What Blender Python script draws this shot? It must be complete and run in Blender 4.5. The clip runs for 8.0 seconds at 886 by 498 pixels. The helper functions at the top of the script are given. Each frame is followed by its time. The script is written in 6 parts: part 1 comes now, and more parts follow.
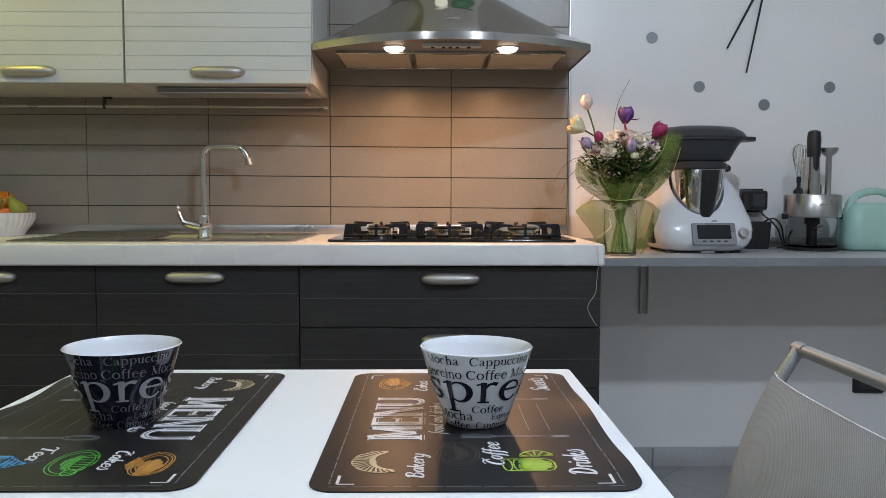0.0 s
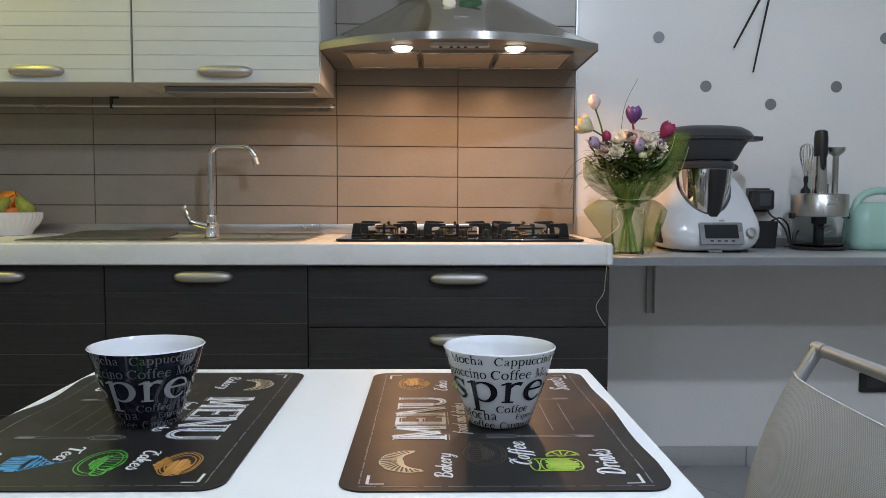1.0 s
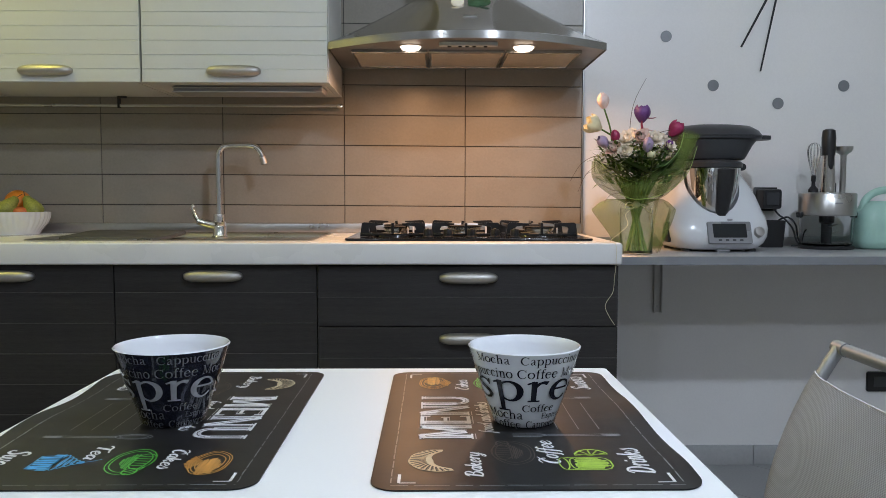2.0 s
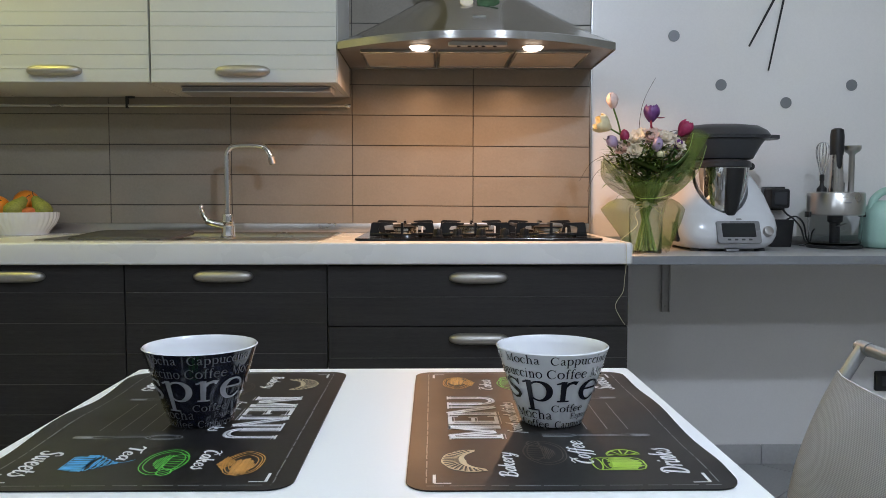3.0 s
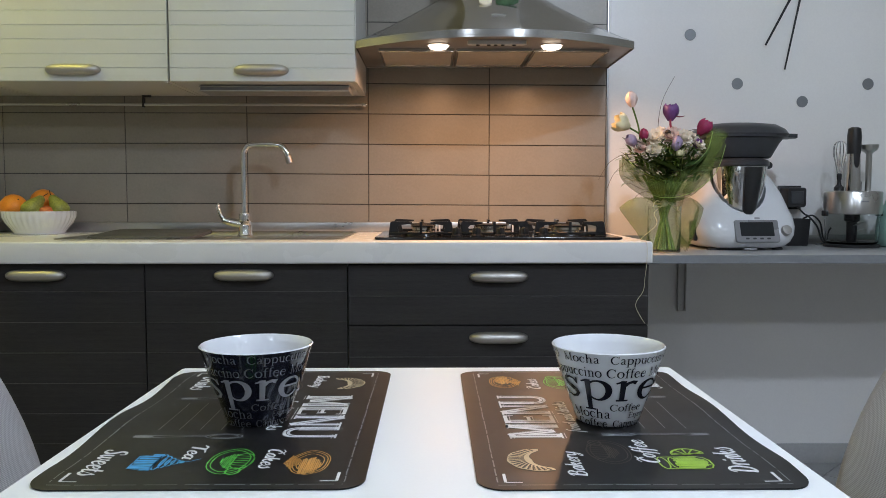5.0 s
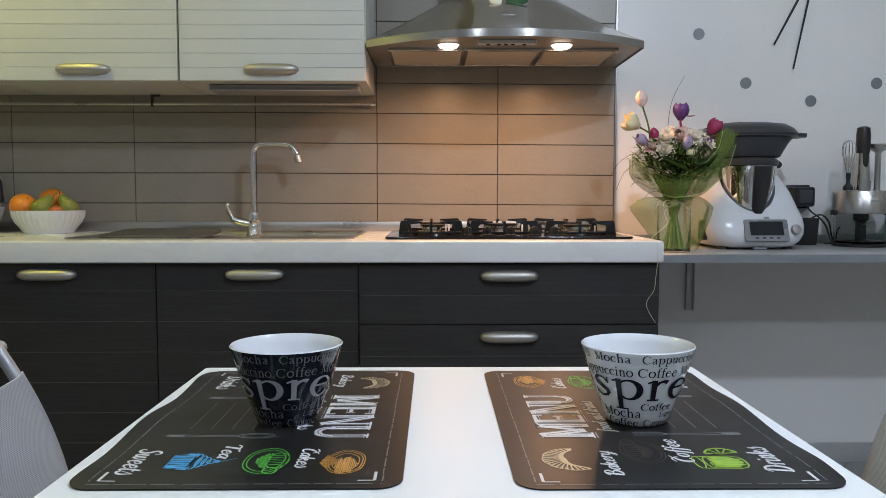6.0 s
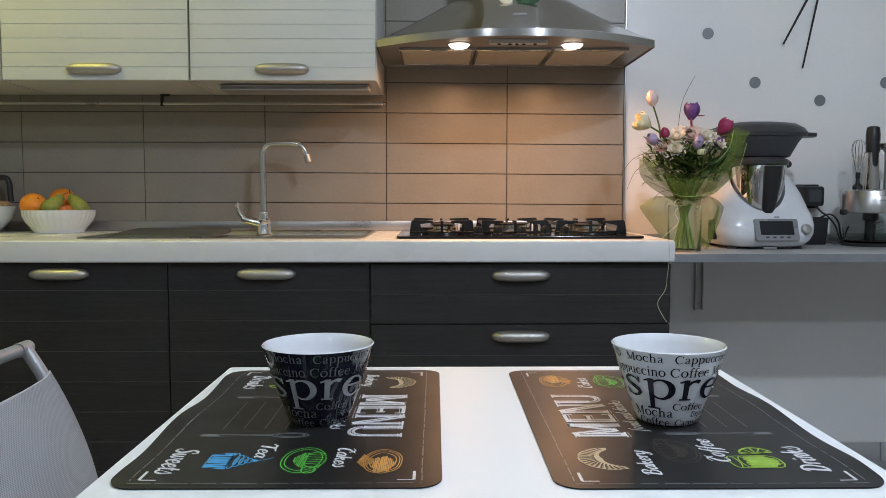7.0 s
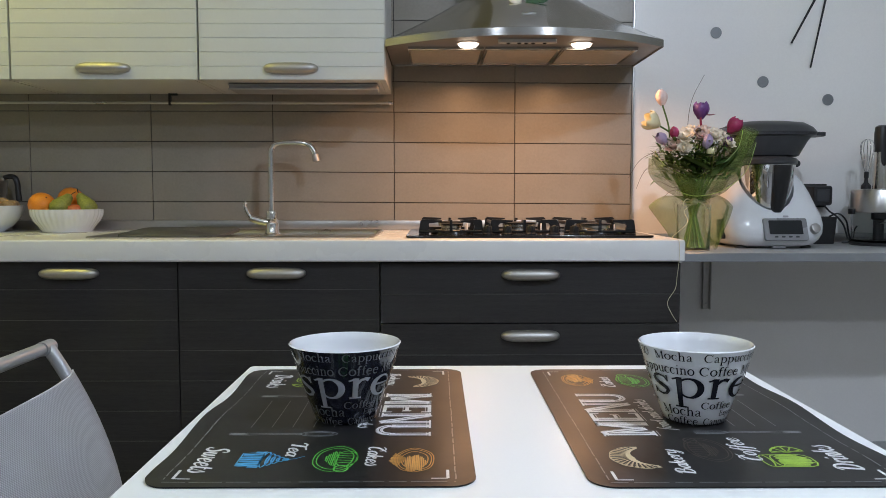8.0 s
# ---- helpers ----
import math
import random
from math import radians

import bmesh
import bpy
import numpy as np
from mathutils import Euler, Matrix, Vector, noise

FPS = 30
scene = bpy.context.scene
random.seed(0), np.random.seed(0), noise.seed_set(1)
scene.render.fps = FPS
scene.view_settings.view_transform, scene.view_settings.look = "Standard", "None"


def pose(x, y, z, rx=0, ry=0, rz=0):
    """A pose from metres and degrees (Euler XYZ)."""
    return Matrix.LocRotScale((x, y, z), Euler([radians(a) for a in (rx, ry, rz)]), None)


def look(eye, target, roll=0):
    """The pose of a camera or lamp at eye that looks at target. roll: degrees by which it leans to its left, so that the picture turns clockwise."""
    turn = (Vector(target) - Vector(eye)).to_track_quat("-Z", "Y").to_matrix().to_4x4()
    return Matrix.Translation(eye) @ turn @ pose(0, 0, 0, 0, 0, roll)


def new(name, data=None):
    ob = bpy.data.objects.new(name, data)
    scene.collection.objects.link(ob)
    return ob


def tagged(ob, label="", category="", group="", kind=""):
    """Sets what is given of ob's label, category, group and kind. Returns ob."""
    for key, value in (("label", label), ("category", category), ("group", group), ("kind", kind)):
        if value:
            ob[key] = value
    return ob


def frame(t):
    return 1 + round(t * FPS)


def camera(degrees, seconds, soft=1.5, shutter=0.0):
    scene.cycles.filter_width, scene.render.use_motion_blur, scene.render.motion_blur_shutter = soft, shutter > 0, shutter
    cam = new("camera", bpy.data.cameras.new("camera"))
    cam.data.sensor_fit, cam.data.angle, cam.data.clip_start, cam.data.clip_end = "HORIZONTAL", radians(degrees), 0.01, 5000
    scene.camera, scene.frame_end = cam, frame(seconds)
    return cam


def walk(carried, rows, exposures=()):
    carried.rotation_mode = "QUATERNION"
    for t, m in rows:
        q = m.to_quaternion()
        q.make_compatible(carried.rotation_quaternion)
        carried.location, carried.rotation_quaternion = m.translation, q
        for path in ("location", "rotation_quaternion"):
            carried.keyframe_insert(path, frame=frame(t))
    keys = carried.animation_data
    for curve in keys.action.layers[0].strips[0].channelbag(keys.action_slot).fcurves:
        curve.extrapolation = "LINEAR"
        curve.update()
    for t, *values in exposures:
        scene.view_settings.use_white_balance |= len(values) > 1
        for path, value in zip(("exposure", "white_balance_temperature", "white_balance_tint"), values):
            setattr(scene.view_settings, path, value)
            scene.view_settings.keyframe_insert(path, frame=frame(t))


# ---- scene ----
cam = camera(59.2, 8.0, soft=0.65)
PATH = [
    (0, (-0.06, 0.101, 1.033), (-0.03, 2.097, 0.91), 0.1),
    (0.5, (-0.074, 0.099, 1.034), (-0.044, 2.095, 0.909), 0.1),
    (1, (-0.084, 0.1, 1.034), (-0.055, 2.096, 0.909), 0.1),
    (1.5, (-0.096, 0.099, 1.034), (-0.068, 2.095, 0.908), 0.1),
    (3, (-0.138, 0.099, 1.035), (-0.112, 2.095, 0.907), 0.0),
    (3.5, (-0.153, 0.1, 1.035), (-0.127, 2.096, 0.906), 0.0),
    (4, (-0.167, 0.1, 1.035), (-0.141, 2.095, 0.905), 0.0),
    (4.5, (-0.181, 0.1, 1.035), (-0.156, 2.095, 0.905), 0.0),
    (6, (-0.227, 0.099, 1.036), (-0.204, 2.094, 0.903), -0.0),
    (6.5, (-0.242, 0.099, 1.036), (-0.22, 2.094, 0.903), -0.0),
    (7, (-0.259, 0.097, 1.037), (-0.238, 2.092, 0.902), -0.0),
    (7.5, (-0.274, 0.097, 1.037), (-0.253, 2.092, 0.901), -0.0),
    (8, (-0.287, 0.098, 1.036), (-0.267, 2.093, 0.9), -0.0),
]
walk(cam, [(t, look(eye, target, roll)) for t, eye, target, roll in PATH])

# ---------------------------------------------------------------- world and lamps
world = bpy.data.worlds.new("room_dark")
world.use_nodes = True
world.node_tree.nodes["Background"].inputs[0].default_value = (0.6, 0.7, 0.85, 1)
world.node_tree.nodes["Background"].inputs[1].default_value = 0.05
scene.world = world
scene.view_settings.exposure = 0.0

CEIL = 2.62
# ceiling downlights: x, y, watts, colour
DOWNLIGHTS = [
    (1.25, -1.03, 28.0, (0.84, 0.95, 1.12)),
    (-1.25, -1.05, 18.0, (0.84, 0.95, 1.12)),
    (0.62, 0.52, 63.0, (0.82, 0.955, 1.17)),
    (-1.95, 2.02, 19.0, (1.0, 0.92, 0.17)),
]
HOOD_WATTS, HOOD_COLOUR = 4.0, (1.0, 0.525, 0.255)


for lx, ly, lw, lc in DOWNLIGHTS:
    bulb = bpy.data.lights.new("downlight_lamp", "POINT")
    bulb.energy, bulb.color, bulb.shadow_soft_size = lw, lc, 0.045
    new("downlight_lamp", bulb).location = (lx, ly, CEIL - 0.075)
for lx in (-0.18, 0.186):
    bulb = bpy.data.lights.new("hood_lamp", "AREA")
    bulb.shape, bulb.size, bulb.energy, bulb.color = "DISK", 0.05, HOOD_WATTS, HOOD_COLOUR
    bulb.spread = radians(168)
    new("hood_lamp", bulb).location = (lx, 2.652, 1.504)


# ---------------------------------------------------------------- materials
def material(name, colour, rough=0.5, metal=0.0, vary=0.08, scale=6.0, fine=90.0, bump=0.1, stretch=(1, 1, 1),
             rough_vary=0.08, coat=0.0, emit=None, transmission=0.0, ior=1.45, random_tint=0.0, aniso=0.0):
    m = bpy.data.materials.new(name)
    m.use_nodes = True
    nt = m.node_tree
    b = nt.nodes["Principled BSDF"]
    n, l = nt.nodes.new, nt.links.new
    tc = n("ShaderNodeTexCoord")
    mp = n("ShaderNodeMapping")
    mp.inputs["Scale"].default_value = stretch
    l(tc.outputs["Object"], mp.inputs["Vector"])
    n1 = n("ShaderNodeTexNoise")
    n1.inputs["Scale"].default_value, n1.inputs["Detail"].default_value = scale, 4
    n2 = n("ShaderNodeTexNoise")
    n2.inputs["Scale"].default_value, n2.inputs["Detail"].default_value = fine, 3
    l(mp.outputs[0], n1.inputs["Vector"])
    l(mp.outputs[0], n2.inputs["Vector"])
    add = n("ShaderNodeMath")
    add.operation = "ADD"
    l(n1.outputs["Fac"], add.inputs[0])
    l(n2.outputs["Fac"], add.inputs[1])
    last = add.outputs[0]
    if random_tint:
        oi = n("ShaderNodeObjectInfo")
        sc = n("ShaderNodeMath")
        sc.operation = "MULTIPLY_ADD"
        l(oi.outputs["Random"], sc.inputs[0])
        sc.inputs[1].default_value = random_tint
        l(last, sc.inputs[2])
        last = sc.outputs[0]
    ramp = n("ShaderNodeMapRange")
    ramp.inputs["From Min"].default_value, ramp.inputs["From Max"].default_value = 0.6, 1.4
    ramp.inputs["To Min"].default_value, ramp.inputs["To Max"].default_value = 1 - vary, 1 + vary
    l(last, ramp.inputs["Value"])
    mul = n("ShaderNodeVectorMath")
    mul.operation = "SCALE"
    mul.inputs[0].default_value = colour
    l(ramp.outputs[0], mul.inputs["Scale"])
    l(mul.outputs[0], b.inputs["Base Color"])
    rr = n("ShaderNodeMapRange")
    rr.inputs["From Min"].default_value, rr.inputs["From Max"].default_value = 0.3, 0.7
    rr.inputs["To Min"].default_value, rr.inputs["To Max"].default_value = max(0.02, rough - rough_vary), min(1, rough + rough_vary)
    l(n1.outputs["Fac"], rr.inputs["Value"])
    l(rr.outputs[0], b.inputs["Roughness"])
    b.inputs["Metallic"].default_value = metal
    b.inputs["Coat Weight"].default_value = coat
    b.inputs["IOR"].default_value = ior
    b.inputs["Transmission Weight"].default_value = transmission
    b.inputs["Anisotropic"].default_value = aniso
    if bump:
        bp = n("ShaderNodeBump")
        bp.inputs["Strength"].default_value, bp.inputs["Distance"].default_value = bump, 0.002
        l(n2.outputs["Fac"], bp.inputs["Height"])
        l(bp.outputs[0], b.inputs["Normal"])
    if emit:
        b.inputs["Emission Color"].default_value = (*emit[0], 1)
        b.inputs["Emission Strength"].default_value = emit[1]
    return m


def weave_material(name, colour, dark, pitch, rough=0.6, clear=0.0):
    """Woven cloth: two crossing sets of threads; clear is the share of light that goes straight through."""
    m = bpy.data.materials.new(name)
    m.use_nodes = True
    nt = m.node_tree
    b = nt.nodes["Principled BSDF"]
    n, l = nt.nodes.new, nt.links.new
    tc = n("ShaderNodeTexCoord")
    uv = n("ShaderNodeSeparateXYZ")
    l(tc.outputs["UV"], uv.inputs[0])
    waves = []
    for k in range(2):
        f = n("ShaderNodeMath")
        f.operation = "MULTIPLY"
        f.inputs[1].default_value = 2 * math.pi / pitch
        l(uv.outputs[k], f.inputs[0])
        w = n("ShaderNodeMath")
        w.operation = "SINE"
        l(f.outputs[0], w.inputs[0])
        waves.append(w)
    pr = n("ShaderNodeMath")
    pr.operation = "MULTIPLY"
    l(waves[0].outputs[0], pr.inputs[0])
    l(waves[1].outputs[0], pr.inputs[1])
    mr = n("ShaderNodeMapRange")
    mr.inputs["From Min"].default_value, mr.inputs["From Max"].default_value = -0.7, 0.7
    l(pr.outputs[0], mr.inputs["Value"])
    big = n("ShaderNodeTexNoise")
    big.inputs["Scale"].default_value = 9
    l(tc.outputs["Object"], big.inputs["Vector"])
    mix = n("ShaderNodeMix")
    mix.data_type = "RGBA"
    mix.inputs["A"].default_value, mix.inputs["B"].default_value = (*dark, 1), (*colour, 1)
    l(mr.outputs[0], mix.inputs["Factor"])
    hs = n("ShaderNodeHueSaturation")
    vr = n("ShaderNodeMapRange")
    vr.inputs["To Min"].default_value, vr.inputs["To Max"].default_value = 0.85, 1.12
    l(big.outputs["Fac"], vr.inputs["Value"])
    l(vr.outputs[0], hs.inputs["Value"])
    l(mix.outputs["Result"], hs.inputs["Color"])
    l(hs.outputs[0], b.inputs["Base Color"])
    b.inputs["Roughness"].default_value = rough
    bp = n("ShaderNodeBump")
    bp.inputs["Strength"].default_value, bp.inputs["Distance"].default_value = 0.5, 0.001
    l(mr.outputs[0], bp.inputs["Height"])
    l(bp.outputs[0], b.inputs["Normal"])
    if clear:
        out = nt.nodes["Material Output"]
        tr = n("ShaderNodeBsdfTransparent")
        tl = n("ShaderNodeBsdfTranslucent")
        l(hs.outputs[0], tl.inputs[0])
        m1 = n("ShaderNodeMixShader")
        m1.inputs[0].default_value = 0.45
        l(b.outputs[0], m1.inputs[1])
        l(tl.outputs[0], m1.inputs[2])
        m2 = n("ShaderNodeMixShader")
        cl = n("ShaderNodeMapRange")
        cl.inputs["To Min"].default_value, cl.inputs["To Max"].default_value = clear + 0.12, clear - 0.12
        l(mr.outputs[0], cl.inputs["Value"])
        l(cl.outputs[0], m2.inputs[0])
        l(m1.outputs[0], m2.inputs[1])
        l(tr.outputs[0], m2.inputs[2])
        l(m2.outputs[0], out.inputs["Surface"])
    return m


PAINT = material("wall_paint", (0.85, 0.835, 0.81), 0.36, vary=0.03, scale=2.5, fine=160, bump=0.12)
BACK_PAINT = material("back_wall_paint", (0.40, 0.39, 0.37), 0.7, vary=0.05, scale=2, fine=120, bump=0.1)
CEILING_PAINT = material("ceiling_paint", (0.86, 0.86, 0.85), 0.8, vary=0.03, bump=0.05)
TILE = material("taupe_tile", (0.262, 0.236, 0.196), 0.33, rough_vary=0.015, vary=0.10, scale=7, fine=140, bump=0.08, random_tint=0.25)
GROUT = material("dark_grout", (0.06, 0.055, 0.05), 0.9, fine=200, bump=0.3)
WENGE = material("dark_wood_front", (0.0255, 0.0232, 0.0225), 0.56, ior=1.36, vary=0.5, scale=3, fine=30, bump=0.35, stretch=(1.2, 1, 34))
# pale tone holds edge wear and the highlight that the grooves catch
GROOVE = material("worn_groove_highlight", (0.085, 0.078, 0.072), 0.6, vary=0.3, scale=12, bump=0.1, stretch=(1, 1, 1))
PLINTH = material("dark_plinth", (0.03, 0.03, 0.03), 0.5)
LACQUER = material("pale_lacquer", (0.60, 0.61, 0.585), 0.38, vary=0.02, scale=3, fine=120, bump=0.03)
CARCASS = material("white_carcass", (0.58, 0.57, 0.54), 0.5, vary=0.02, bump=0.02)
WORKTOP = material("white_laminate", (0.78, 0.775, 0.76), 0.30, vary=0.02, scale=4, fine=250, bump=0.04)
TABLE_WHITE = material("white_table_laminate", (0.84, 0.86, 0.88), 0.40, vary=0.015, scale=3, fine=300, bump=0.03)
STEEL = material("brushed_steel", (0.55, 0.54, 0.52), 0.30, 1.0, vary=0.03, scale=5, fine=60, bump=0.0, rough_vary=0.04)
HOOD_STEEL = material("hood_steel", (0.72, 0.71, 0.69), 0.13, 1.0, vary=0.02, scale=4, fine=60, bump=0.0, rough_vary=0.015)
HOOD_RIM = material("polished_hood_rim", (0.60, 0.59, 0.57), 0.15, 1.0, vary=0.02, scale=4, fine=60, bump=0.0, rough_vary=0.01)
PANEL_GREY = material("dark_panel_frame", (0.27, 0.27, 0.275), 0.3, 0.3, vary=0.04, bump=0.02)
SATIN = material("satin_nickel", (0.50, 0.48, 0.455), 0.52, 1.0, vary=0.04, scale=12, bump=0.02)
CHROME = material("chrome", (0.80, 0.80, 0.81), 0.05, 1.0, vary=0.02, bump=0.0, rough_vary=0.02)
ALU = material("aluminium_trim", (0.50, 0.50, 0.49), 0.35, 1.0, vary=0.04, bump=0.03)
GREY_STEEL = material("grey_tube_metal", (0.36, 0.365, 0.37), 0.36, 0.4, vary=0.05, bump=0.02)
BLACK_GLASS = material("black_hob_glass", (0.012, 0.011, 0.011), 0.09, vary=0.1, bump=0.0, rough_vary=0.03)
IRON = material("cast_iron", (0.010, 0.010, 0.011), 0.36, vary=0.2, fine=300, bump=0.25)
BRASS = material("burner_metal", (0.66, 0.62, 0.56), 0.24, 1.0, vary=0.1, bump=0.05)
FILTER = material("filter_mesh", (0.56, 0.51, 0.43), 0.5, 0.5, vary=0.2, scale=40, fine=320, bump=0.5)
BLACK = material("black_plastic", (0.018, 0.018, 0.019), 0.38, vary=0.1, bump=0.05)
CHARCOAL = material("charcoal_plastic", (0.042, 0.044, 0.048), 0.36, vary=0.08, bump=0.06)
GREY_BOARD = material("grey_board", (0.075, 0.076, 0.08), 0.5, vary=0.1, bump=0.15)
WHITE_PLASTIC = material("white_gloss_plastic", (0.72, 0.73, 0.74), 0.18, vary=0.015, bump=0.0, coat=0.3)
GREY_PLASTIC = material("grey_plastic", (0.30, 0.30, 0.31), 0.35, vary=0.04, bump=0.03)
SCREEN = material("dark_screen", (0.02, 0.022, 0.024), 0.12, vary=0.05, bump=0.0)
MINT = material("mint_plastic", (0.40, 0.62, 0.53), 0.36, vary=0.03, bump=0.05)
CERAMIC = material("white_ceramic", (0.72, 0.735, 0.77), 0.06, vary=0.012, bump=0.0, coat=0.4, rough_vary=0.03)
CERAMIC_BLACK = material("black_ceramic", (0.009, 0.010, 0.020), 0.09, vary=0.1, bump=0.0, coat=0.4, rough_vary=0.03)
PRINT_BLACK = material("black_print", (0.012, 0.013, 0.022), 0.18, vary=0.1, bump=0.0)
PRINT_DIM = material("dim_grey_print", (0.13, 0.13, 0.14), 0.2, vary=0.1, bump=0.0)
PRINT_GREY = material("grey_print", (0.30, 0.30, 0.32), 0.2, vary=0.1, bump=0.0)
MAT_BLACK = material("vinyl_mat", (0.0120, 0.0118, 0.0122), 0.34, vary=0.3, scale=10, fine=160, bump=0.015, rough_vary=0.03, ior=1.3)
CHALK = material("chalk_print", (0.66, 0.67, 0.69), 0.4, vary=0.18, scale=40, fine=300, bump=0.0)
CHALK_DIM = material("dim_chalk_print", (0.18, 0.19, 0.20), 0.4, vary=0.25, scale=40, fine=300, bump=0.0)
CHALK_MID = material("thin_chalk_print", (0.40, 0.40, 0.41), 0.4, vary=0.25, scale=40, fine=300, bump=0.0)
CHALK_BROWN = material("brown_chalk_print", (0.07, 0.052, 0.042), 0.4, vary=0.25, scale=60, bump=0.0)
CHALK_CREAM = material("cream_chalk_print", (0.50, 0.42, 0.27), 0.4, vary=0.2, scale=60, bump=0.0)
CHALK_ORANGE = material("orange_chalk_print", (0.55, 0.27, 0.07), 0.4, vary=0.2, scale=60, bump=0.0)
CHALK_GREEN = material("green_chalk_print", (0.10, 0.46, 0.07), 0.4, vary=0.2, scale=60, bump=0.0)
CHALK_LIME = material("lime_chalk_print", (0.30, 0.48, 0.05), 0.4, vary=0.2, scale=60, bump=0.0)
CHALK_BLUE = material("blue_chalk_print", (0.06, 0.33, 0.62), 0.4, vary=0.2, scale=60, bump=0.0)
GLASS = material("clear_glass", (0.95, 0.97, 0.96), 0.02, vary=0.0, bump=0.0, transmission=1.0, ior=1.45, rough_vary=0.0)
SMOKE = material("smoky_plastic", (0.88, 0.89, 0.90), 0.03, vary=0.0, bump=0.0, transmission=1.0, ior=1.12, rough_vary=0.0)
LAMP_GLOW = material("lamp_lens", (0.9, 0.9, 0.9), 0.3, bump=0.0, emit=((1.0, 0.82, 0.66), 4.5))
SPOT_GLOW = material("downlight_lens", (0.9, 0.9, 0.9), 0.3, bump=0.0, emit=((0.95, 0.98, 1.0), 12.0))
ORANGE_PEEL = material("orange_peel", (0.80, 0.26, 0.025), 0.42, vary=0.12, scale=14, fine=220, bump=0.5)
PEAR_SKIN = material("pear_skin", (0.26, 0.28, 0.06), 0.48, vary=0.4, scale=30, fine=160, bump=0.2)
APPLE_SKIN = material("apple_skin", (0.50, 0.13, 0.05), 0.35, vary=0.3, scale=20, bump=0.05)
WALNUT = material("walnut_shell", (0.36, 0.23, 0.12), 0.65, vary=0.3, scale=60, fine=160, bump=0.9)
STEM = material("flower_stem", (0.09, 0.16, 0.03), 0.5, vary=0.2, scale=30, bump=0.1)
LEAF = material("leaf_green", (0.062, 0.12, 0.028), 0.42, vary=0.35, scale=20, fine=90, bump=0.2)
LEAF_LIGHT = material("light_leaf_green", (0.19, 0.28, 0.06), 0.45, vary=0.3, scale=20, bump=0.2)
PETAL_WHITE = material("white_petal", (0.92, 0.82, 0.68), 0.5, vary=0.1, scale=40, bump=0.2)
PETAL_CREAM = material("cream_petal", (0.80, 0.72, 0.45), 0.5, vary=0.1, scale=40, bump=0.2)
PETAL_BLUSH = material("blush_petal", (0.84, 0.63, 0.56), 0.5, vary=0.12, scale=40, bump=0.2)
PETAL_PURPLE = material("purple_petal", (0.16, 0.055, 0.21), 0.45, vary=0.3, scale=50, bump=0.2)
PETAL_MAGENTA = material("magenta_petal", (0.36, 0.03, 0.10), 0.45, vary=0.25, scale=50, bump=0.2)
PETAL_LILAC = material("lilac_petal", (0.42, 0.32, 0.47), 0.5, vary=0.2, scale=50, bump=0.2)
STRAW = material("straw_cord", (0.62, 0.56, 0.40), 0.7, vary=0.2, scale=60, bump=0.3)
TWIG = material("dark_twig", (0.07, 0.045, 0.03), 0.7, vary=0.2, bump=0.2)
FLOOR_TILE = material("grey_floor_tile", (0.31, 0.31, 0.305), 0.35, vary=0.12, scale=6, fine=120, bump=0.08, random_tint=0.3)
SKIRT_TILE = material("skirting_tile", (0.42, 0.42, 0.415), 0.4, vary=0.08, scale=8, bump=0.08, random_tint=0.2)
SHELF_GREY = material("grey_shelf_laminate", (0.40, 0.40, 0.40), 0.36, vary=0.06, scale=8, fine=160, bump=0.06)
SHELF_EDGE = material("shelf_edge_aluminium", (0.38, 0.40, 0.43), 0.35, 0.7, vary=0.05, bump=0.03)
HEM = material("organza_hem", (0.30, 0.40, 0.13), 0.5, vary=0.15, scale=40, bump=0.05)
DOT_GREY = material("grey_dot", (0.24, 0.25, 0.26), 0.4, 0.3, vary=0.05, bump=0.02)
DECAL_GREEN = material("green_magnet", (0.045, 0.10, 0.05), 0.4, vary=0.4, scale=60, bump=0.1)
HOOD_INNER = material("hood_inner_steel", (0.30, 0.29, 0.27), 0.5, 0.85, vary=0.06, scale=8, bump=0.03)
FABRIC = weave_material("grey_chair_mesh", (0.80, 0.81, 0.84), (0.50, 0.50, 0.525), 0.0034)
ORGANZA = weave_material("green_organza", (0.32, 0.44, 0.10), (0.19, 0.29, 0.05), 0.0032, 0.4, clear=0.62)


# ---------------------------------------------------------------- mesh helpers
def finish(bm, name, mat, angle=38):
    bmesh.ops.recalc_face_normals(bm, faces=bm.faces)
    me = bpy.data.meshes.new(name)
    bm.to_mesh(me)
    bm.free()
    me.polygons.foreach_set("use_smooth", [True] * len(me.polygons))
    me.set_sharp_from_angle(angle=radians(angle))
    me.materials.append(mat)
    return me


def part(name, bm, mat, parent=None, label="", angle=38):
    ob = new(name, finish(bm, name, mat, angle))
    if parent is not None:
        ob.parent = parent
    if label:
        tagged(ob, label)
    return ob


def thing(name, at, label, category, group="", kind="", turn=0):
    ob = new(name)
    ob.empty_display_size = 0.05
    ob.matrix_basis = pose(*at, 0, 0, turn)
    return tagged(ob, label, category, group, kind)


def B():
    return bmesh.new()


def box(bm, x0, x1, y0, y1, z0, z1, bevel=0.0, seg=2):
    m = Matrix.Translation(((x0 + x1) / 2, (y0 + y1) / 2, (z0 + z1) / 2)) @ Matrix.Diagonal((x1 - x0, y1 - y0, z1 - z0, 1))
    vs = bmesh.ops.create_cube(bm, size=1, matrix=m)["verts"]
    if bevel:
        es = list({e for v in vs for e in v.link_edges})
        bmesh.ops.bevel(bm, geom=es, offset=bevel, segments=seg, profile=0.5, affect="EDGES")
    return bm


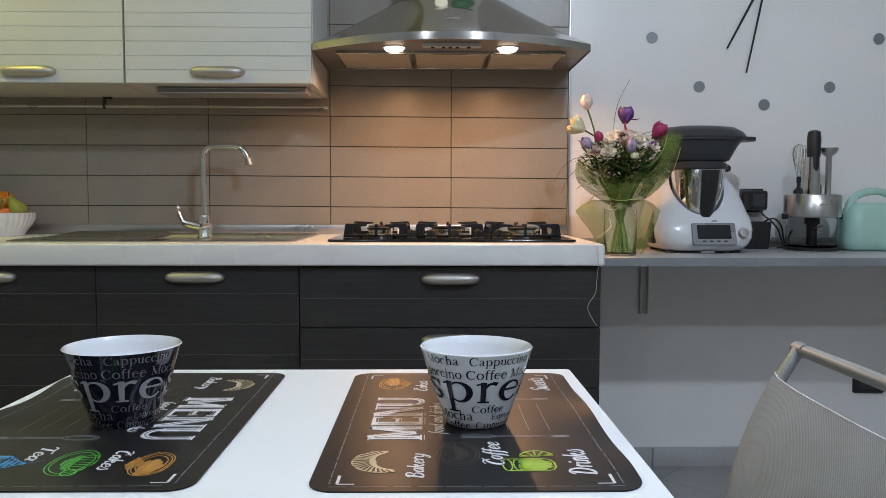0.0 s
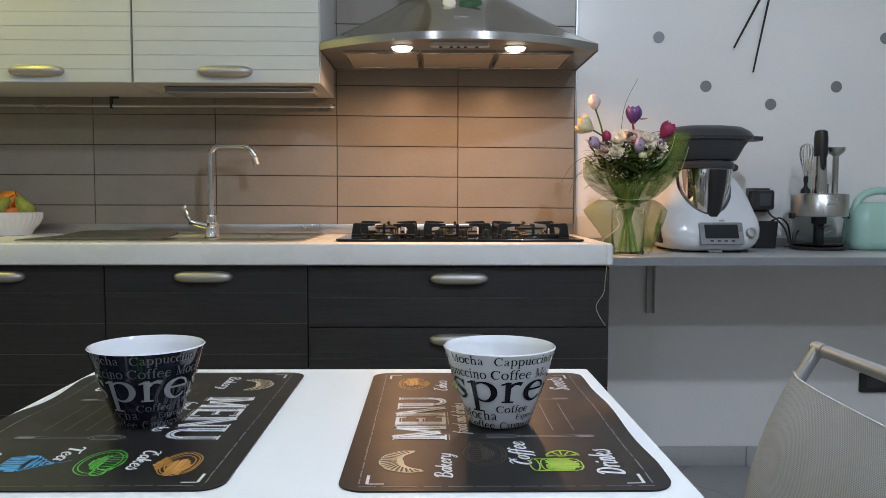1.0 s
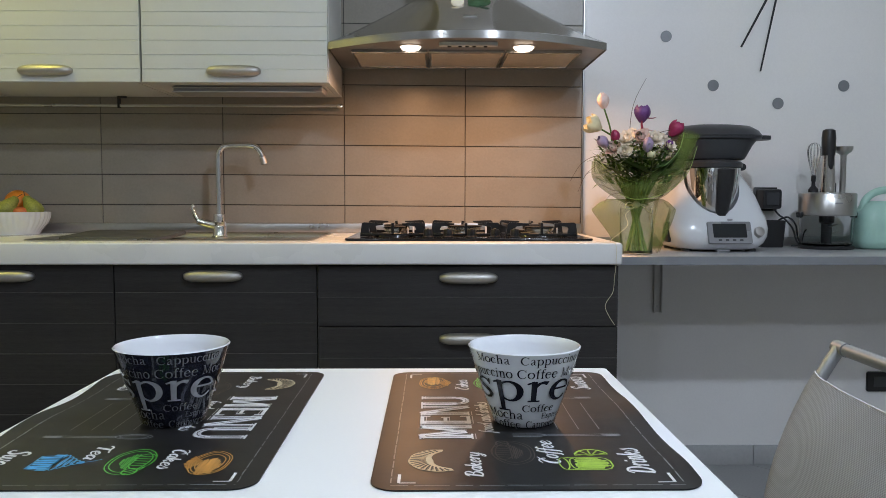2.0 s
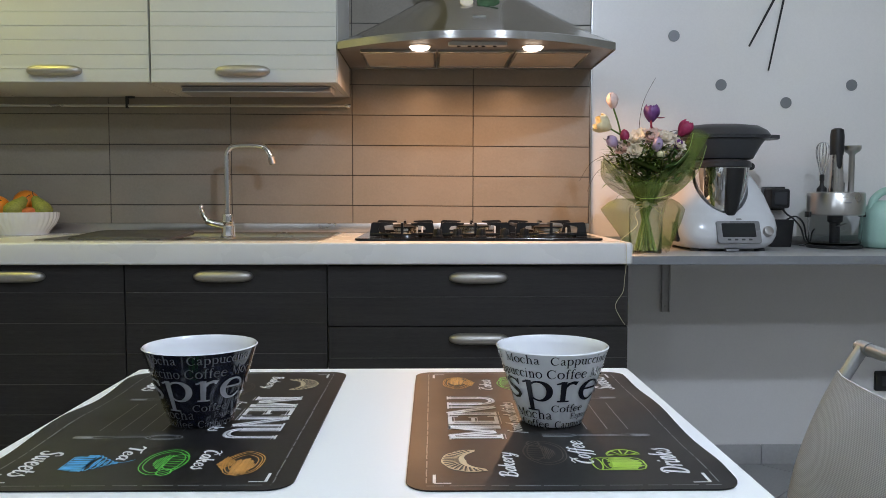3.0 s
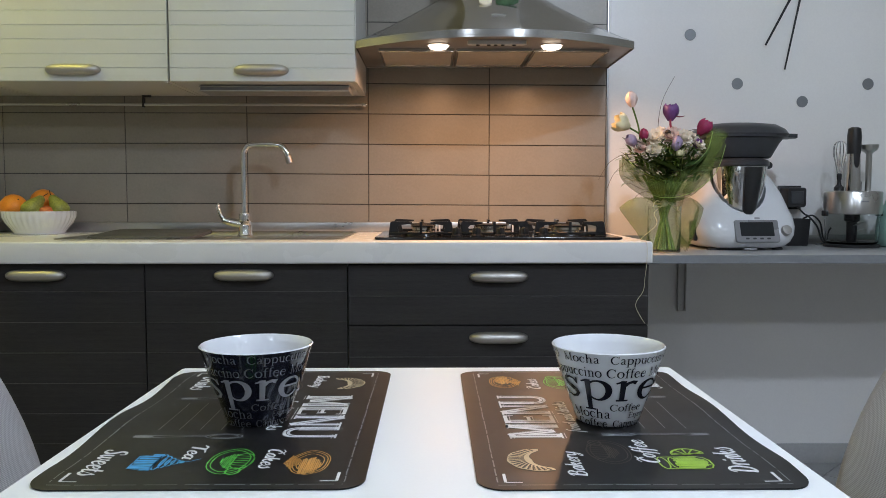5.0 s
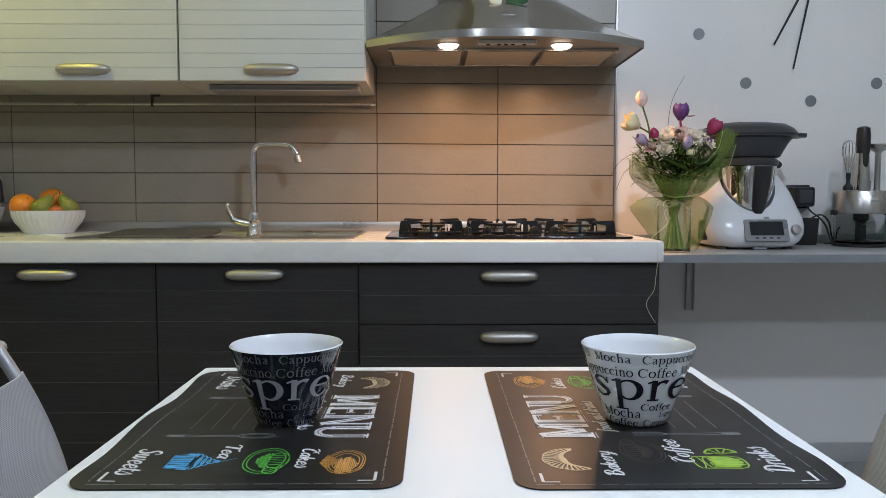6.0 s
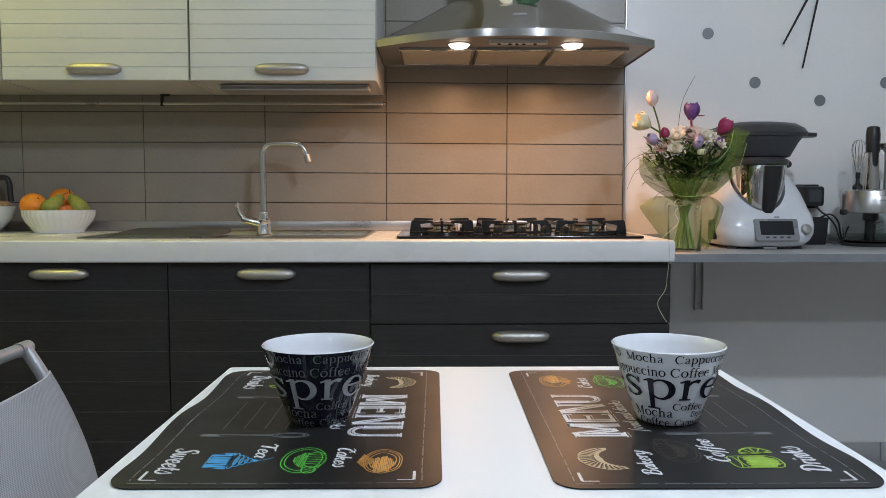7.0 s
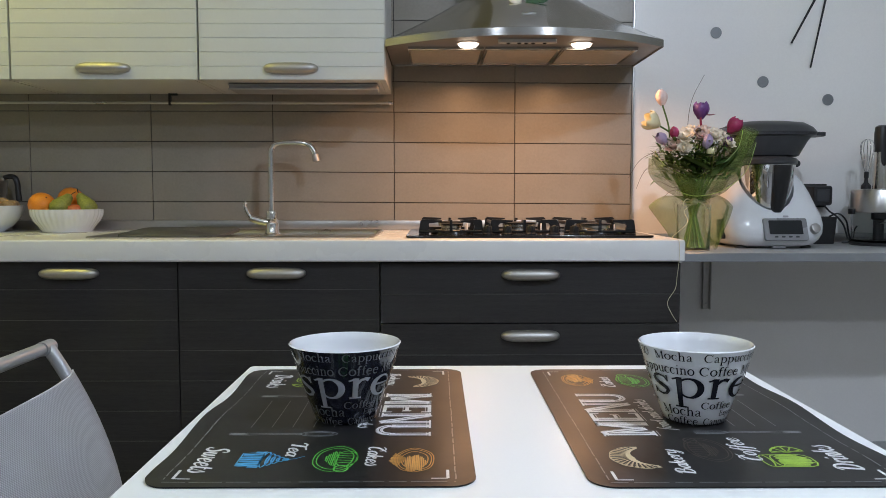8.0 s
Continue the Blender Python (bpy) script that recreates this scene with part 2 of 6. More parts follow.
def rings(bm, loops, closed=True, cap0=True, cap1=True):
    """A skin through loops of points, all of one length."""
    vv = [[bm.verts.new(p) for p in lp] for lp in loops]
    n = len(vv[0])
    for a, b in zip(vv, vv[1:]):
        for i in range(n if closed else n - 1):
            k = (i + 1) % n
            bm.faces.new((a[i], a[k], b[k], b[i]))
    if closed and cap0:
        bm.faces.new(vv[0][::-1])
    if closed and cap1:
        bm.faces.new(vv[-1])
    return bm


def lathe(bm, profile, n=32, at=(0, 0, 0), cap0=True, cap1=True, m=None):
    loops = []
    for r, z in profile:
        lp = [Vector((r * math.cos(2 * math.pi * i / n), r * math.sin(2 * math.pi * i / n), z)) for i in range(n)]
        lp = [(m @ p if m else p) + Vector(at) for p in lp]
        loops.append(lp)
    return rings(bm, loops, True, cap0, cap1)


def smooth_path(pts, steps=6):
    pts = [Vector(p) for p in pts]
    if len(pts) < 3:
        return pts
    out = []
    for i in range(len(pts) - 1):
        p0, p1, p2, p3 = pts[max(i - 1, 0)], pts[i], pts[i + 1], pts[min(i + 2, len(pts) - 1)]
        for k in range(steps):
            t = k / steps
            out.append(0.5 * ((2 * p1) + (p2 - p0) * t + (2 * p0 - 5 * p1 + 4 * p2 - p3) * t * t + (3 * p1 - p0 - 3 * p2 + p3) * t ** 3))
    out.append(pts[-1])
    return out


def tube(bm, pts, r, n=10, steps=6, flat=1.0):
    """A round rod along pts; r is one radius or one for each end."""
    path = smooth_path(pts, steps)
    r0, r1 = r if isinstance(r, tuple) else (r, r)
    loops, side = [], None
    for i, p in enumerate(path):
        d = (path[min(i + 1, len(path) - 1)] - path[max(i - 1, 0)]).normalized()
        if side is None:
            side = d.orthogonal().normalized()
        side = (side - d * side.dot(d)).normalized()
        up = d.cross(side)
        rr = r0 + (r1 - r0) * i / max(1, len(path) - 1)
        loops.append([p + rr * (math.cos(2 * math.pi * k / n) * side + flat * math.sin(2 * math.pi * k / n) * up) for k in range(n)])
    return rings(bm, loops)


def prism(bm, outline, z0, z1):
    return rings(bm, [[(x, y, z0) for x, y in outline], [(x, y, z1) for x, y in outline]])


def round_rect(hx, hy, r, n=6, cx=0.0, cy=0.0):
    out = []
    for sx, sy, a0 in ((1, 1, 0), (-1, 1, 90), (-1, -1, 180), (1, -1, 270)):
        for k in range(n + 1):
            a = radians(a0 + 90 * k / n)
            out.append((cx + sx * (hx - r) + r * math.cos(a), cy + sy * (hy - r) + r * math.sin(a)))
    return out


def extent(bm):
    xs, ys = [v.co.x for v in bm.verts], [v.co.y for v in bm.verts]
    return min(xs), max(xs), min(ys), max(ys)


# ---------------------------------------------------------------- the room
WEST, EAST, SOUTH, NORTH = -2.75, 2.75, -2.9, 3.085
floor = part("floor", box(B(), WEST - 0.1, EAST + 0.1, SOUTH - 0.1, NORTH + 0.1, -0.12, -0.008), GROUT)
tagged(floor, "grey ceramic tiled kitchen floor laid diagonally", "floor", kind="structure")
ceiling = part("ceiling", box(B(), WEST - 0.1, EAST + 0.1, SOUTH - 0.1, NORTH + 0.1, CEIL, CEIL + 0.1), CEILING_PAINT)
tagged(ceiling, "plain white painted ceiling", "ceiling", kind="structure")
wall_north = part("wall_north", box(B(), WEST - 0.1, EAST + 0.1, NORTH, NORTH + 0.1, -0.1, CEIL), PAINT)
tagged(wall_north, "pale grey-white painted kitchen wall", "wall", kind="structure")
for nm, b in (("wall_west", (WEST - 0.1, WEST, SOUTH, NORTH)), ("wall_east", (EAST, EAST + 0.1, SOUTH, NORTH)),
              ("wall_south", (WEST - 0.1, EAST + 0.1, SOUTH - 0.1, SOUTH))):
    tagged(part(nm, box(B(), *b, -0.1, CEIL), BACK_PAINT), "plain painted wall closing the room", "wall", kind="structure")


def downlight(x, y):
    t = thing("ceiling_downlight", (x, y, CEIL), "small recessed round ceiling downlight, switched on", "ceiling light", "ceiling downlights")
    part("trim_ring", lathe(B(), [(0.042, -0.004), (0.055, -0.006), (0.056, 0.0), (0.042, 0.0), (0.042, -0.004)], 28, cap0=False, cap1=False), ALU, t)
    part("lens", lathe(B(), [(0.041, -0.001), (0.041, -0.003), (0.02, -0.003)], 24), SPOT_GLOW, t)


for lx, ly, lw, lc in DOWNLIGHTS:
    downlight(lx, ly)

# skirting of ceramic pieces along the wall right of the units
skirting = thing("baseboard", (0.46, 3.08, 0), "grey ceramic skirting tiles along the wall foot", "baseboard", kind="structure")
sk_me = finish(box(B(), 0.0015, 0.3395, -0.008, 0.004, 0.0, 0.076, 0.0015), "skirting_tile", SKIRT_TILE)
for k in range(6):
    ob = new("skirting_tile", sk_me)
    ob.parent, ob.location = skirting, (0.003 + 0.341 * k, 0, 0)

# aluminium edge strip of the tiling
tagged(part("trim", box(B(), 0.4585, 0.4655, 3.0705, 3.0845, 0.905, 2.2, 0.001), ALU), "slim vertical aluminium edge strip beside the tiles", "trim", kind="structure")

# ---------------------------------------------------------------- units
FRONT = 2.41
TOP = 0.907


def bow_handle(parent, x, y, z, w=0.176, h=0.031):
    """An oval cup pull of satin metal, hollow side down."""
    loops = []
    for i in range(15):
        a = -math.cos(math.pi * i / 14)
        k = max(0.0, 1 - abs(a) ** 4.5) ** 0.5
        cx, hh, dd = x + a * w / 2, 0.002 + (h / 2) * k, 0.003 + 0.027 * k
        loops.append([(cx, y - dd * abs(math.cos(t)) ** 0.6 * (1 if math.cos(t) > 0 else -0.2), z + hh * math.sin(t)) for t in [2 * math.pi * q / 14 for q in range(14)]])
    return part("handle", rings(B(), loops), SATIN, parent, "satin metal oval handle", 60)


def slatted_front(w, h, th, pitch, first):
    """A front with fine horizontal grooves; local origin at its lower left, outer face at y=0."""
    bm = B()
    prof = [(th, 0.0), (0.0015, 0.0), (0.0, 0.0015)]
    z = first
    while z < h - 0.01:
        prof += [(0.0, z - 0.0022), (0.0020, z - 0.0004), (0.0020, z + 0.0003), (0.0, z + 0.0008)]
        z += pitch
    prof += [(0.0, h - 0.0015), (0.0015, h), (th, h)]
    rings(bm, [[(x, y, z) for y, z in prof] for x in (0.0, w)])
    return bm


# thin pale strips in the grooves, their highlight painted as colour
def groove_lines(parent, w, z0, h, pitch, first):
    z = first
    while z < h - 0.01:
        part("groove", box(B(), 0.0035, w - 0.0035, 0.0009, 0.0030, z0 + z - 0.0010, z0 + z + 0.0003), GROOVE, parent, "slightly paler worn groove with its highlight painted in")
        z += pitch


def base_unit(name, x0, x1, label, drawers, shift=-0.007):
    t = thing(name, (x0, FRONT, 0), label, "cabinet", "base units")
    w = x1 - x0
    part("body", box(B(), 0.001, w - 0.001, 0.022, 0.57, 0.1, 0.842, 0.001), CARCASS if not drawers else WENGE, t)
    part("plinth", box(B(), 0, w, 0.06, 0.075, 0.0, 0.098), PLINTH, t)
    if drawers:
        z = 0.8365
        for k in range(4):
            h = 0.1805
            bm = slatted_front(w - 0.005, h, 0.021, 0.0915, 0.0875)
            bmesh.ops.translate(bm, verts=bm.verts, vec=(0.0025, 0, z - h))
            d = part("drawer_front", bm, WENGE, t, "dark wood-grain drawer front")
            groove_lines(d, w, z - h, h, 0.0915, 0.0875)
            bow_handle(d, w / 2, 0.0, z - 0.035)
            z -= 0.1835
    else:
        h = 0.735
        bm = slatted_front(w - 0.004, h, 0.021, 0.0918, 0.742 - 7 * 0.0918)
        bmesh.ops.translate(bm, verts=bm.verts, vec=(0.002, 0, 0.843 - h))
        d = part("door", bm, WENGE, t, "dark wood-grain door with fine horizontal grooves")
        groove_lines(d, w, 0.843 - h, h, 0.0918, 0.742 - 7 * 0.0918)
        bow_handle(d, w / 2 + shift, 0.0, 0.8065)
    return t


base_unit("base_cabinet", -1.652, -1.052, "dark wood-grain base cabinet with a satin oval handle", False, -0.019)
base_unit("base_cabinet", -2.252, -1.652, "dark wood-grain base cabinet beneath the fruit bowls", False)
base_unit("base_cabinet", -1.052, -0.452, "dark wood-grain sink cabinet with a satin oval handle", False)
base_unit("drawer_unit", -0.452, 0.448, "wide dark wood-grain drawer unit below the hob", True)

# worktop with an opening for the sink
SX0, SX1, SY0, SY1 = -1.355, -0.488, 2.493, 3.018


def worktop():
    t = thing("worktop", (-2.3, 2.385, 0.842), "long white laminate kitchen worktop with rounded front edge", "worktop")
    xs, ys = [-2.3, SX0, SX1, 0.45], [2.385, SY0, SY1, 3.076]
    bm = B()
    for i in range(3):
        for j in range(3):
            if (i, j) != (1, 1):
                box(bm, xs[i] + 2.3, xs[i + 1] + 2.3, ys[j] - 2.385, ys[j + 1] - 2.385, 0, TOP - 0.842)
    bmesh.ops.remove_doubles(bm, verts=bm.verts, dist=0.0005)
    inner = []
    for f in bm.faces:
        c = f.calc_center_median() + Vector((-2.3, 2.385, 0))
        if abs(f.normal.z) < 0.5:
            on_out = min(abs(c.x + 2.3), abs(c.x - 0.45), abs(c.y - 2.385), abs(c.y - 3.076)) < 0.002
            on_hole = (SX0 - 0.001 < c.x < SX1 + 0.001) and (SY0 - 0.001 < c.y < SY1 + 0.001)
            if not (on_out or on_hole):
                inner.append(f)
    bmesh.ops.delete(bm, geom=inner, context="FACES")
    es = [e for e in bm.edges if all(abs(v.co.y) < 0.001 for v in e.verts) and abs(e.verts[0].co.z - e.verts[1].co.z) < 0.001]
    es += [e for e in bm.edges if all(abs(v.co.x - 2.75) < 0.001 for v in e.verts) and abs(e.verts[0].co.z - e.verts[1].co.z) < 0.001]
    es += [e for e in bm.edges if all(abs(v.co.x - 2.75) < 0.001 and abs(v.co.y) < 0.001 for v in e.verts)]
    bmesh.ops.bevel(bm, geom=list(set(es)), offset=0.006, segments=3, profile=0.5, affect="EDGES")
    part("slab", bm, WORKTOP, t)
    part("end_strip", box(B(), 2.7505, 2.7525, 0.007, 0.685, 0.002, TOP - 0.842 - 0.006, 0.0006, 1), WORKTOP, t)
    return t


worktop()

# upstand along the wall
up = thing("upstand", (-2.3, 3.062, TOP), "low brushed aluminium upstand along the back of the worktop", "upstand")
part("strip", box(B(), 0, 2.757, -0.006, 0.0125, 0.0005, 0.036, 0.003), ALU, up)
part("end_cap", box(B(), 2.7575, 2.761, -0.007, 0.0125, 0.0005, 0.037, 0.001), GREY_PLASTIC, up)


# sink
def sink():
    t = thing("sink", (-0.9215, 2.7555, TOP), "stainless steel inset sink with a drainer, set in the worktop", "sink")
    hx, hy = (SX1 - SX0) / 2, (SY1 - SY0) / 2
    bm = B()
    # a rolled rim that lies on the worktop and falls to the sunken deck
    rings(bm, [[(x, y, z) for x, y in round_rect(hx + o, hy + o, 0.03 + o, 6)] for o, z in ((0.012, 0.0005), (0.012, 0.003), (0.008, 0.0045), (0.001, 0.0042), (-0.003, 0.001), (-0.008, -0.014))], True, False, False)
    part("rim", bm, STEEL, t)
    ax0, ax1, ay0, ay1 = 0.0765, 0.3965, -0.205, 0.105
    bm = B()
    xs, ys = [-hx + 0.007, ax0, ax1, hx - 0.007], [-hy + 0.007, ay0, ay1, hy - 0.007]
    for i in range(3):
        for j in range(3):
            if (i, j) != (1, 1):
                box(bm, xs[i], xs[i + 1], ys[j], ys[j + 1], -0.017, -0.014)
    part("deck", bm, STEEL, t)
    bm = B()
    r = [[(x, y, z) for x, y in round_rect((ax1 - ax0) / 2 - k, (ay1 - ay0) / 2 - k, 0.05, 6, (ax0 + ax1) / 2, (ay0 + ay1) / 2)] for k, z in ((-0.014, -0.0135), (-0.004, -0.0125), (0.004, -0.018), (0.012, -0.15), (0.04, -0.17))]
    rings(bm, r, True, False, True)
    part("basin", bm, STEEL, t)
    for k in range(7):
        part("drainer_rib", box(B(), -0.40, 0.012, -0.16 + 0.045 * k, -0.148 + 0.045 * k, -0.0142, -0.009, 0.002, 1), STEEL, t)
    part("drain", lathe(B(), [(0.045, -0.169), (0.045, -0.165), (0.03, -0.164)], 24, ((ax0 + ax1) / 2, (ay0 + ay1) / 2, 0)), CHROME, t)
    return t


sink()


def faucet():
    t = thing("kitchen_tap", (-0.879, 2.93, TOP - 0.0138), "tall chrome swivel kitchen mixer tap with side lever", "tap")
    part("base", lathe(B(), [(0.03, 0), (0.03, 0.004), (0.026, 0.008), (0.024, 0.012), (0.0235, 0.04), (0.0225, 0.044)], 32), CHROME, t)
    part("body", lathe(B(), [(0.0205, 0.042), (0.0215, 0.045), (0.0215, 0.083), (0.02, 0.087), (0.0125, 0.0885)], 32), CHROME, t)
    part("spout", tube(B(), [(0, 0, 0.085), (0, 0, 0.17), (0, 0, 0.28), (0.002, 0, 0.306), (0.014, 0, 0.326), (0.036, 0, 0.3325), (0.075, 0, 0.334), (0.114, 0, 0.333), (0.138, 0, 0.325), (0.153, 0, 0.306), (0.159, 0, 0.290)], 0.0105, 18), CHROME, t)
    part("aerator", tube(B(), [(0.1585, 0, 0.292), (0.166, 0, 0.267)], 0.0125, 18), SATIN, t)
    part("lever_hub", tube(B(), [(-0.012, -0.004, 0.047), (-0.05, -0.006, 0.056), (-0.075, -0.008, 0.064)], (0.0165, 0.0145), 16, flat=0.9), CHROME, t)
    part("lever", tube(B(), [(-0.068, -0.008, 0.06), (-0.082, -0.01, 0.078), (-0.091, -0.012, 0.1), (-0.094, -0.013, 0.112), (-0.087, -0.013, 0.12)], (0.0095, 0.0055), 12), CHROME, t)


faucet()

# cover board lying on the drainer
t = thing("drainer_board", (-1.145, 2.74, TOP - 0.0085), "dark grey rounded board lying on the sink drainer", "board")
bm = B()
ol = round_rect(0.170, 0.15, 0.05, 6)
rings(bm, [[(x * s, y * s, z + 0.014 * (y + 0.15) / 0.30) for x, y in ol] for s, z in ((0.985, 0.0), (1.0, 0.004), (1.0, 0.010), (0.98, 0.013))])
part("slab", bm, GREY_BOARD, t)


# ---------------------------------------------------------------- hob
def hob():
    t = thing("gas_hob", (0.003, 2.715, TOP), "black glass gas hob with cast iron pan supports", "hob")
    bm = B()
    ol = round_rect(0.379, 0.25, 0.012, 4)
    rings(bm, [[(x * s, y * s, z) for x, y in ol] for s, z in ((0.99, 0.0005), (1.0, 0.003), (1.0, 0.007), (0.997, 0.0085))])
    part("glass_top", bm, BLACK_GLASS, t)
    for x in (-0.126, -0.064, 0.010, 0.084, 0.146):
        k = part("knob", lathe(B(), [(0.018, 0.0085), (0.018, 0.012), (0.0145, 0.014), (0.0135, 0.031), (0.012, 0.034)], 20, (x, -0.175, 0)), BLACK, t)
        part("grip", box(B(), x - 0.004, x + 0.004, -0.192, -0.158, 0.016, 0.037, 0.002, 1), BLACK, k)

    def burner(x, y, r):
        b = part("burner", lathe(B(), [(r * 1.30, 0.0085), (r * 1.30, 0.011), (r * 0.80, 0.013), (r * 0.78, 0.022), (r * 1.02, 0.025), (r * 1.02, 0.0335), (r * 0.96, 0.035)], 32, (x, y, 0)), BRASS, t, "polished metal burner")
        part("cap", lathe(B(), [(r * 1.02, 0.0352), (r * 1.14, 0.0365), (r * 1.14, 0.0390), (r * 1.0, 0.0410), (r * 0.3, 0.0415)], 32, (x, y, 0)), IRON, b)
        part("igniter", lathe(B(), [(0.003, 0.009), (0.003, 0.034), (0.001, 0.037)], 8, (x + r * 1.35, y - 0.01, 0)), CERAMIC, b)
        part("spill_tray", lathe(B(), [(r * 2.2, 0.0088), (r * 2.15, 0.0135), (r * 2.0, 0.0135), (r * 1.5, 0.0095)], 36, (x, y, 0), cap0=False, cap1=False), BLACK_GLASS, b)

    burner(-0.235, -0.085, 0.032)
    burner(-0.235, 0.11, 0.042)
    burner(-0.005, 0.035, 0.055)
    burner(0.235, -0.085, 0.042)
    burner(0.235, 0.11, 0.032)

    def grate(x0, x1):
        bm = B()
        y0, y1 = -0.135, 0.175
        for s, xe in ((1, x0), (-1, x1)):
            for y in (-0.125, 0.16):
                # an upright plate with a finger that points inwards, tapering
                prof = [(0, 0.009), (0.034, 0.009), (0.029, 0.034), (0.034, 0.041), (0.074, 0.046), (0.075, 0.051), (0.012, 0.054), (0.006, 0.050)]
                lo = [[(xe + s * px, y + d, pz) for px, pz in prof] for d in (-0.006, 0.006)]
                rings(bm, lo if s > 0 else lo[::-1])
            box(bm, min(xe + s * 0.009, xe + s * 0.019), max(xe + s * 0.009, xe + s * 0.019), -0.118, 0.153, 0.036, 0.046, 0.002, 1)
        cx = (x0 + x1) / 2
        for y, d in ((y0, 1), (y1, -1)):
            box(bm, x0 + 0.004, x1 - 0.004, min(y, y + d * 0.01), max(y, y + d * 0.01), 0.012, 0.019, 0.002, 1)
            prof = [(0, 0.012), (0.01, 0.012), (0.01, 0.042), (0.06, 0.046), (0.06, 0.052), (0.0, 0.052)]
            rings(bm, [[(cx + e, y + d * py, pz) for py, pz in prof] for e in (-0.004, 0.004)])
        part("pan_support", bm, IRON, t, "matt black cast iron pan support")

    grate(-0.343, -0.135)
    grate(-0.117, 0.107)
    grate(0.122, 0.352)


hob()


# ---------------------------------------------------------------- wall units
UF = 2.69


def wall_unit(x0, x1, drainer):
    z0, h = 1.416, 0.72
    t = thing("wall_cabinet", (x0, UF, z0), "pale lacquered wall cabinet with grooved front and oval handle", "cabinet", "wall units")
    if drainer:
        tagged(t, "pale lacquered dish-drainer wall cabinet with a dark drip tray below")
    w = x1 - x0
    bm = B()
    th = 0.018
    box(bm, 0.0, th, 0.022, 0.385, 0.002, h)
    box(bm, w - th, w, 0.022, 0.385, 0.002, h)
    box(bm, th, w - th, 0.022, 0.385, h - th, h)
    box(bm, th, w - th, 0.372, 0.385, 0.002, h - th)
    box(bm, th, w - th, 0.022, 0.372, 0.0, th)
    part("body", bm, CARCASS, t)
    bm = slatted_front(w - 0.005, h, 0.02, 0.0460, 0.0435)
    bmesh.ops.translate(bm, verts=bm.verts, vec=(0.0025, 0, 0))
    d = part("door", bm, LACQUER, t, "pale grooved lacquered door")
    bow_handle(d, w / 2 - 0.003, 0, 0.036, 0.178, 0.033)
    if drainer:
        x0, x1 = 0.078, w - 0.03
        tray = part("drip_tray", box(B(), x0, x1, 0.075, 0.19, -0.022, -0.0005, 0.002, 1), GREY_PLASTIC, t, "dark drip tray under the dish rack")
        for z in (-0.0205, -0.006):
            part("tray_lip", box(B(), x0 - 0.002, x1 + 0.002, 0.068, 0.0752, z - 0.0022, z + 0.0016, 0.0008, 1), ALU if z < -0.02 else GREY_STEEL, tray)
    return t


wall_unit(-1.060, -0.451, True)
wall_unit(-1.672, -1.0625, False)
wall_unit(-2.284, -1.6745, False)

# utensil rail
t = thing("utensil_rail", (-0.46, 3.045, 1.382), "thin metal utensil rail fixed under the wall cabinets", "rail")
part("bar", tube(B(), [(0, 0, 0), (-1.8, 0, 0)], 0.0055, 12), STEEL, t)
part("end_cap", lathe(B(), [(0.007, -0.004), (0.0078, 0.0), (0.0078, 0.012), (0.006, 0.016)], 16, (0, 0, 0), m=Matrix.Rotation(radians(90), 4, "Y")), CHROME, t)
for x in (-0.815, -1.6):
    bm = box(B(), x - 0.004, x + 0.004, -0.008, 0.008, -0.01, 0.034, 0.001, 1)
    box(bm, x - 0.004, x + 0.03, -0.006, 0.0, 0.026, 0.034, 0.001, 1)
    part("bracket", bm, BLACK, t, "small black rail bracket")
for x in (-0.03, -1.75):
    part("wall_mount", tube(B(), [(x, 0.0, 0), (x, 0.03, 0)], 0.005, 10), STEEL, t)


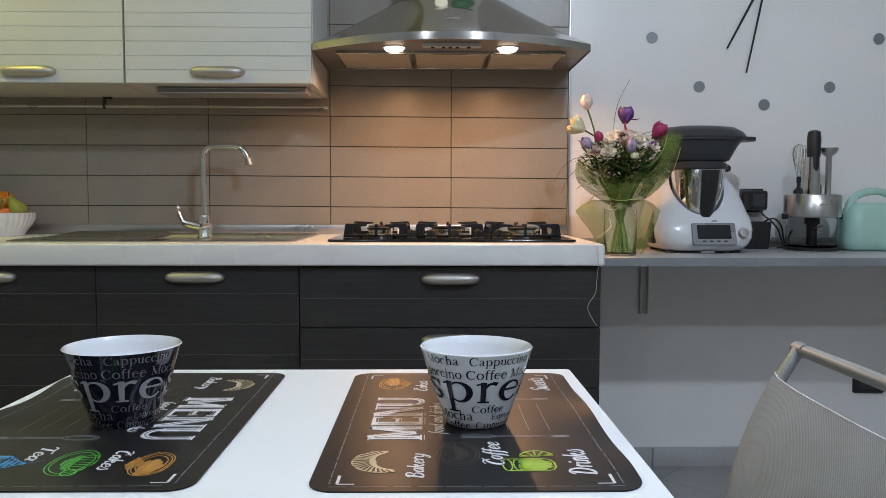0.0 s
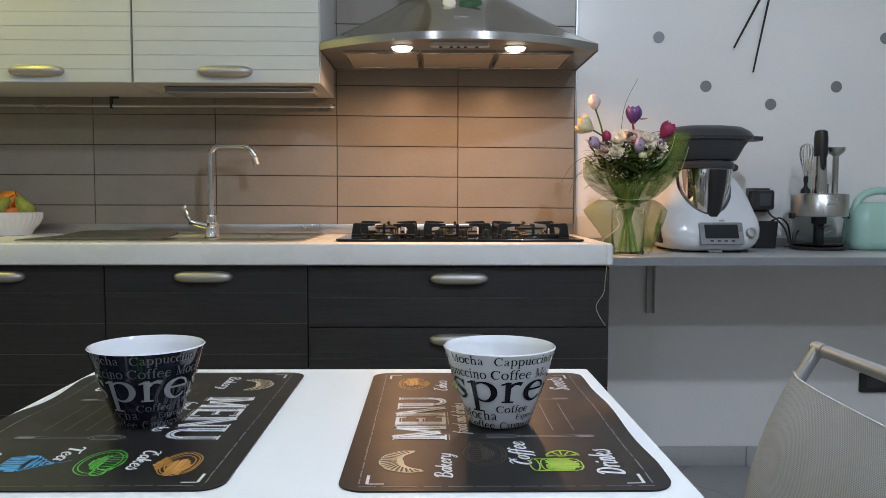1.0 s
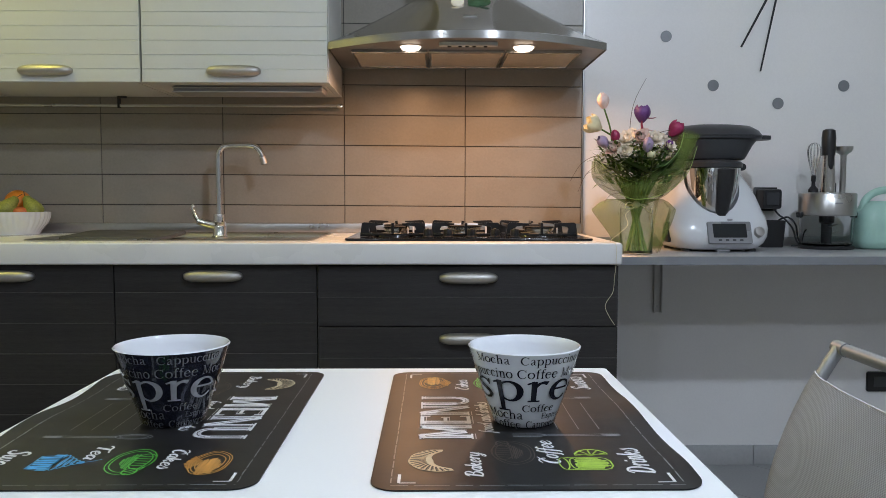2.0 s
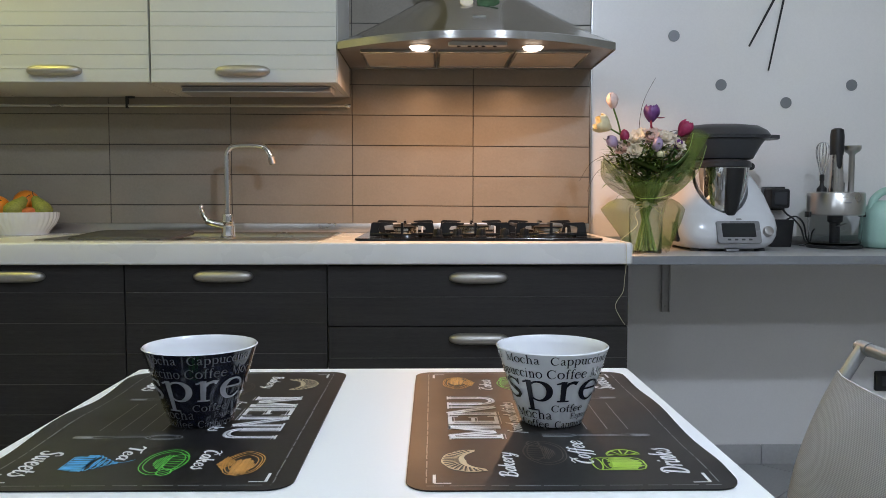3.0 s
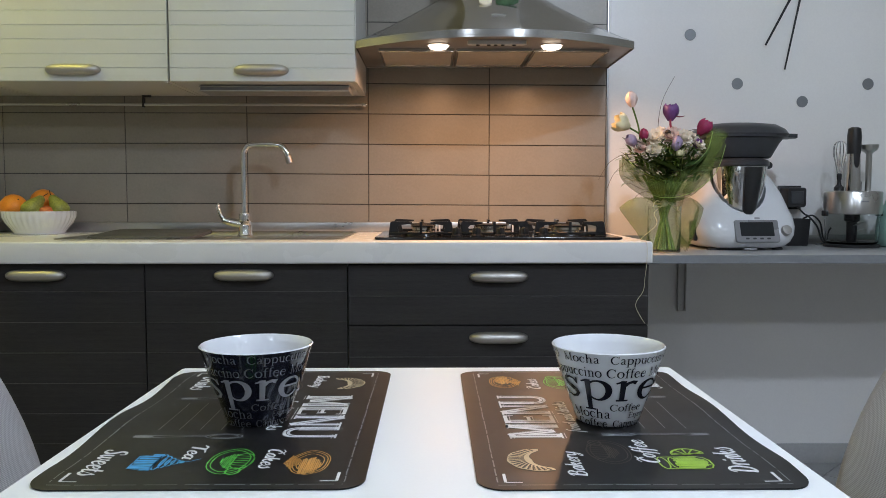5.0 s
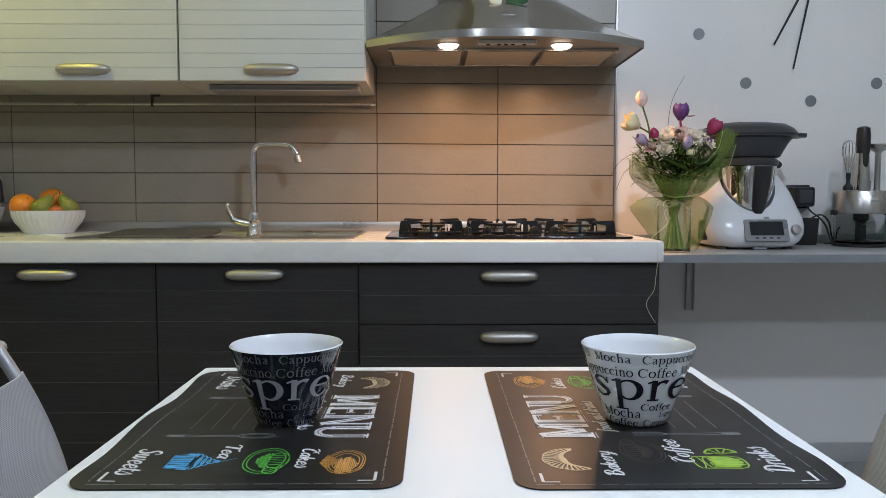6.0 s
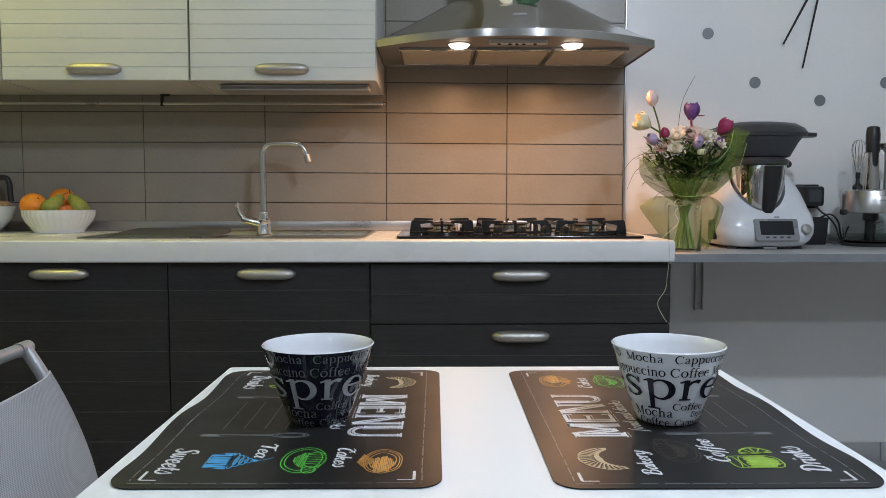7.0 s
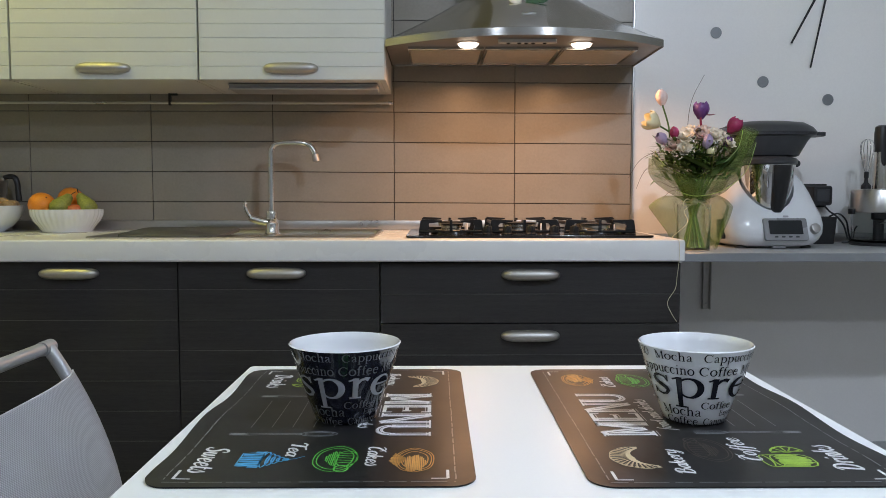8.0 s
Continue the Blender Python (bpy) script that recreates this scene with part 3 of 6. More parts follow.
# ---------------------------------------------------------------- hood
def hood():
    t = thing("cooker_hood", (0.006, 3.074, 1.522), "stainless steel chimney cooker hood with curved front, lamps lit", "cooker hood")
    W = 0.455

    def plan(s, n=24):
        """Outline of the hood from above: straight back, curved front; s moves it in or out."""
        out = [(W + s, -0.005), (W + s, -0.392)]
        for k in range(1, n):
            a = 1 - 2 * k / n
            out.append((a * (W + s), -0.392 - (0.192 + s) * (1 - abs(a) ** 2.0)))
        out += [(-W - s, -0.392), (-W - s, -0.005)]
        return out

    p0 = plan(0)
    bm = B()
    rings(bm, [[(x, y, z) for x, y in p] for p, z in ((p0, 0.0), (p0, 0.0235), (plan(-0.003), 0.0255))], True, False, False)
    part("rim_band", bm, HOOD_RIM, t, "bright steel curved rim band")
    n = len(p0)
    top = []
    for k, (x, y) in enumerate(p0):
        top.append((x * 0.135 / W, -0.005 + (y + 0.005) * 0.30 / 0.584))
    lo = []
    for f in (0.0, 0.12, 0.3, 0.5, 0.7, 0.86, 1.0):
        g = f ** 1.0
        e = 0.0255 + 0.205 * (f ** 1.12)
        lo.append([((1 - g) * a[0] + g * b[0], (1 - g) * a[1] + g * b[1], e) for a, b in zip(plan(-0.003), top)])
    part("canopy", rings(B(), lo, True, False, True), HOOD_STEEL, t, "brushed steel canopy", 50)
    part("chimney", box(B(), -0.128, 0.128, -0.275, -0.006, 0.225, CEIL - 1.522 - 0.002, 0.003), HOOD_STEEL, t)
    # underside: a plate with a wide opening for the filters
    bm = B()
    vi = [bm.verts.new((x, y, 0.006)) for x, y in plan(-0.0008)]
    bm.faces.new(vi)
    part("underside", bm, HOOD_INNER, t)
    for k in range(3):
        x0, x1 = -0.383 + 0.2565 * k, -0.383 + 0.2565 * (k + 1) - 0.006
        f = part("grease_filter", box(B(), x0 + 0.008, x1 - 0.008, -0.355, -0.078, -0.001, 0.005), FILTER, t, "fine metal mesh grease filter")
        bm = B()
        for a, b, c, d in ((x0, x1, -0.362, -0.352), (x0, x1, -0.080, -0.068), (x0, x0 + 0.008, -0.352, -0.080), (x1 - 0.008, x1, -0.352, -0.080)):
            box(bm, a, b, c, d, -0.005, 0.006, 0.0015, 1)
        part("filter_frame", bm, HOOD_RIM, f)
    for x in (-0.186, 0.180):
        part("lamp_ring", lathe(B(), [(0.034, 0.0055), (0.0385, 0.0055), (0.0385, 0.0040), (0.035, 0.0025)], 28, (x, -0.422, 0), cap0=False, cap1=False), STEEL, t)
        part("lamp_lens", lathe(B(), [(0.034, 0.005), (0.033, 0.001), (0.027, -0.006), (0.015, -0.0095), (0.003, -0.010)], 28, (x, -0.422, 0)), LAMP_GLOW, t, "glowing warm hood lamp")
    bm = B()
    ol = round_rect(0.093, 0.014, 0.0135, 6, -0.002, -0.485)
    prism(bm, ol, -0.006, 0.005)
    cp = part("control_panel", bm, LACQUER, t, "small oval control strip with buttons")
    for x in (-0.062, -0.028, -0.006, 0.016, 0.052):
        part("button", lathe(B(), [(0.006, -0.006), (0.006, -0.009), (0.004, -0.01)], 12, (x, -0.485, 0)), BLACK, cp)
    pl = part("maker_plate", box(B(), -0.018, 0.026, -0.003, 0.003, -0.004, 0.004, 0.001, 1), ALU, t, "small plain metal plate")
    pl.matrix_basis = pose(-0.002, -0.4905, 0.085, -52, 0, 0)
    return t


hood()
t = thing("fridge_magnet", (0.004, 2.658, 1.664), "small dark green and white decorative magnet on the hood", "magnet")
bm = B()
for k in range(7):
    a = k * 0.9
    lathe(bm, [(0.012, 0), (0.011, 0.003), (0.004, 0.005)], 10, (0.028 + 0.018 * math.cos(a), 0.006 * math.sin(a) + 0.006, 0))
part("leaves", bm, DECAL_GREEN, t)
bm = lathe(B(), [(0.017, 0), (0.016, 0.004), (0.005, 0.007)], 14, (-0.025, 0.006, 0))
part("blossom", bm, PETAL_WHITE, t)
t.matrix_basis = pose(0.004, 2.658, 1.664, 53, 0, 0) @ Matrix.Diagonal((1.3, 1.3, 1.1, 1))

# ---------------------------------------------------------------- shelf
SH = 0.858
t = thing("wall_shelf", (0.448, 3.084, SH), "deep grey laminate wall shelf with an aluminium front edge", "shelf")
part("board", box(B(), 0.003, 2.1, -0.578, 0.0, -0.026, 0.0, 0.001), SHELF_GREY, t)
part("edge_strip", box(B(), 0.003, 2.1, -0.5815, -0.5785, -0.0265, 0.0005, 0.0008, 1), SHELF_EDGE, t, "blue-grey metallic edge strip")
part("back_strip", box(B(), 0.020, 2.1, -0.012, -0.0005, 0.0008, 0.034, 0.002), ALU, t, "low aluminium strip along the wall")
for x in (0.311, 1.6):
    bm = box(B(), x - 0.016, x + 0.016, -0.004, -0.0005, -0.258, -0.0265, 0.001, 1)
    box(bm, x - 0.016, x - 0.012, -0.016, -0.004, -0.258, -0.0265)
    box(bm, x + 0.012, x + 0.016, -0.016, -0.004, -0.258, -0.0265)
    box(bm, x - 0.016, x + 0.016, -0.42, -0.0045, -0.032, -0.0268, 0.001, 1)
    b = part("bracket", bm, CARCASS, t, "pale painted metal angle bracket")
    for z in (-0.07, -0.235):
        part("screw", lathe(B(), [(0.005, 0), (0.004, 0.0025)], 10, (x, -0.004, z), m=Matrix.Rotation(radians(90), 4, "X")), ALU, b)

# black wall socket plate
t = thing("wall_socket", (1.645, 3.084, 0.327), "black rectangular wall socket plate low on the wall", "socket")
bm = B()
ol = round_rect(0.061, 0.039, 0.008, 4)
rings(bm, [[(x * s, -d, z * s) for x, z in ol] for s, d in ((1.0, 0.0), (1.0, 0.007), (0.96, 0.010))])
part("plate", bm, BLACK, t)
part("insert", box(B(), -0.035, 0.035, -0.012, -0.009, -0.02, 0.02, 0.001, 1), CHARCOAL, t)

# ---------------------------------------------------------------- wall clock
CX, CZ, CR = 1.208, 1.901, 0.500
t = thing("wall_clock", (CX, 3.084, CZ), "large wall clock of loose grey dots and black pointers", "clock")
for k in range(4, 9):
    a = radians(30 * k)
    x, z = CR * math.sin(a), CR * math.cos(a)
    part("hour_dot", lathe(B(), [(0.0215, 0), (0.0215, 0.0012), (0.0205, 0.002)], 28, (x, 0, z), m=Matrix.Rotation(radians(90), 4, "X")), DOT_GREY, t, "round grey hour marker")


def clock_hand(tx, tz, w):
    d = Vector((tx - CX, 0, tz - CZ))
    s = Vector((d.z, 0, -d.x)).normalized() * w
    dn = d.normalized()
    y = -0.012 if w > 0.006 else -0.009
    q = [Vector((0, y, 0)) - dn * 0.06 + s * 0.8, Vector((0, y, 0)) - dn * 0.06 - s * 0.8, Vector((0, y, 0)) + d - s * 0.55, Vector((0, y, 0)) + d + s * 0.55]
    part("pointer", rings(B(), [[p for p in q], [p + Vector((0, 0.0015, 0)) for p in q]]), BLACK, t, "slim black pointer")


clock_hand(1.057, 1.610, 0.0065)
clock_hand(1.134, 1.520, 0.0055)
part("hub", lathe(B(), [(0.03, 0), (0.03, 0.014), (0.02, 0.016)], 24, m=Matrix.Rotation(radians(90), 4, "X")), BLACK, t)


# ---------------------------------------------------------------- table
TZ = 0.800
t = thing("dining_table", (-0.2055, 0.4665, 0), "white laminate kitchen table with square legs", "table")
bm = B()
ol = round_rect(0.338, 0.705, 0.006, 3)
rings(bm, [[(x * s, y * s, z) for x, y in ol] for s, z in ((0.996, TZ - 0.03), (1.0, TZ - 0.028), (1.0, TZ - 0.002), (0.997, TZ))])
part("tabletop", bm, TABLE_WHITE, t)
part("apron", box(B(), -0.29, 0.29, -0.65, 0.65, TZ - 0.09, TZ - 0.031), TABLE_WHITE, t)
for x in (-0.3, 0.3):
    for y in (-0.66, 0.66):
        part("leg", box(B(), x - 0.025, x + 0.025, y - 0.025, y + 0.025, 0.0, TZ - 0.031, 0.003), GREY_STEEL, t)

# ---------------------------------------------------------------- place mats
MU, MV = 0.428, 0.275


def mat_z(u, v, curl):
    """The lie of the vinyl: flat, with lazy waves along the edge towards the sitter."""
    e = max(0.0, 1 - v / 0.05)
    w = curl * e * e * (0.5 + 0.5 * math.sin(u * 30 + 0.6)) * min(1, u / 0.06) * min(1, (MU - u) / 0.06)
    return 0.0016 + w


def ribbon(bm, pts, w, closed=False):
    """A flat drawn stroke through pts (u, v)."""
    pts = [Vector((p[0], p[1], 0)) for p in pts]
    n = len(pts)
    left, right = [], []
    for i, p in enumerate(pts):
        a = pts[(i - 1) % n] if closed or i else p
        b = pts[(i + 1) % n] if closed or i < n - 1 else p
        d = (b - a)
        d = d.normalized() if d.length > 1e-9 else Vector((1, 0, 0))
        s = Vector((-d.y, d.x, 0)) * w / 2
        left.append(bm.verts.new(p + s))
        right.append(bm.verts.new(p - s))
    for i in range(n if closed else n - 1):
        k = (i + 1) % n
        bm.faces.new((left[i], left[k], right[k], right[i]))
    return bm


def blob(bm, pts):
    bm.faces.new([bm.verts.new((p[0], p[1], 0)) for p in pts])
    return bm


def ring_pts(cu, cv, ru, rv, n=24, a0=0, a1=360, wob=0.0):
    return [(cu + ru * (1 + wob * math.sin(5 * i)) * math.cos(radians(a0 + (a1 - a0) * i / n)), cv + rv * (1 + wob * math.sin(5 * i)) * math.sin(radians(a0 + (a1 - a0) * i / n))) for i in range(n + (a1 - a0 != 360))]


def fitted(bm, u, v, length, height):
    """Lettering stretched to a box on the mat."""
    x0, x1, y0, y1 = extent(bm)
    for w in bm.verts:
        p, q = (w.co.x - x0) / (x1 - x0), (w.co.y - y0) / (y1 - y0)
        w.co = Vector((u + p * length, v + q * height, w.co.z))
    return bm


def script_word(body):
    """Slanted brush lettering, heavy on the down strokes; small letters are one unit high."""
    bm = B()
    pen, layer = [0.0], [0]

    def brush(*pts):
        # a smooth way through (x, y, width)
        way = smooth_path(pts, 5)
        left, right = [], []
        for n, p in enumerate(way):
            a, b = way[max(0, n - 1)], way[min(len(way) - 1, n + 1)]
            d = Vector((b.x - a.x, b.y - a.y, 0)).normalized()
            o = Vector((-d.y, d.x, 0)) * (p.z * 1.08 / 2)
            c = Vector((p.x + pen[0] + 0.24 * p.y, p.y, 0))
            z = Vector((0, 0, 0.00003 * (layer[0] % 4)))
            left.append(bm.verts.new(c + o + z))
            right.append(bm.verts.new(c - o + z))
        layer[0] += 1
        for n in range(len(way) - 1):
            bm.faces.new((left[n], right[n], right[n + 1], left[n + 1]))

    def glyph_ad(tall):
        brush((0.72, 0.85, 0.12), (0.50, 0.98, 0.16), (0.22, 0.75, 0.24), (0.14, 0.40, 0.26), (0.30, 0.06, 0.18), (0.55, 0.25, 0.12), (0.75, 0.70, 0.10))
        brush((0.80, tall, 0.24), (0.72, 0.40, 0.26), (0.78, 0.08, 0.20), (0.98, 0.20, 0.10))
        return 0.95

    def glyph_e():
        brush((0.20, 0.42, 0.10), (0.50, 0.52, 0.10), (0.68, 0.75, 0.14), (0.50, 0.98, 0.16), (0.25, 0.80, 0.22), (0.15, 0.40, 0.27), (0.32, 0.05, 0.20), (0.60, 0.10, 0.12), (0.85, 0.35, 0.08))
        return 0.80

    def glyph_o():
        brush((0.45, 0.98, 0.18), (0.20, 0.75, 0.24), (0.16, 0.35, 0.26), (0.40, 0.04, 0.18), (0.66, 0.30, 0.24), (0.66, 0.75, 0.20), (0.45, 0.98, 0.16), (0.70, 0.85, 0.08), (0.95, 0.90, 0.08))
        return 0.88

    def glyph_k():
        brush((0.10, 1.70, 0.22), (0.14, 0.90, 0.25), (0.15, 0.03, 0.26))
        brush((0.20, 0.50, 0.10), (0.52, 0.98, 0.16), (0.66, 0.78, 0.20), (0.40, 0.52, 0.14), (0.60, 0.22, 0.24), (0.74, 0.04, 0.20), (0.95, 0.20, 0.08))
        return 0.92

    def glyph_r():
        brush((0.0, 0.60, 0.08), (0.22, 1.02, 0.16), (0.24, 0.80, 0.18), (0.20, 0.03, 0.26))
        brush((0.24, 0.66, 0.12), (0.48, 0.98, 0.18), (0.66, 0.84, 0.18))
        return 0.70

    def glyph_y():
        brush((0.16, 0.98, 0.25), (0.16, 0.40, 0.24), (0.35, 0.06, 0.18), (0.62, 0.30, 0.10))
        brush((0.74, 0.98, 0.25), (0.70, 0.20, 0.25), (0.56, -0.45, 0.20), (0.26, -0.62, 0.16), (0.22, -0.35, 0.10), (0.95, 0.15, 0.08))
        return 0.95

    def glyph_f():
        brush((0.62, 1.50, 0.16), (0.42, 1.70, 0.16), (0.28, 1.30, 0.22), (0.24, 0.40, 0.26), (0.22, -0.40, 0.22), (0.06, -0.60, 0.12))
        brush((0.02, 0.92, 0.12), (0.56, 0.98, 0.12))
        return 0.60

    def glyph_i():
        brush((0.18, 0.98, 0.25), (0.16, 0.30, 0.25), (0.28, 0.05, 0.20), (0.50, 0.20, 0.08))
        brush((0.16, 1.30, 0.24), (0.16, 1.40, 0.26), (0.16, 1.50, 0.22))
        return 0.48

    def glyph_n():
        brush((0.04, 0.70, 0.08), (0.20, 1.0, 0.20), (0.16, 0.03, 0.26))
        brush((0.20, 0.56, 0.10), (0.46, 0.98, 0.18), (0.62, 0.80, 0.24), (0.58, 0.20, 0.25), (0.70, 0.04, 0.18), (0.92, 0.20, 0.08))
        return 0.90

    def glyph_s():
        brush((0.0, 0.20, 0.06), (0.32, 1.15, 0.10), (0.40, 0.92, 0.16), (0.58, 0.46, 0.24), (0.45, 0.10, 0.20), (0.15, 0.05, 0.16), (0.10, 0.26, 0.14))
        return 0.74

    def glyph_t():
        brush((0.20, 1.50, 0.22), (0.20, 0.50, 0.25), (0.32, 0.06, 0.20), (0.60, 0.20, 0.08))
        brush((0.0, 1.0, 0.12), (0.52, 1.05, 0.12))
        return 0.58

    def glyph_w():
        brush((0.12, 0.98, 0.24), (0.14, 0.35, 0.25), (0.32, 0.05, 0.18), (0.55, 0.40, 0.12), (0.58, 0.95, 0.20))
        brush((0.58, 0.95, 0.24), (0.60, 0.30, 0.24), (0.78, 0.05, 0.18), (1.02, 0.50, 0.12), (1.0, 0.98, 0.18), (1.20, 0.85, 0.10))
        return 1.20

    def glyph_B():
        brush((0.20, 1.65, 0.28), (0.20, 0.80, 0.30), (0.20, 0.03, 0.30))
        brush((-0.15, 1.30, 0.16), (0.05, 1.65, 0.14), (0.50, 1.72, 0.16), (0.80, 1.40, 0.24), (0.62, 1.0, 0.16), (0.32, 0.90, 0.10))
        brush((0.50, 0.93, 0.10), (0.86, 0.75, 0.20), (0.88, 0.30, 0.26), (0.55, 0.02, 0.18), (0.10, 0.10, 0.14))
        return 1.12

    def glyph_C():
        brush((0.86, 1.20, 0.16), (0.74, 1.52, 0.16), (0.46, 1.46, 0.22), (0.18, 0.95, 0.30), (0.22, 0.30, 0.30), (0.55, 0.02, 0.20), (0.85, 0.25, 0.12))
        brush((-0.10, 1.62, 0.10), (0.30, 1.86, 0.15), (0.62, 1.72, 0.14), (0.96, 1.92, 0.09))
        return 0.98

    def glyph_D():
        brush((0.22, 1.60, 0.28), (0.22, 0.80, 0.30), (0.24, 0.05, 0.28))
        brush((-0.20, 1.40, 0.14), (0.08, 1.72, 0.16), (0.66, 1.58, 0.20), (1.0, 0.95, 0.28), (0.84, 0.25, 0.26), (0.40, 0.0, 0.18), (0.02, 0.12, 0.14))
        return 1.26

    def glyph_T():
        brush((0.36, 1.55, 0.28), (0.36, 0.80, 0.30), (0.34, 0.03, 0.30))
        brush((-0.30, 1.25, 0.14), (-0.10, 1.66, 0.20), (0.40, 1.60, 0.20), (1.0, 1.80, 0.14))
        return 0.84

    def glyph_S():
        brush((0.78, 1.30, 0.14), (0.66, 1.66, 0.16), (0.28, 1.60, 0.22), (0.16, 1.25, 0.26), (0.52, 0.85, 0.30), (0.70, 0.40, 0.28), (0.45, 0.02, 0.20), (0.05, 0.15, 0.16), (0.10, 0.45, 0.14))
        return 0.94

    forms = dict(e=glyph_e, o=glyph_o, k=glyph_k, r=glyph_r, y=glyph_y, f=glyph_f, i=glyph_i, n=glyph_n, s=glyph_s, t=glyph_t, w=glyph_w,
                 B=glyph_B, C=glyph_C, D=glyph_D, T=glyph_T, S=glyph_S)
    for ch in body:
        if ch in "ad":
            pen[0] += glyph_ad(1.7 if ch == "d" else 0.98)
        elif ch in forms:
            pen[0] += forms[ch]()
        else:
            pen[0] += 0.5
    return bm


def slab_letter(ch, w, h):
    """One tall slab letter as three drawings: the white body, the dark line inside it and the thin shadow line beside it."""
    body, line, shade = B(), B(), B()
    k, n = w * 0.25, [0]
    strokes = []
    if ch in "MN":
        strokes = [((k / 2, 0), (k / 2, h), k), ((w - k / 2, 0), (w - k / 2, h), k if ch == "M" else k * 0.5)]
        strokes += [((k * 0.6, h), (w / 2, h * 0.12), k * 0.95), ((w / 2, h * 0.12), (w - k * 0.6, h), k * 0.5)] if ch == "M" else [((k * 0.7, h), (w - k * 0.5, 0), k)]
        strokes += [((-k * 0.3, h - 0.001), (k * 1.2, h - 0.001), 0.002), ((w - k * 1.2, h - 0.001), (w + k * 0.3, h - 0.001), 0.002)]
        strokes += [((-k * 0.3, 0.001), (k * 1.3, 0.001), 0.002)]
    elif ch == "E":
        strokes = [((k * 0.7, 0), (k * 0.7, h), k * 1.3), ((0, h - 0.002), (w, h - 0.002), 0.004), ((0, 0.002), (w, 0.002), 0.004), ((k, h / 2), (w * 0.8, h / 2), 0.004)]
        strokes += [((w - 0.001, h), (w - 0.001, h * 0.80), 0.002), ((w - 0.001, 0), (w - 0.001, h * 0.20), 0.002), ((w * 0.8, h * 0.41), (w * 0.8, h * 0.59), 0.002)]
    else:
        arc = [(w / 2 + (w / 2 - k / 2) * math.cos(radians(a)), h * 0.24 + h * 0.215 * math.sin(radians(a))) for a in range(180, 361, 18)]
        strokes = [((k / 2, h * 0.24), (k / 2, h), k * 1.1), ((w - k / 2, h * 0.24), (w - k / 2, h), k * 0.7)]
        strokes += [((-k * 0.3, h - 0.001), (k * 1.3, h - 0.001), 0.002), ((w - k * 1.2, h - 0.001), (w + k * 0.3, h - 0.001), 0.002)]
        ribbon(body, arc, k * 0.85)
        ribbon(line, arc, 0.0009)
        ribbon(shade, [(x + 0.0028, y - 0.0032) for x, y in arc], 0.0009)
    for a, b, th in strokes:
        first = len(body.verts)
        ribbon(body, [a, b], th)
        n[0] += 1
        body.verts.ensure_lookup_table()
        for v in body.verts[first:]:
            v.co.z = 0.00003 * (n[0] % 4)
        if th > k * 0.6 and abs(a[1] - b[1]) > h * 0.5:
            f = 0.12
            ribbon(line, [(a[0] + (b[0] - a[0]) * q, a[1] + (b[1] - a[1]) * q) for q in (f, 1 - f)], 0.0013)
        d = Vector((b[0] - a[0], b[1] - a[1]))
        o = Vector((0.0014 + th / 2, 0)) if abs(d.y) > abs(d.x) else Vector((0, -0.0016 - th / 2))
        ribbon(shade, [(a[0] + o.x + 0.0008, a[1] + o.y - 0.0008), (b[0] + o.x + 0.0008, b[1] + o.y - 0.0008)], 0.0009)
    return body, line, shade


def hatch(bm, pts, step, w, along_u=True):
    """Fill a convex outline with loose parallel strokes."""
    k = 1 if along_u else 0
    lo, hi = min(p[k] for p in pts), max(p[k] for p in pts)
    loose = random.Random(5)
    c = lo + step / 2
    while c < hi:
        xs = []
        for a, b in zip(pts, pts[1:] + pts[:1]):
            if (a[k] - c) * (b[k] - c) < 0:
                f = (c - a[k]) / (b[k] - a[k])
                xs.append(a[1 - k] + f * (b[1 - k] - a[1 - k]))
        if len(xs) >= 2:
            p, q = min(xs), max(xs)
            p, q = p + (q - p) * loose.uniform(-0.03, 0.08), q - (q - p) * loose.uniform(-0.03, 0.08)
            e, w1 = loose.uniform(-0.12, 0.12) * step, w * loose.uniform(0.7, 1.2)
            ribbon(bm, [(p, c - e), (q, c + e)] if along_u else [(c - e, p), (c + e, q)], w1)
        c += step
    return bm


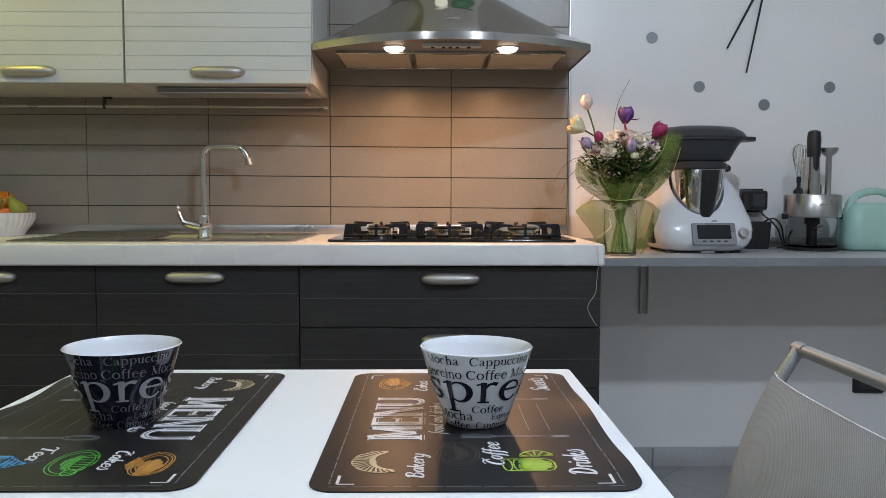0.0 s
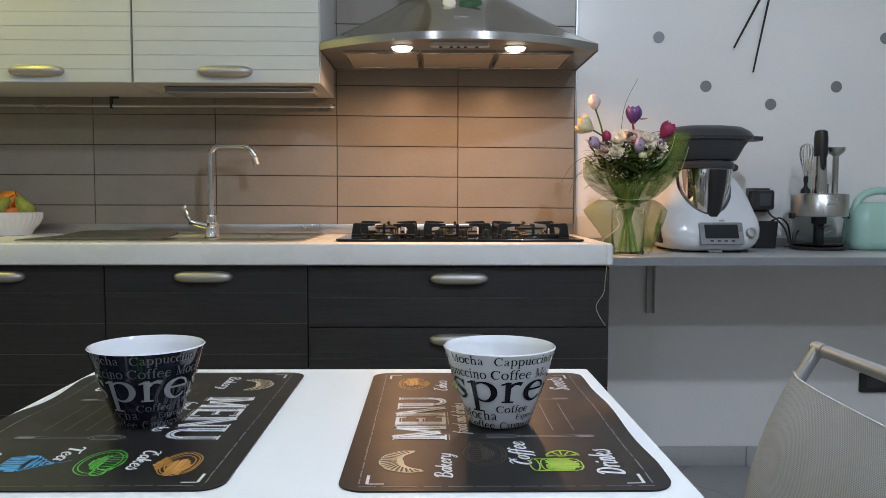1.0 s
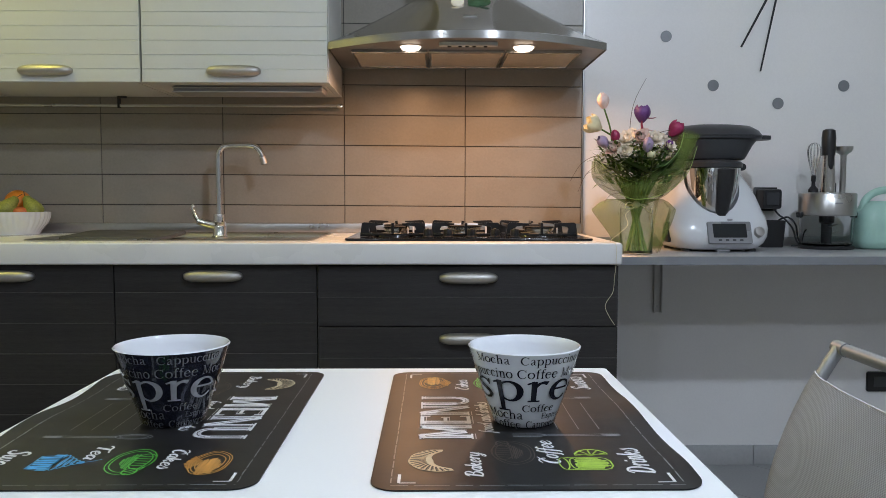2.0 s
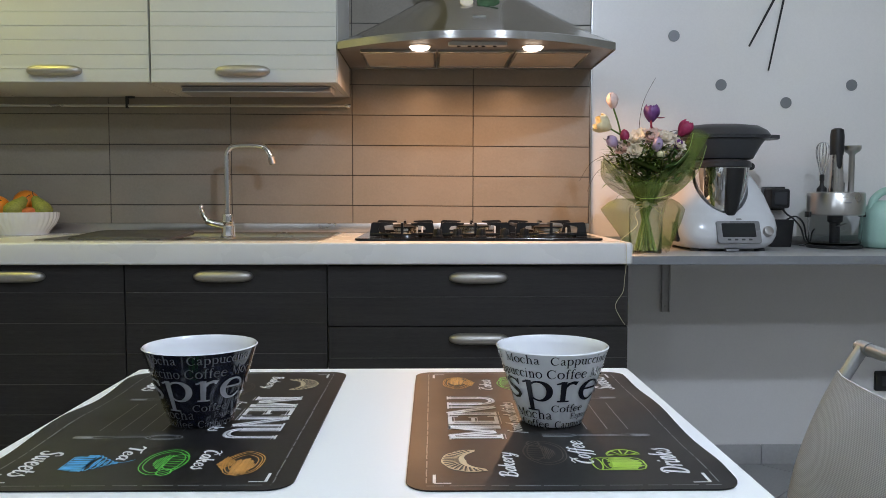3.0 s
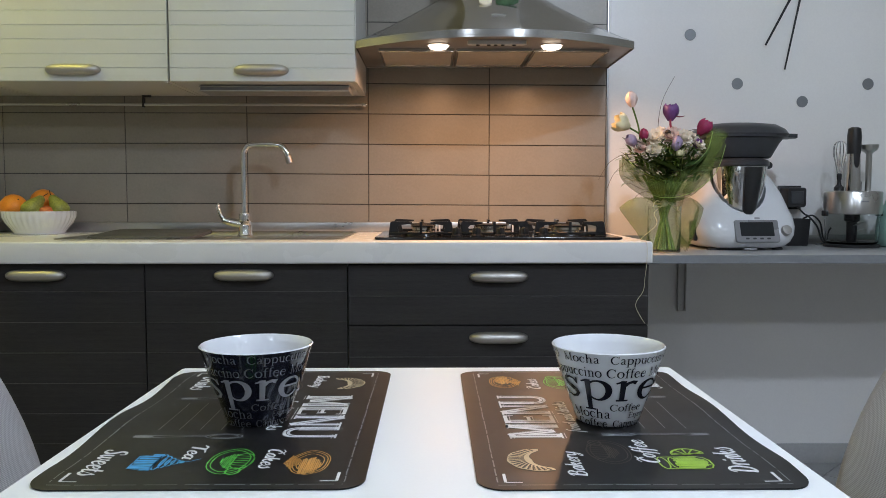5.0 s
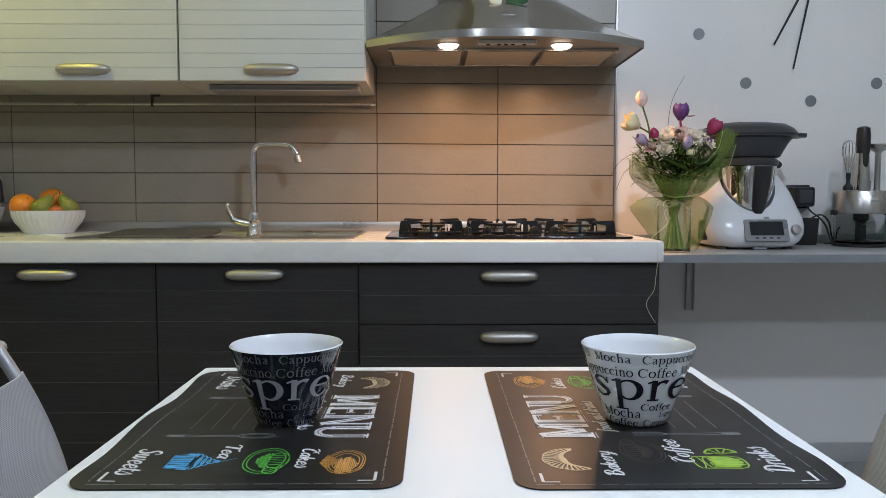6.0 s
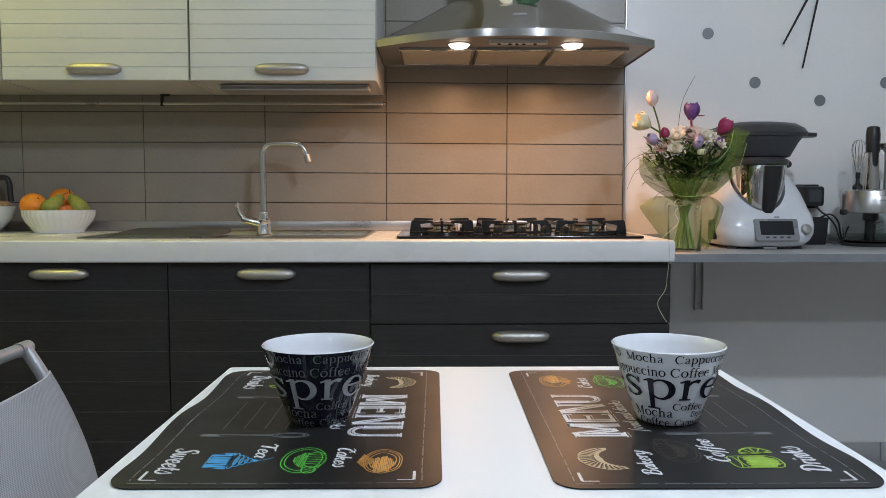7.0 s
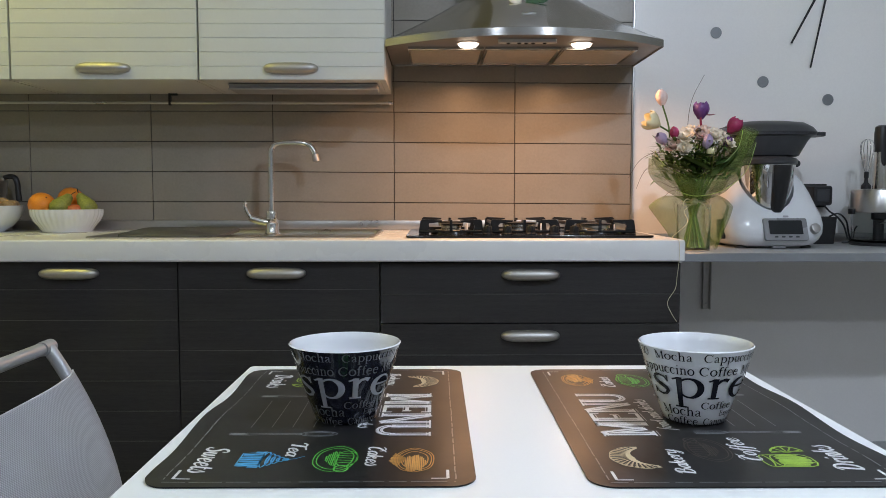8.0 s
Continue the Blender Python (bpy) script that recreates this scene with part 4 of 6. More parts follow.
def place_mat(at, turn, curl, label):
    t = thing("place_mat", at, label, "place mat", "place mats on the table", turn=turn)
    # local x = reading direction u, local y = v, origin at the middle
    bm = B()
    nu, nv, r = 36, 24, 0.022
    grid = []
    edge = [r * (1 - math.cos(math.pi / 2 * k / 7)) for k in range(8)]
    vs = edge + [r + (MV - 2 * r) * k / 15 for k in range(1, 15)] + [MV - e for e in edge[::-1]]
    nv = len(vs) - 1
    for v in vs:
        d = min(v, MV - v)
        ins = r - math.sqrt(max(0, r * r - (r - d) ** 2)) if d < r else 0.0
        grid.append([bm.verts.new((ins + (MU - 2 * ins) * i / nu - MU / 2, v - MV / 2, mat_z(ins + (MU - 2 * ins) * i / nu, v, curl))) for i in range(nu + 1)])
    for j in range(nv):
        for i in range(nu):
            bm.faces.new((grid[j][i], grid[j][i + 1], grid[j + 1][i + 1], grid[j + 1][i]))
    base = [f for f in bm.faces]
    ext = bmesh.ops.extrude_face_region(bm, geom=base)
    for g in ext["geom"]:
        if isinstance(g, bmesh.types.BMVert):
            g.co.z -= 0.0012
    part("vinyl_sheet", bm, MAT_BLACK, t)

    def ink(name, bm, mat, label="", lift=0.00035):
        for w in bm.verts:
            u, v = w.co.x + 0.009, w.co.y + 0.0045
            w.co = Vector((u - MU / 2, v - MV / 2, mat_z(u, v, curl) + lift + w.co.z))
        for f in bm.faces:
            if f.normal.z < 0:
                f.normal_flip()
        me = bpy.data.meshes.new(name)
        bm.to_mesh(me)
        bm.free()
        me.materials.append(mat)
        ob = new(name, me)
        ob.parent = t
        if label:
            tagged(ob, label)

    # dashed border and corner angles
    bm = B()
    rng = random.Random(5)
    for a, b, fixed, along_u in ((0.006, 0.404, 0.0120, True), (0.006, 0.404, 0.2535, True), (0.0120, 0.2535, 0.0000, False), (0.0120, 0.2535, 0.4095, False)):
        s = a
        while s < b:
            e = min(b, s + rng.uniform(0.012, 0.03))
            m = (s + e) / 2
            k = [(s, fixed), (m, fixed + rng.uniform(-0.0004, 0.0004)), (e, fixed)] if along_u else [(fixed, s), (fixed, m), (fixed, e)]
            ribbon(bm, k, 0.0011)
            s = e + rng.uniform(0.002, 0.006)
    ink("dashed_border", bm, CHALK_DIM)
    for su, sv in ((0.006, 0.019), (0.006, 0.247), (0.402, 0.019), (0.402, 0.247)):
        bm = B()
        du, dv = (0.02 if su < 0.2 else -0.02), (0.014 if sv < 0.1 else -0.014)
        ribbon(bm, [(su + du, sv), (su, sv)], 0.0026)
        ribbon(bm, [(su, sv), (su, sv + dv)], 0.0018)
        ink("corner_mark", bm, CHALK)
    # lettering
    for ch, u, wd in (("M", 0.126, 0.043), ("E", 0.175, 0.028), ("N", 0.209, 0.036), ("U", 0.250, 0.035)):
        for bm, nm, mt, up_by in zip(slab_letter(ch, wd, 0.053), ("menu_letter", "letter_line", "letter_shadow"), (CHALK, MAT_BLACK, CHALK_MID), (0.00035, 0.00055, 0.00035)):
            bmesh.ops.translate(bm, verts=bm.verts, vec=(u, 0.179, 0))
            ink(nm, bm, mt, lift=up_by)
    for body, u, v, ln, h in (("food and drinks", 0.142, 0.152, 0.118, 0.021), ("Bakery", 0.020, 0.170, 0.064, 0.022), ("Coffee", 0.052, 0.099, 0.066, 0.026), ("Drinks", 0.026, 0.028, 0.068, 0.024),
                              ("Cakes", 0.320, 0.174, 0.052, 0.018), ("Tea", 0.308, 0.100, 0.040, 0.018), ("Sweets", 0.320, 0.024, 0.068, 0.024)):
        ink("script_lettering", fitted(script_word(body), u, v, ln, h), CHALK)
    # croissant
    bm = B()
    arc = [-8 + 5.5 * q for q in range(40)]

    def at_arc(a, r):
        return (0.062 + 0.9 * r * math.cos(radians(a)), 0.213 + 0.85 * r * math.sin(radians(a)))

    def inner_r(a):
        return 0.032 - 0.005 - 0.0205 * math.sin(math.pi * (a + 8) / 214.5) ** 0.8
    rim = [0.032 + 0.0010 * abs(math.sin(radians(a * 4.6))) for a in arc]
    lo = [bm.verts.new((*at_arc(a, inner_r(a)), 0)) for a in arc]
    hi = [bm.verts.new((*at_arc(a, r), 0)) for a, r in zip(arc, rim)]
    for q in range(39):
        bm.faces.new((lo[q], hi[q], hi[q + 1], lo[q + 1]))
    ink("croissant_print", bm, CHALK_CREAM, "cream chalk drawing of a croissant")
    bm = B()
    for n, a in enumerate(range(6, 196, 11)):
        r0, r1 = inner_r(a), 0.0318
        for da, f0, f1 in ((0, 0.30, 0.98), (3.5, 0.52, 0.93)):
            ribbon(bm, [at_arc(a + da + 9 * (f - 0.5), r0 + (r1 - r0) * f) for f in (f0, (f0 + f1) / 2, f1)], 0.0017 if da == 0 else 0.0006)
    ink("croissant_lines", bm, MAT_BLACK, lift=0.0005)
    # coffee cup in brown, tea cup in green
    for cu, cv, mt, nm in ((0.083, 0.149, CHALK_BROWN, "coffee_cup_print"), (0.352, 0.151, CHALK_GREEN, "tea_cup_print")):
        bm = B()
        for q in (1.0, 0.84):
            ribbon(bm, ring_pts(cu, cv - 0.004, 0.033 * q, 0.0195 * q, 28, wob=0.012), 0.0011, True)
        ribbon(bm, ring_pts(cu, cv + 0.006, 0.020, 0.010, 22), 0.0013, True)
        hatch(bm, ring_pts(cu, cv + 0.002, 0.021, 0.015, 14, 195, 345), 0.0017, 0.0011)
        ribbon(bm, ring_pts(cu + 0.026, cv + 0.004, 0.008, 0.006, 14), 0.0016, True)
        for k in range(5):
            ribbon(bm, [(cu - 0.012 + 0.006 * k, cv + 0.012), (cu - 0.014 + 0.006 * k, cv - 0.002)], 0.0012)
        ink(nm, bm, mt, "chalk drawing of a cup on a saucer")
    # pie
    bm = B()
    for q in (1.0, 0.88, 0.7):
        ribbon(bm, ring_pts(0.356, 0.218, 0.031 * q, 0.0175 * q, 26, wob=0.025), 0.0010, True)
    hatch(bm, [(0.350, 0.206), (0.386, 0.212), (0.384, 0.224), (0.362, 0.230), (0.343, 0.222)], 0.0016, 0.0013)
    hatch(bm, [(0.338, 0.2), (0.36, 0.195), (0.374, 0.203), (0.352, 0.211)], 0.0017, 0.0012, False)
    ink("pie_print", bm, CHALK_ORANGE, "orange chalk drawing of a sliced pie")
    # glass with a lime
    bm = B()
    glass = [(0.037, 0.102), (0.036, 0.070), (0.039, 0.064), (0.046, 0.061), (0.058, 0.061), (0.065, 0.064), (0.068, 0.070), (0.067, 0.102)]
    ribbon(bm, glass, 0.0015)
    ribbon(bm, ring_pts(0.052, 0.103, 0.015, 0.0042, 20), 0.0013, True)
    hatch(bm, [(0.039, 0.094), (0.0385, 0.070), (0.046, 0.0635), (0.058, 0.0635), (0.0655, 0.070), (0.065, 0.092)], 0.0017, 0.0016, False)
    ribbon(bm, ring_pts(0.052, 0.094, 0.0135, 0.0034, 18), 0.0012, True)
    lime = ring_pts(0.071, 0.074, 0.019, 0.016, 14, -70, 80)
    ribbon(bm, lime, 0.0022, True)
    for k in range(1, 14, 3):
        ribbon(bm, [(0.073, 0.075), lime[k]], 0.0016)
    ink("lime_drink_print", bm, CHALK_LIME, "lime chalk drawing of a drink")
    # cupcake
    bm = B()
    hatch(bm, [(0.338, 0.062), (0.371, 0.062), (0.376, 0.082), (0.333, 0.082)], 0.0048, 0.0037, False)
    ribbon(bm, [(0.338, 0.062), (0.371, 0.062), (0.376, 0.082), (0.333, 0.082)], 0.0014, True)
    for k in range(4):
        w = 0.020 - 0.0048 * k
        ribbon(bm, ring_pts(0.3545, 0.0850 + 0.0046 * k, w, 0.0034, 16), 0.0016, True)
    blob(bm, ring_pts(0.3545, 0.1035, 0.0035, 0.0035, 12))
    ribbon(bm, [(0.3545, 0.106), (0.352, 0.112), (0.346, 0.119)], 0.0008)
    ink("cupcake_print", bm, CHALK_BLUE, "blue chalk drawing of a cupcake")
    # fork and spoon with ruled lines between
    for cu, tip in ((0.135, 1), (0.280, 0)):
        bm = B()
        ribbon(bm, [(cu - 0.003, 0.034), (cu - 0.0035, 0.05), (cu - 0.0015, 0.075), (cu - 0.0015, 0.105)], 0.0012)
        ribbon(bm, [(cu + 0.003, 0.034), (cu + 0.0035, 0.05), (cu + 0.0015, 0.075), (cu + 0.0015, 0.105)], 0.0012)
        blob(bm, ring_pts(cu, 0.043, 0.0028, 0.010, 14))
        if tip:
            for k in (-1, 0, 1):
                ribbon(bm, [(cu, 0.105), (cu + 0.004 * k, 0.112), (cu + 0.004 * k, 0.14)], 0.0016)
        else:
            ribbon(bm, ring_pts(cu, 0.122, 0.0075, 0.018, 20), 0.0013, True)
            ribbon(bm, ring_pts(cu, 0.122, 0.005, 0.014, 18), 0.001, True)
        ink("cutlery_print", bm, CHALK_DIM, "pale chalk drawing of cutlery")
    bm = B()
    for k in range(5):
        ribbon(bm, [(0.155, 0.05 + 0.021 * k), (0.21, 0.0503 + 0.021 * k), (0.258, 0.05 + 0.021 * k)], 0.0009)
    ink("ruled_lines", bm, CHALK_DIM)
    return t


# reading direction along +y for the mat by the east side, and the other way round for the west side
place_mat((-0.0230, 0.925, TZ), 90, 0.004, "dark chalkboard-style vinyl place mat with menu drawings")
place_mat((-0.3905, 0.9285, TZ), -90, 0.006, "dark chalkboard-style vinyl place mat with a wavy lifted edge")


# ---------------------------------------------------------------- cups
CUP_H = 0.0805


def cup_r(z):
    f = z / CUP_H
    return 0.0320 + 0.0268 * f + 0.0006 * math.sin(math.pi * f)


def wrap_text(bm, a0, a1, z, height):
    """Lay flat lettering on the cup between two angles: x becomes the way round, y the way up."""
    x0, x1, y0, y1 = extent(bm)
    n = max(6, int((a1 - a0) / 3.5))
    bmesh.ops.triangulate(bm, faces=bm.faces[:])
    for k in range(1, n):
        bmesh.ops.bisect_plane(bm, geom=bm.verts[:] + bm.edges[:] + bm.faces[:], plane_co=(x0 + (x1 - x0) * k / n, 0, 0), plane_no=(1, 0, 0))
    bmesh.ops.triangulate(bm, faces=bm.faces[:])
    for v in bm.verts:
        zz = z + v.co.y
        r = cup_r(zz) + 0.0004 + v.co.z
        a = radians(a0 + (a1 - a0) * (v.co.x - x0) / (x1 - x0))
        v.co = Vector((r * math.sin(a), -r * math.cos(a), zz))
    return bm


def serif_word(body, height):
    """A word in upright serif letters, each drawn with swelling pen strokes; height is that of the small letters."""
    bm = B()
    pen = [0]

    def stroke(pts):
        left, right = [], []
        for n, (x, y, w) in enumerate(pts):
            a, b = pts[max(0, n - 1)], pts[min(len(pts) - 1, n + 1)]
            d = Vector((b[0] - a[0], b[1] - a[1], 0)).normalized()
            o = Vector((-d.y, d.x, 0)) * (w + 0.025) / 2
            c = Vector((x + pen[0], y, 0))
            z = Vector((0, 0, 0.004 * (stroke.count % 4)))
            left.append(bm.verts.new((c + o) * height + z * height))
            right.append(bm.verts.new((c - o) * height + z * height))
        stroke.count += 1
        for n in range(len(pts) - 1):
            bm.faces.new((left[n], right[n], right[n + 1], left[n + 1]))
    stroke.count = 0

    def bow(cx, cy, rx, ry, a0, a1, thin, swell, way):
        out = []
        for n in range(25):
            a = radians(a0 + (a1 - a0) * n / 24)
            out.append((cx + rx * math.cos(a), cy + ry * math.sin(a), thin + swell * (abs(math.cos(a)) if way == 0 else max(0.0, way * math.cos(a)))))
        stroke(out)

    def foot(x, y, half=0.2):
        stroke([(x - half, y, 0.05), (x + half, y, 0.05)])

    def flag(x, y):
        stroke([(x - 0.21, y - 0.13, 0.05), (x + 0.01, y - 0.025, 0.07)])

    def stem(x, y0, y1, w=0.15):
        stroke([(x, y0, w), (x, y1, w)])

    def arch(x0, x1):
        stroke([(x0, 0.72, 0.05), (x0 + 0.13, 0.90, 0.08), (x1 - 0.15, 0.94, 0.11), (x1 - 0.03, 0.82, 0.14), (x1, 0.62, 0.15), (x1, 0.0, 0.15)])
        foot(x1, 0.025)

    for ch in body:
        if ch == "e":
            stroke([(0.13, 0.57, 0.07), (0.79, 0.57, 0.07)])
            bow(0.46, 0.49, 0.35, 0.46, 12, 325, 0.065, 0.11, -1)
            pen[0] += 0.95
        elif ch in "sS":
            k = 1.0 if ch == "s" else 1.42
            top = [(0.68, 0.76, 0.05), (0.60, 0.90, 0.06), (0.42, 0.96, 0.07), (0.24, 0.89, 0.10), (0.18, 0.76, 0.13), (0.26, 0.62, 0.16), (0.44, 0.50, 0.17)]
            low = [(0.61, 0.37, 0.16), (0.67, 0.23, 0.13), (0.59, 0.09, 0.10), (0.40, 0.03, 0.07), (0.21, 0.10, 0.06), (0.11, 0.28, 0.05)]
            stroke([(x * k, y * k, w) for x, y, w in top + low])
            stroke([(0.69 * k, 0.98 * k, 0.045), (0.69 * k, 0.68 * k, 0.03)])
            stroke([(0.10 * k, 0.02 * k, 0.045), (0.10 * k, 0.34 * k, 0.03)])
            pen[0] += 0.82 * k
        elif ch == "p":
            stem(0.25, -0.46, 0.99)
            foot(0.25, -0.455)
            flag(0.25, 0.99)
            bow(0.55, 0.49, 0.34, 0.46, 150, -150, 0.06, 0.12, 1)
            pen[0] += 1.06
        elif ch == "r":
            stem(0.25, 0.0, 0.99)
            foot(0.26, 0.025)
            flag(0.25, 0.99)
            stroke([(0.30, 0.70, 0.05), (0.40, 0.88, 0.09), (0.53, 0.93, 0.12), (0.66, 0.88, 0.17)])
            pen[0] += 0.74
        elif ch == "c":
            bow(0.46, 0.49, 0.35, 0.46, 48, 318, 0.065, 0.11, -1)
            stroke([(0.64, 0.84, 0.08), (0.73, 0.74, 0.14)])
            pen[0] += 0.86
        elif ch == "a":
            stroke([(0.17, 0.74, 0.12), (0.26, 0.90, 0.07), (0.42, 0.96, 0.07), (0.57, 0.88, 0.10), (0.62, 0.70, 0.14), (0.62, 0.16, 0.14), (0.69, 0.04, 0.08), (0.84, 0.08, 0.05)])
            stroke([(0.60, 0.58, 0.05), (0.36, 0.46, 0.07), (0.18, 0.32, 0.12), (0.18, 0.14, 0.13), (0.32, 0.04, 0.08), (0.50, 0.10, 0.05), (0.60, 0.22, 0.05)])
            pen[0] += 0.92
        elif ch in "hn":
            tall = 1.5 if ch == "h" else 0.99
            stem(0.25, 0.0, tall)
            foot(0.25, 0.025)
            flag(0.25, tall)
            arch(0.30, 0.77)
            pen[0] += 1.04
        elif ch == "u":
            stroke([(0.25, 0.99, 0.15), (0.25, 0.30, 0.15), (0.31, 0.12, 0.12), (0.44, 0.04, 0.08), (0.60, 0.08, 0.06), (0.74, 0.24, 0.05)])
            stem(0.77, 0.0, 0.99)
            flag(0.25, 0.99)
            flag(0.77, 0.99)
            stroke([(0.77, 0.03, 0.06), (0.97, 0.03, 0.05)])
            pen[0] += 1.05
        elif ch == "i":
            stem(0.25, 0.0, 0.99)
            foot(0.25, 0.025)
            flag(0.25, 0.99)
            stem(0.25, 1.24, 1.41, 0.17)
            pen[0] += 0.54
        elif ch == "f":
            stroke([(0.27, 0.0, 0.15), (0.27, 1.10, 0.15), (0.33, 1.34, 0.12), (0.46, 1.45, 0.08), (0.62, 1.36, 0.13)])
            stroke([(0.05, 0.95, 0.06), (0.54, 0.95, 0.06)])
            foot(0.27, 0.025)
            pen[0] += 0.62
        elif ch == "t":
            stroke([(0.27, 1.24, 0.08), (0.27, 0.98, 0.14), (0.27, 0.22, 0.15), (0.34, 0.07, 0.11), (0.46, 0.04, 0.07), (0.58, 0.15, 0.05)])
            stroke([(0.05, 0.95, 0.06), (0.54, 0.95, 0.06)])
            pen[0] += 0.62
        elif ch == "M":
            stem(0.24, 0.0, 1.38, 0.06)
            stroke([(0.22, 1.38, 0.17), (0.74, 0.06, 0.15)])
            stroke([(0.74, 0.06, 0.05), (1.22, 1.38, 0.06)])
            stem(1.26, 0.0, 1.38, 0.16)
            for x in (0.24, 1.26):
                foot(x, 0.025)
            stroke([(0.02, 1.36, 0.05), (0.26, 1.36, 0.05)])
            stroke([(1.22, 1.36, 0.05), (1.46, 1.36, 0.05)])
            pen[0] += 1.55
        elif ch == "C":
            bow(0.68, 0.69, 0.54, 0.66, 40, 322, 0.065, 0.13, -1)
            stroke([(1.12, 1.38, 0.05), (1.12, 0.96, 0.04)])
            pen[0] += 1.30
        elif ch in "EL":
            stem(0.28, 0.0, 1.38, 0.16)
            foot(0.28, 1.36, 0.22)
            stroke([(0.06, 0.03, 0.05), (1.02, 0.03, 0.06)])
            stroke([(1.02, 0.0, 0.05), (1.06, 0.36, 0.04)])
            if ch == "E":
                stroke([(0.28, 0.72, 0.06), (0.74, 0.72, 0.06)])
                stem(0.76, 0.56, 0.88, 0.05)
                stroke([(0.28, 1.355, 0.06), (0.98, 1.355, 0.06)])
                stem(0.98, 1.08, 1.38, 0.05)
            pen[0] += 1.18
        elif ch in "PR":
            stem(0.28, 0.0, 1.38, 0.16)
            foot(0.28, 0.025, 0.24)
            stroke([(0.06, 1.355, 0.05), (0.56, 1.355, 0.06)])
            bow(0.56, 1.02, 0.36, 0.34, 90, -90, 0.06, 0.11, 1)
            stroke([(0.34, 0.68, 0.06), (0.58, 0.68, 0.06)])
            if ch == "R":
                stroke([(0.52, 0.66, 0.14), (1.02, 0.04, 0.14)])
                stroke([(0.94, 0.03, 0.05), (1.22, 0.03, 0.05)])
            pen[0] += 1.10 if ch == "P" else 1.25
        elif ch == "O":
            bow(0.70, 0.69, 0.56, 0.66, 0, 360, 0.065, 0.12, 0)
            pen[0] += 1.44
        else:
            bow(0.5, 0.49, 0.38, 0.46, 0, 360, 0.06, 0.11, 0)
            pen[0] += 1.04
    return bm


def cup(at, turn, body_mat, inside, ink_mat, label):
    t = thing("coffee_cup", at, label, "cup", "cups on the table", turn=turn)
    zs = [CUP_H * k / 10 for k in range(11)]
    outer = [(0.028, 0.0), (0.0305, 0.0008)] + [(cup_r(z), z + 0.0018) for z in zs[:-1]] + [(cup_r(CUP_H), CUP_H)]
    inner = [(cup_r(CUP_H) - 0.0012, CUP_H + 0.0010), (cup_r(CUP_H) - 0.0026, CUP_H - 0.0002)] + [(cup_r(z) - 0.0030, z) for z in zs[9:0:-1]] + [(0.026, 0.0055), (0.012, 0.0048)]
    part("outer_wall", lathe(B(), outer, 64, cap1=False), body_mat, t, "" if body_mat is CERAMIC else "glossy black glazed outside", 60)
    part("inner_wall", lathe(B(), [outer[-1]] + inner, 64, cap0=False), inside, t, "glossy white glazed inside", 60)
    lines = [
        (0.0705, 0.0118, ((-128, -72, "ESPRESSO"), (-62, -21, "Mocha"), (-10, 60, "Cappuccino"), (72, 108, "Latte"))),
        (0.0560, 0.0132, ((-142, -104, "Mocha"), (-95, -19, "Cappuccino"), (-14, 32, "Coffee"), (38, 82, "Mocha"), (92, 150, "Espresso"))),
        (0.0310, 0.0430, ((-117, 168, "espresso"),)),
        (0.0195, 0.0105, ((-112, -78, "Latte"), (-9, 40, "Coffee"), (78, 120, "Mocha"))),
        (0.0110, 0.0135, ((-70, -8, "Mocha"),)),
        (0.0115, 0.0085, ((22, 70, "Espresso"), (88, 132, "Coffee"))),
        (0.0012, 0.0110, ((-66, -12, "Coffee"), (-3, 76, "Cappuccino"), (-120, -80, "Latte"))),
    ]
    for z, size, row in lines:
        for a0, a1, body in row:
            flat = serif_word(body, 0.0222 if body == "espresso" else size * 0.52)
            part("printed_word", wrap_text(flat, a0, a1, z, size), PRINT_DIM if ink_mat is PRINT_GREY and body != "espresso" else ink_mat, t)
    return t


cup((-0.013, 0.908, TZ + 0.0016), 0, CERAMIC, CERAMIC, PRINT_BLACK, "flared white porcelain cup printed with black coffee words")
cup((-0.382, 0.913, TZ + 0.0016), 13, CERAMIC_BLACK, CERAMIC, PRINT_GREY, "flared black porcelain cup printed with grey coffee words")


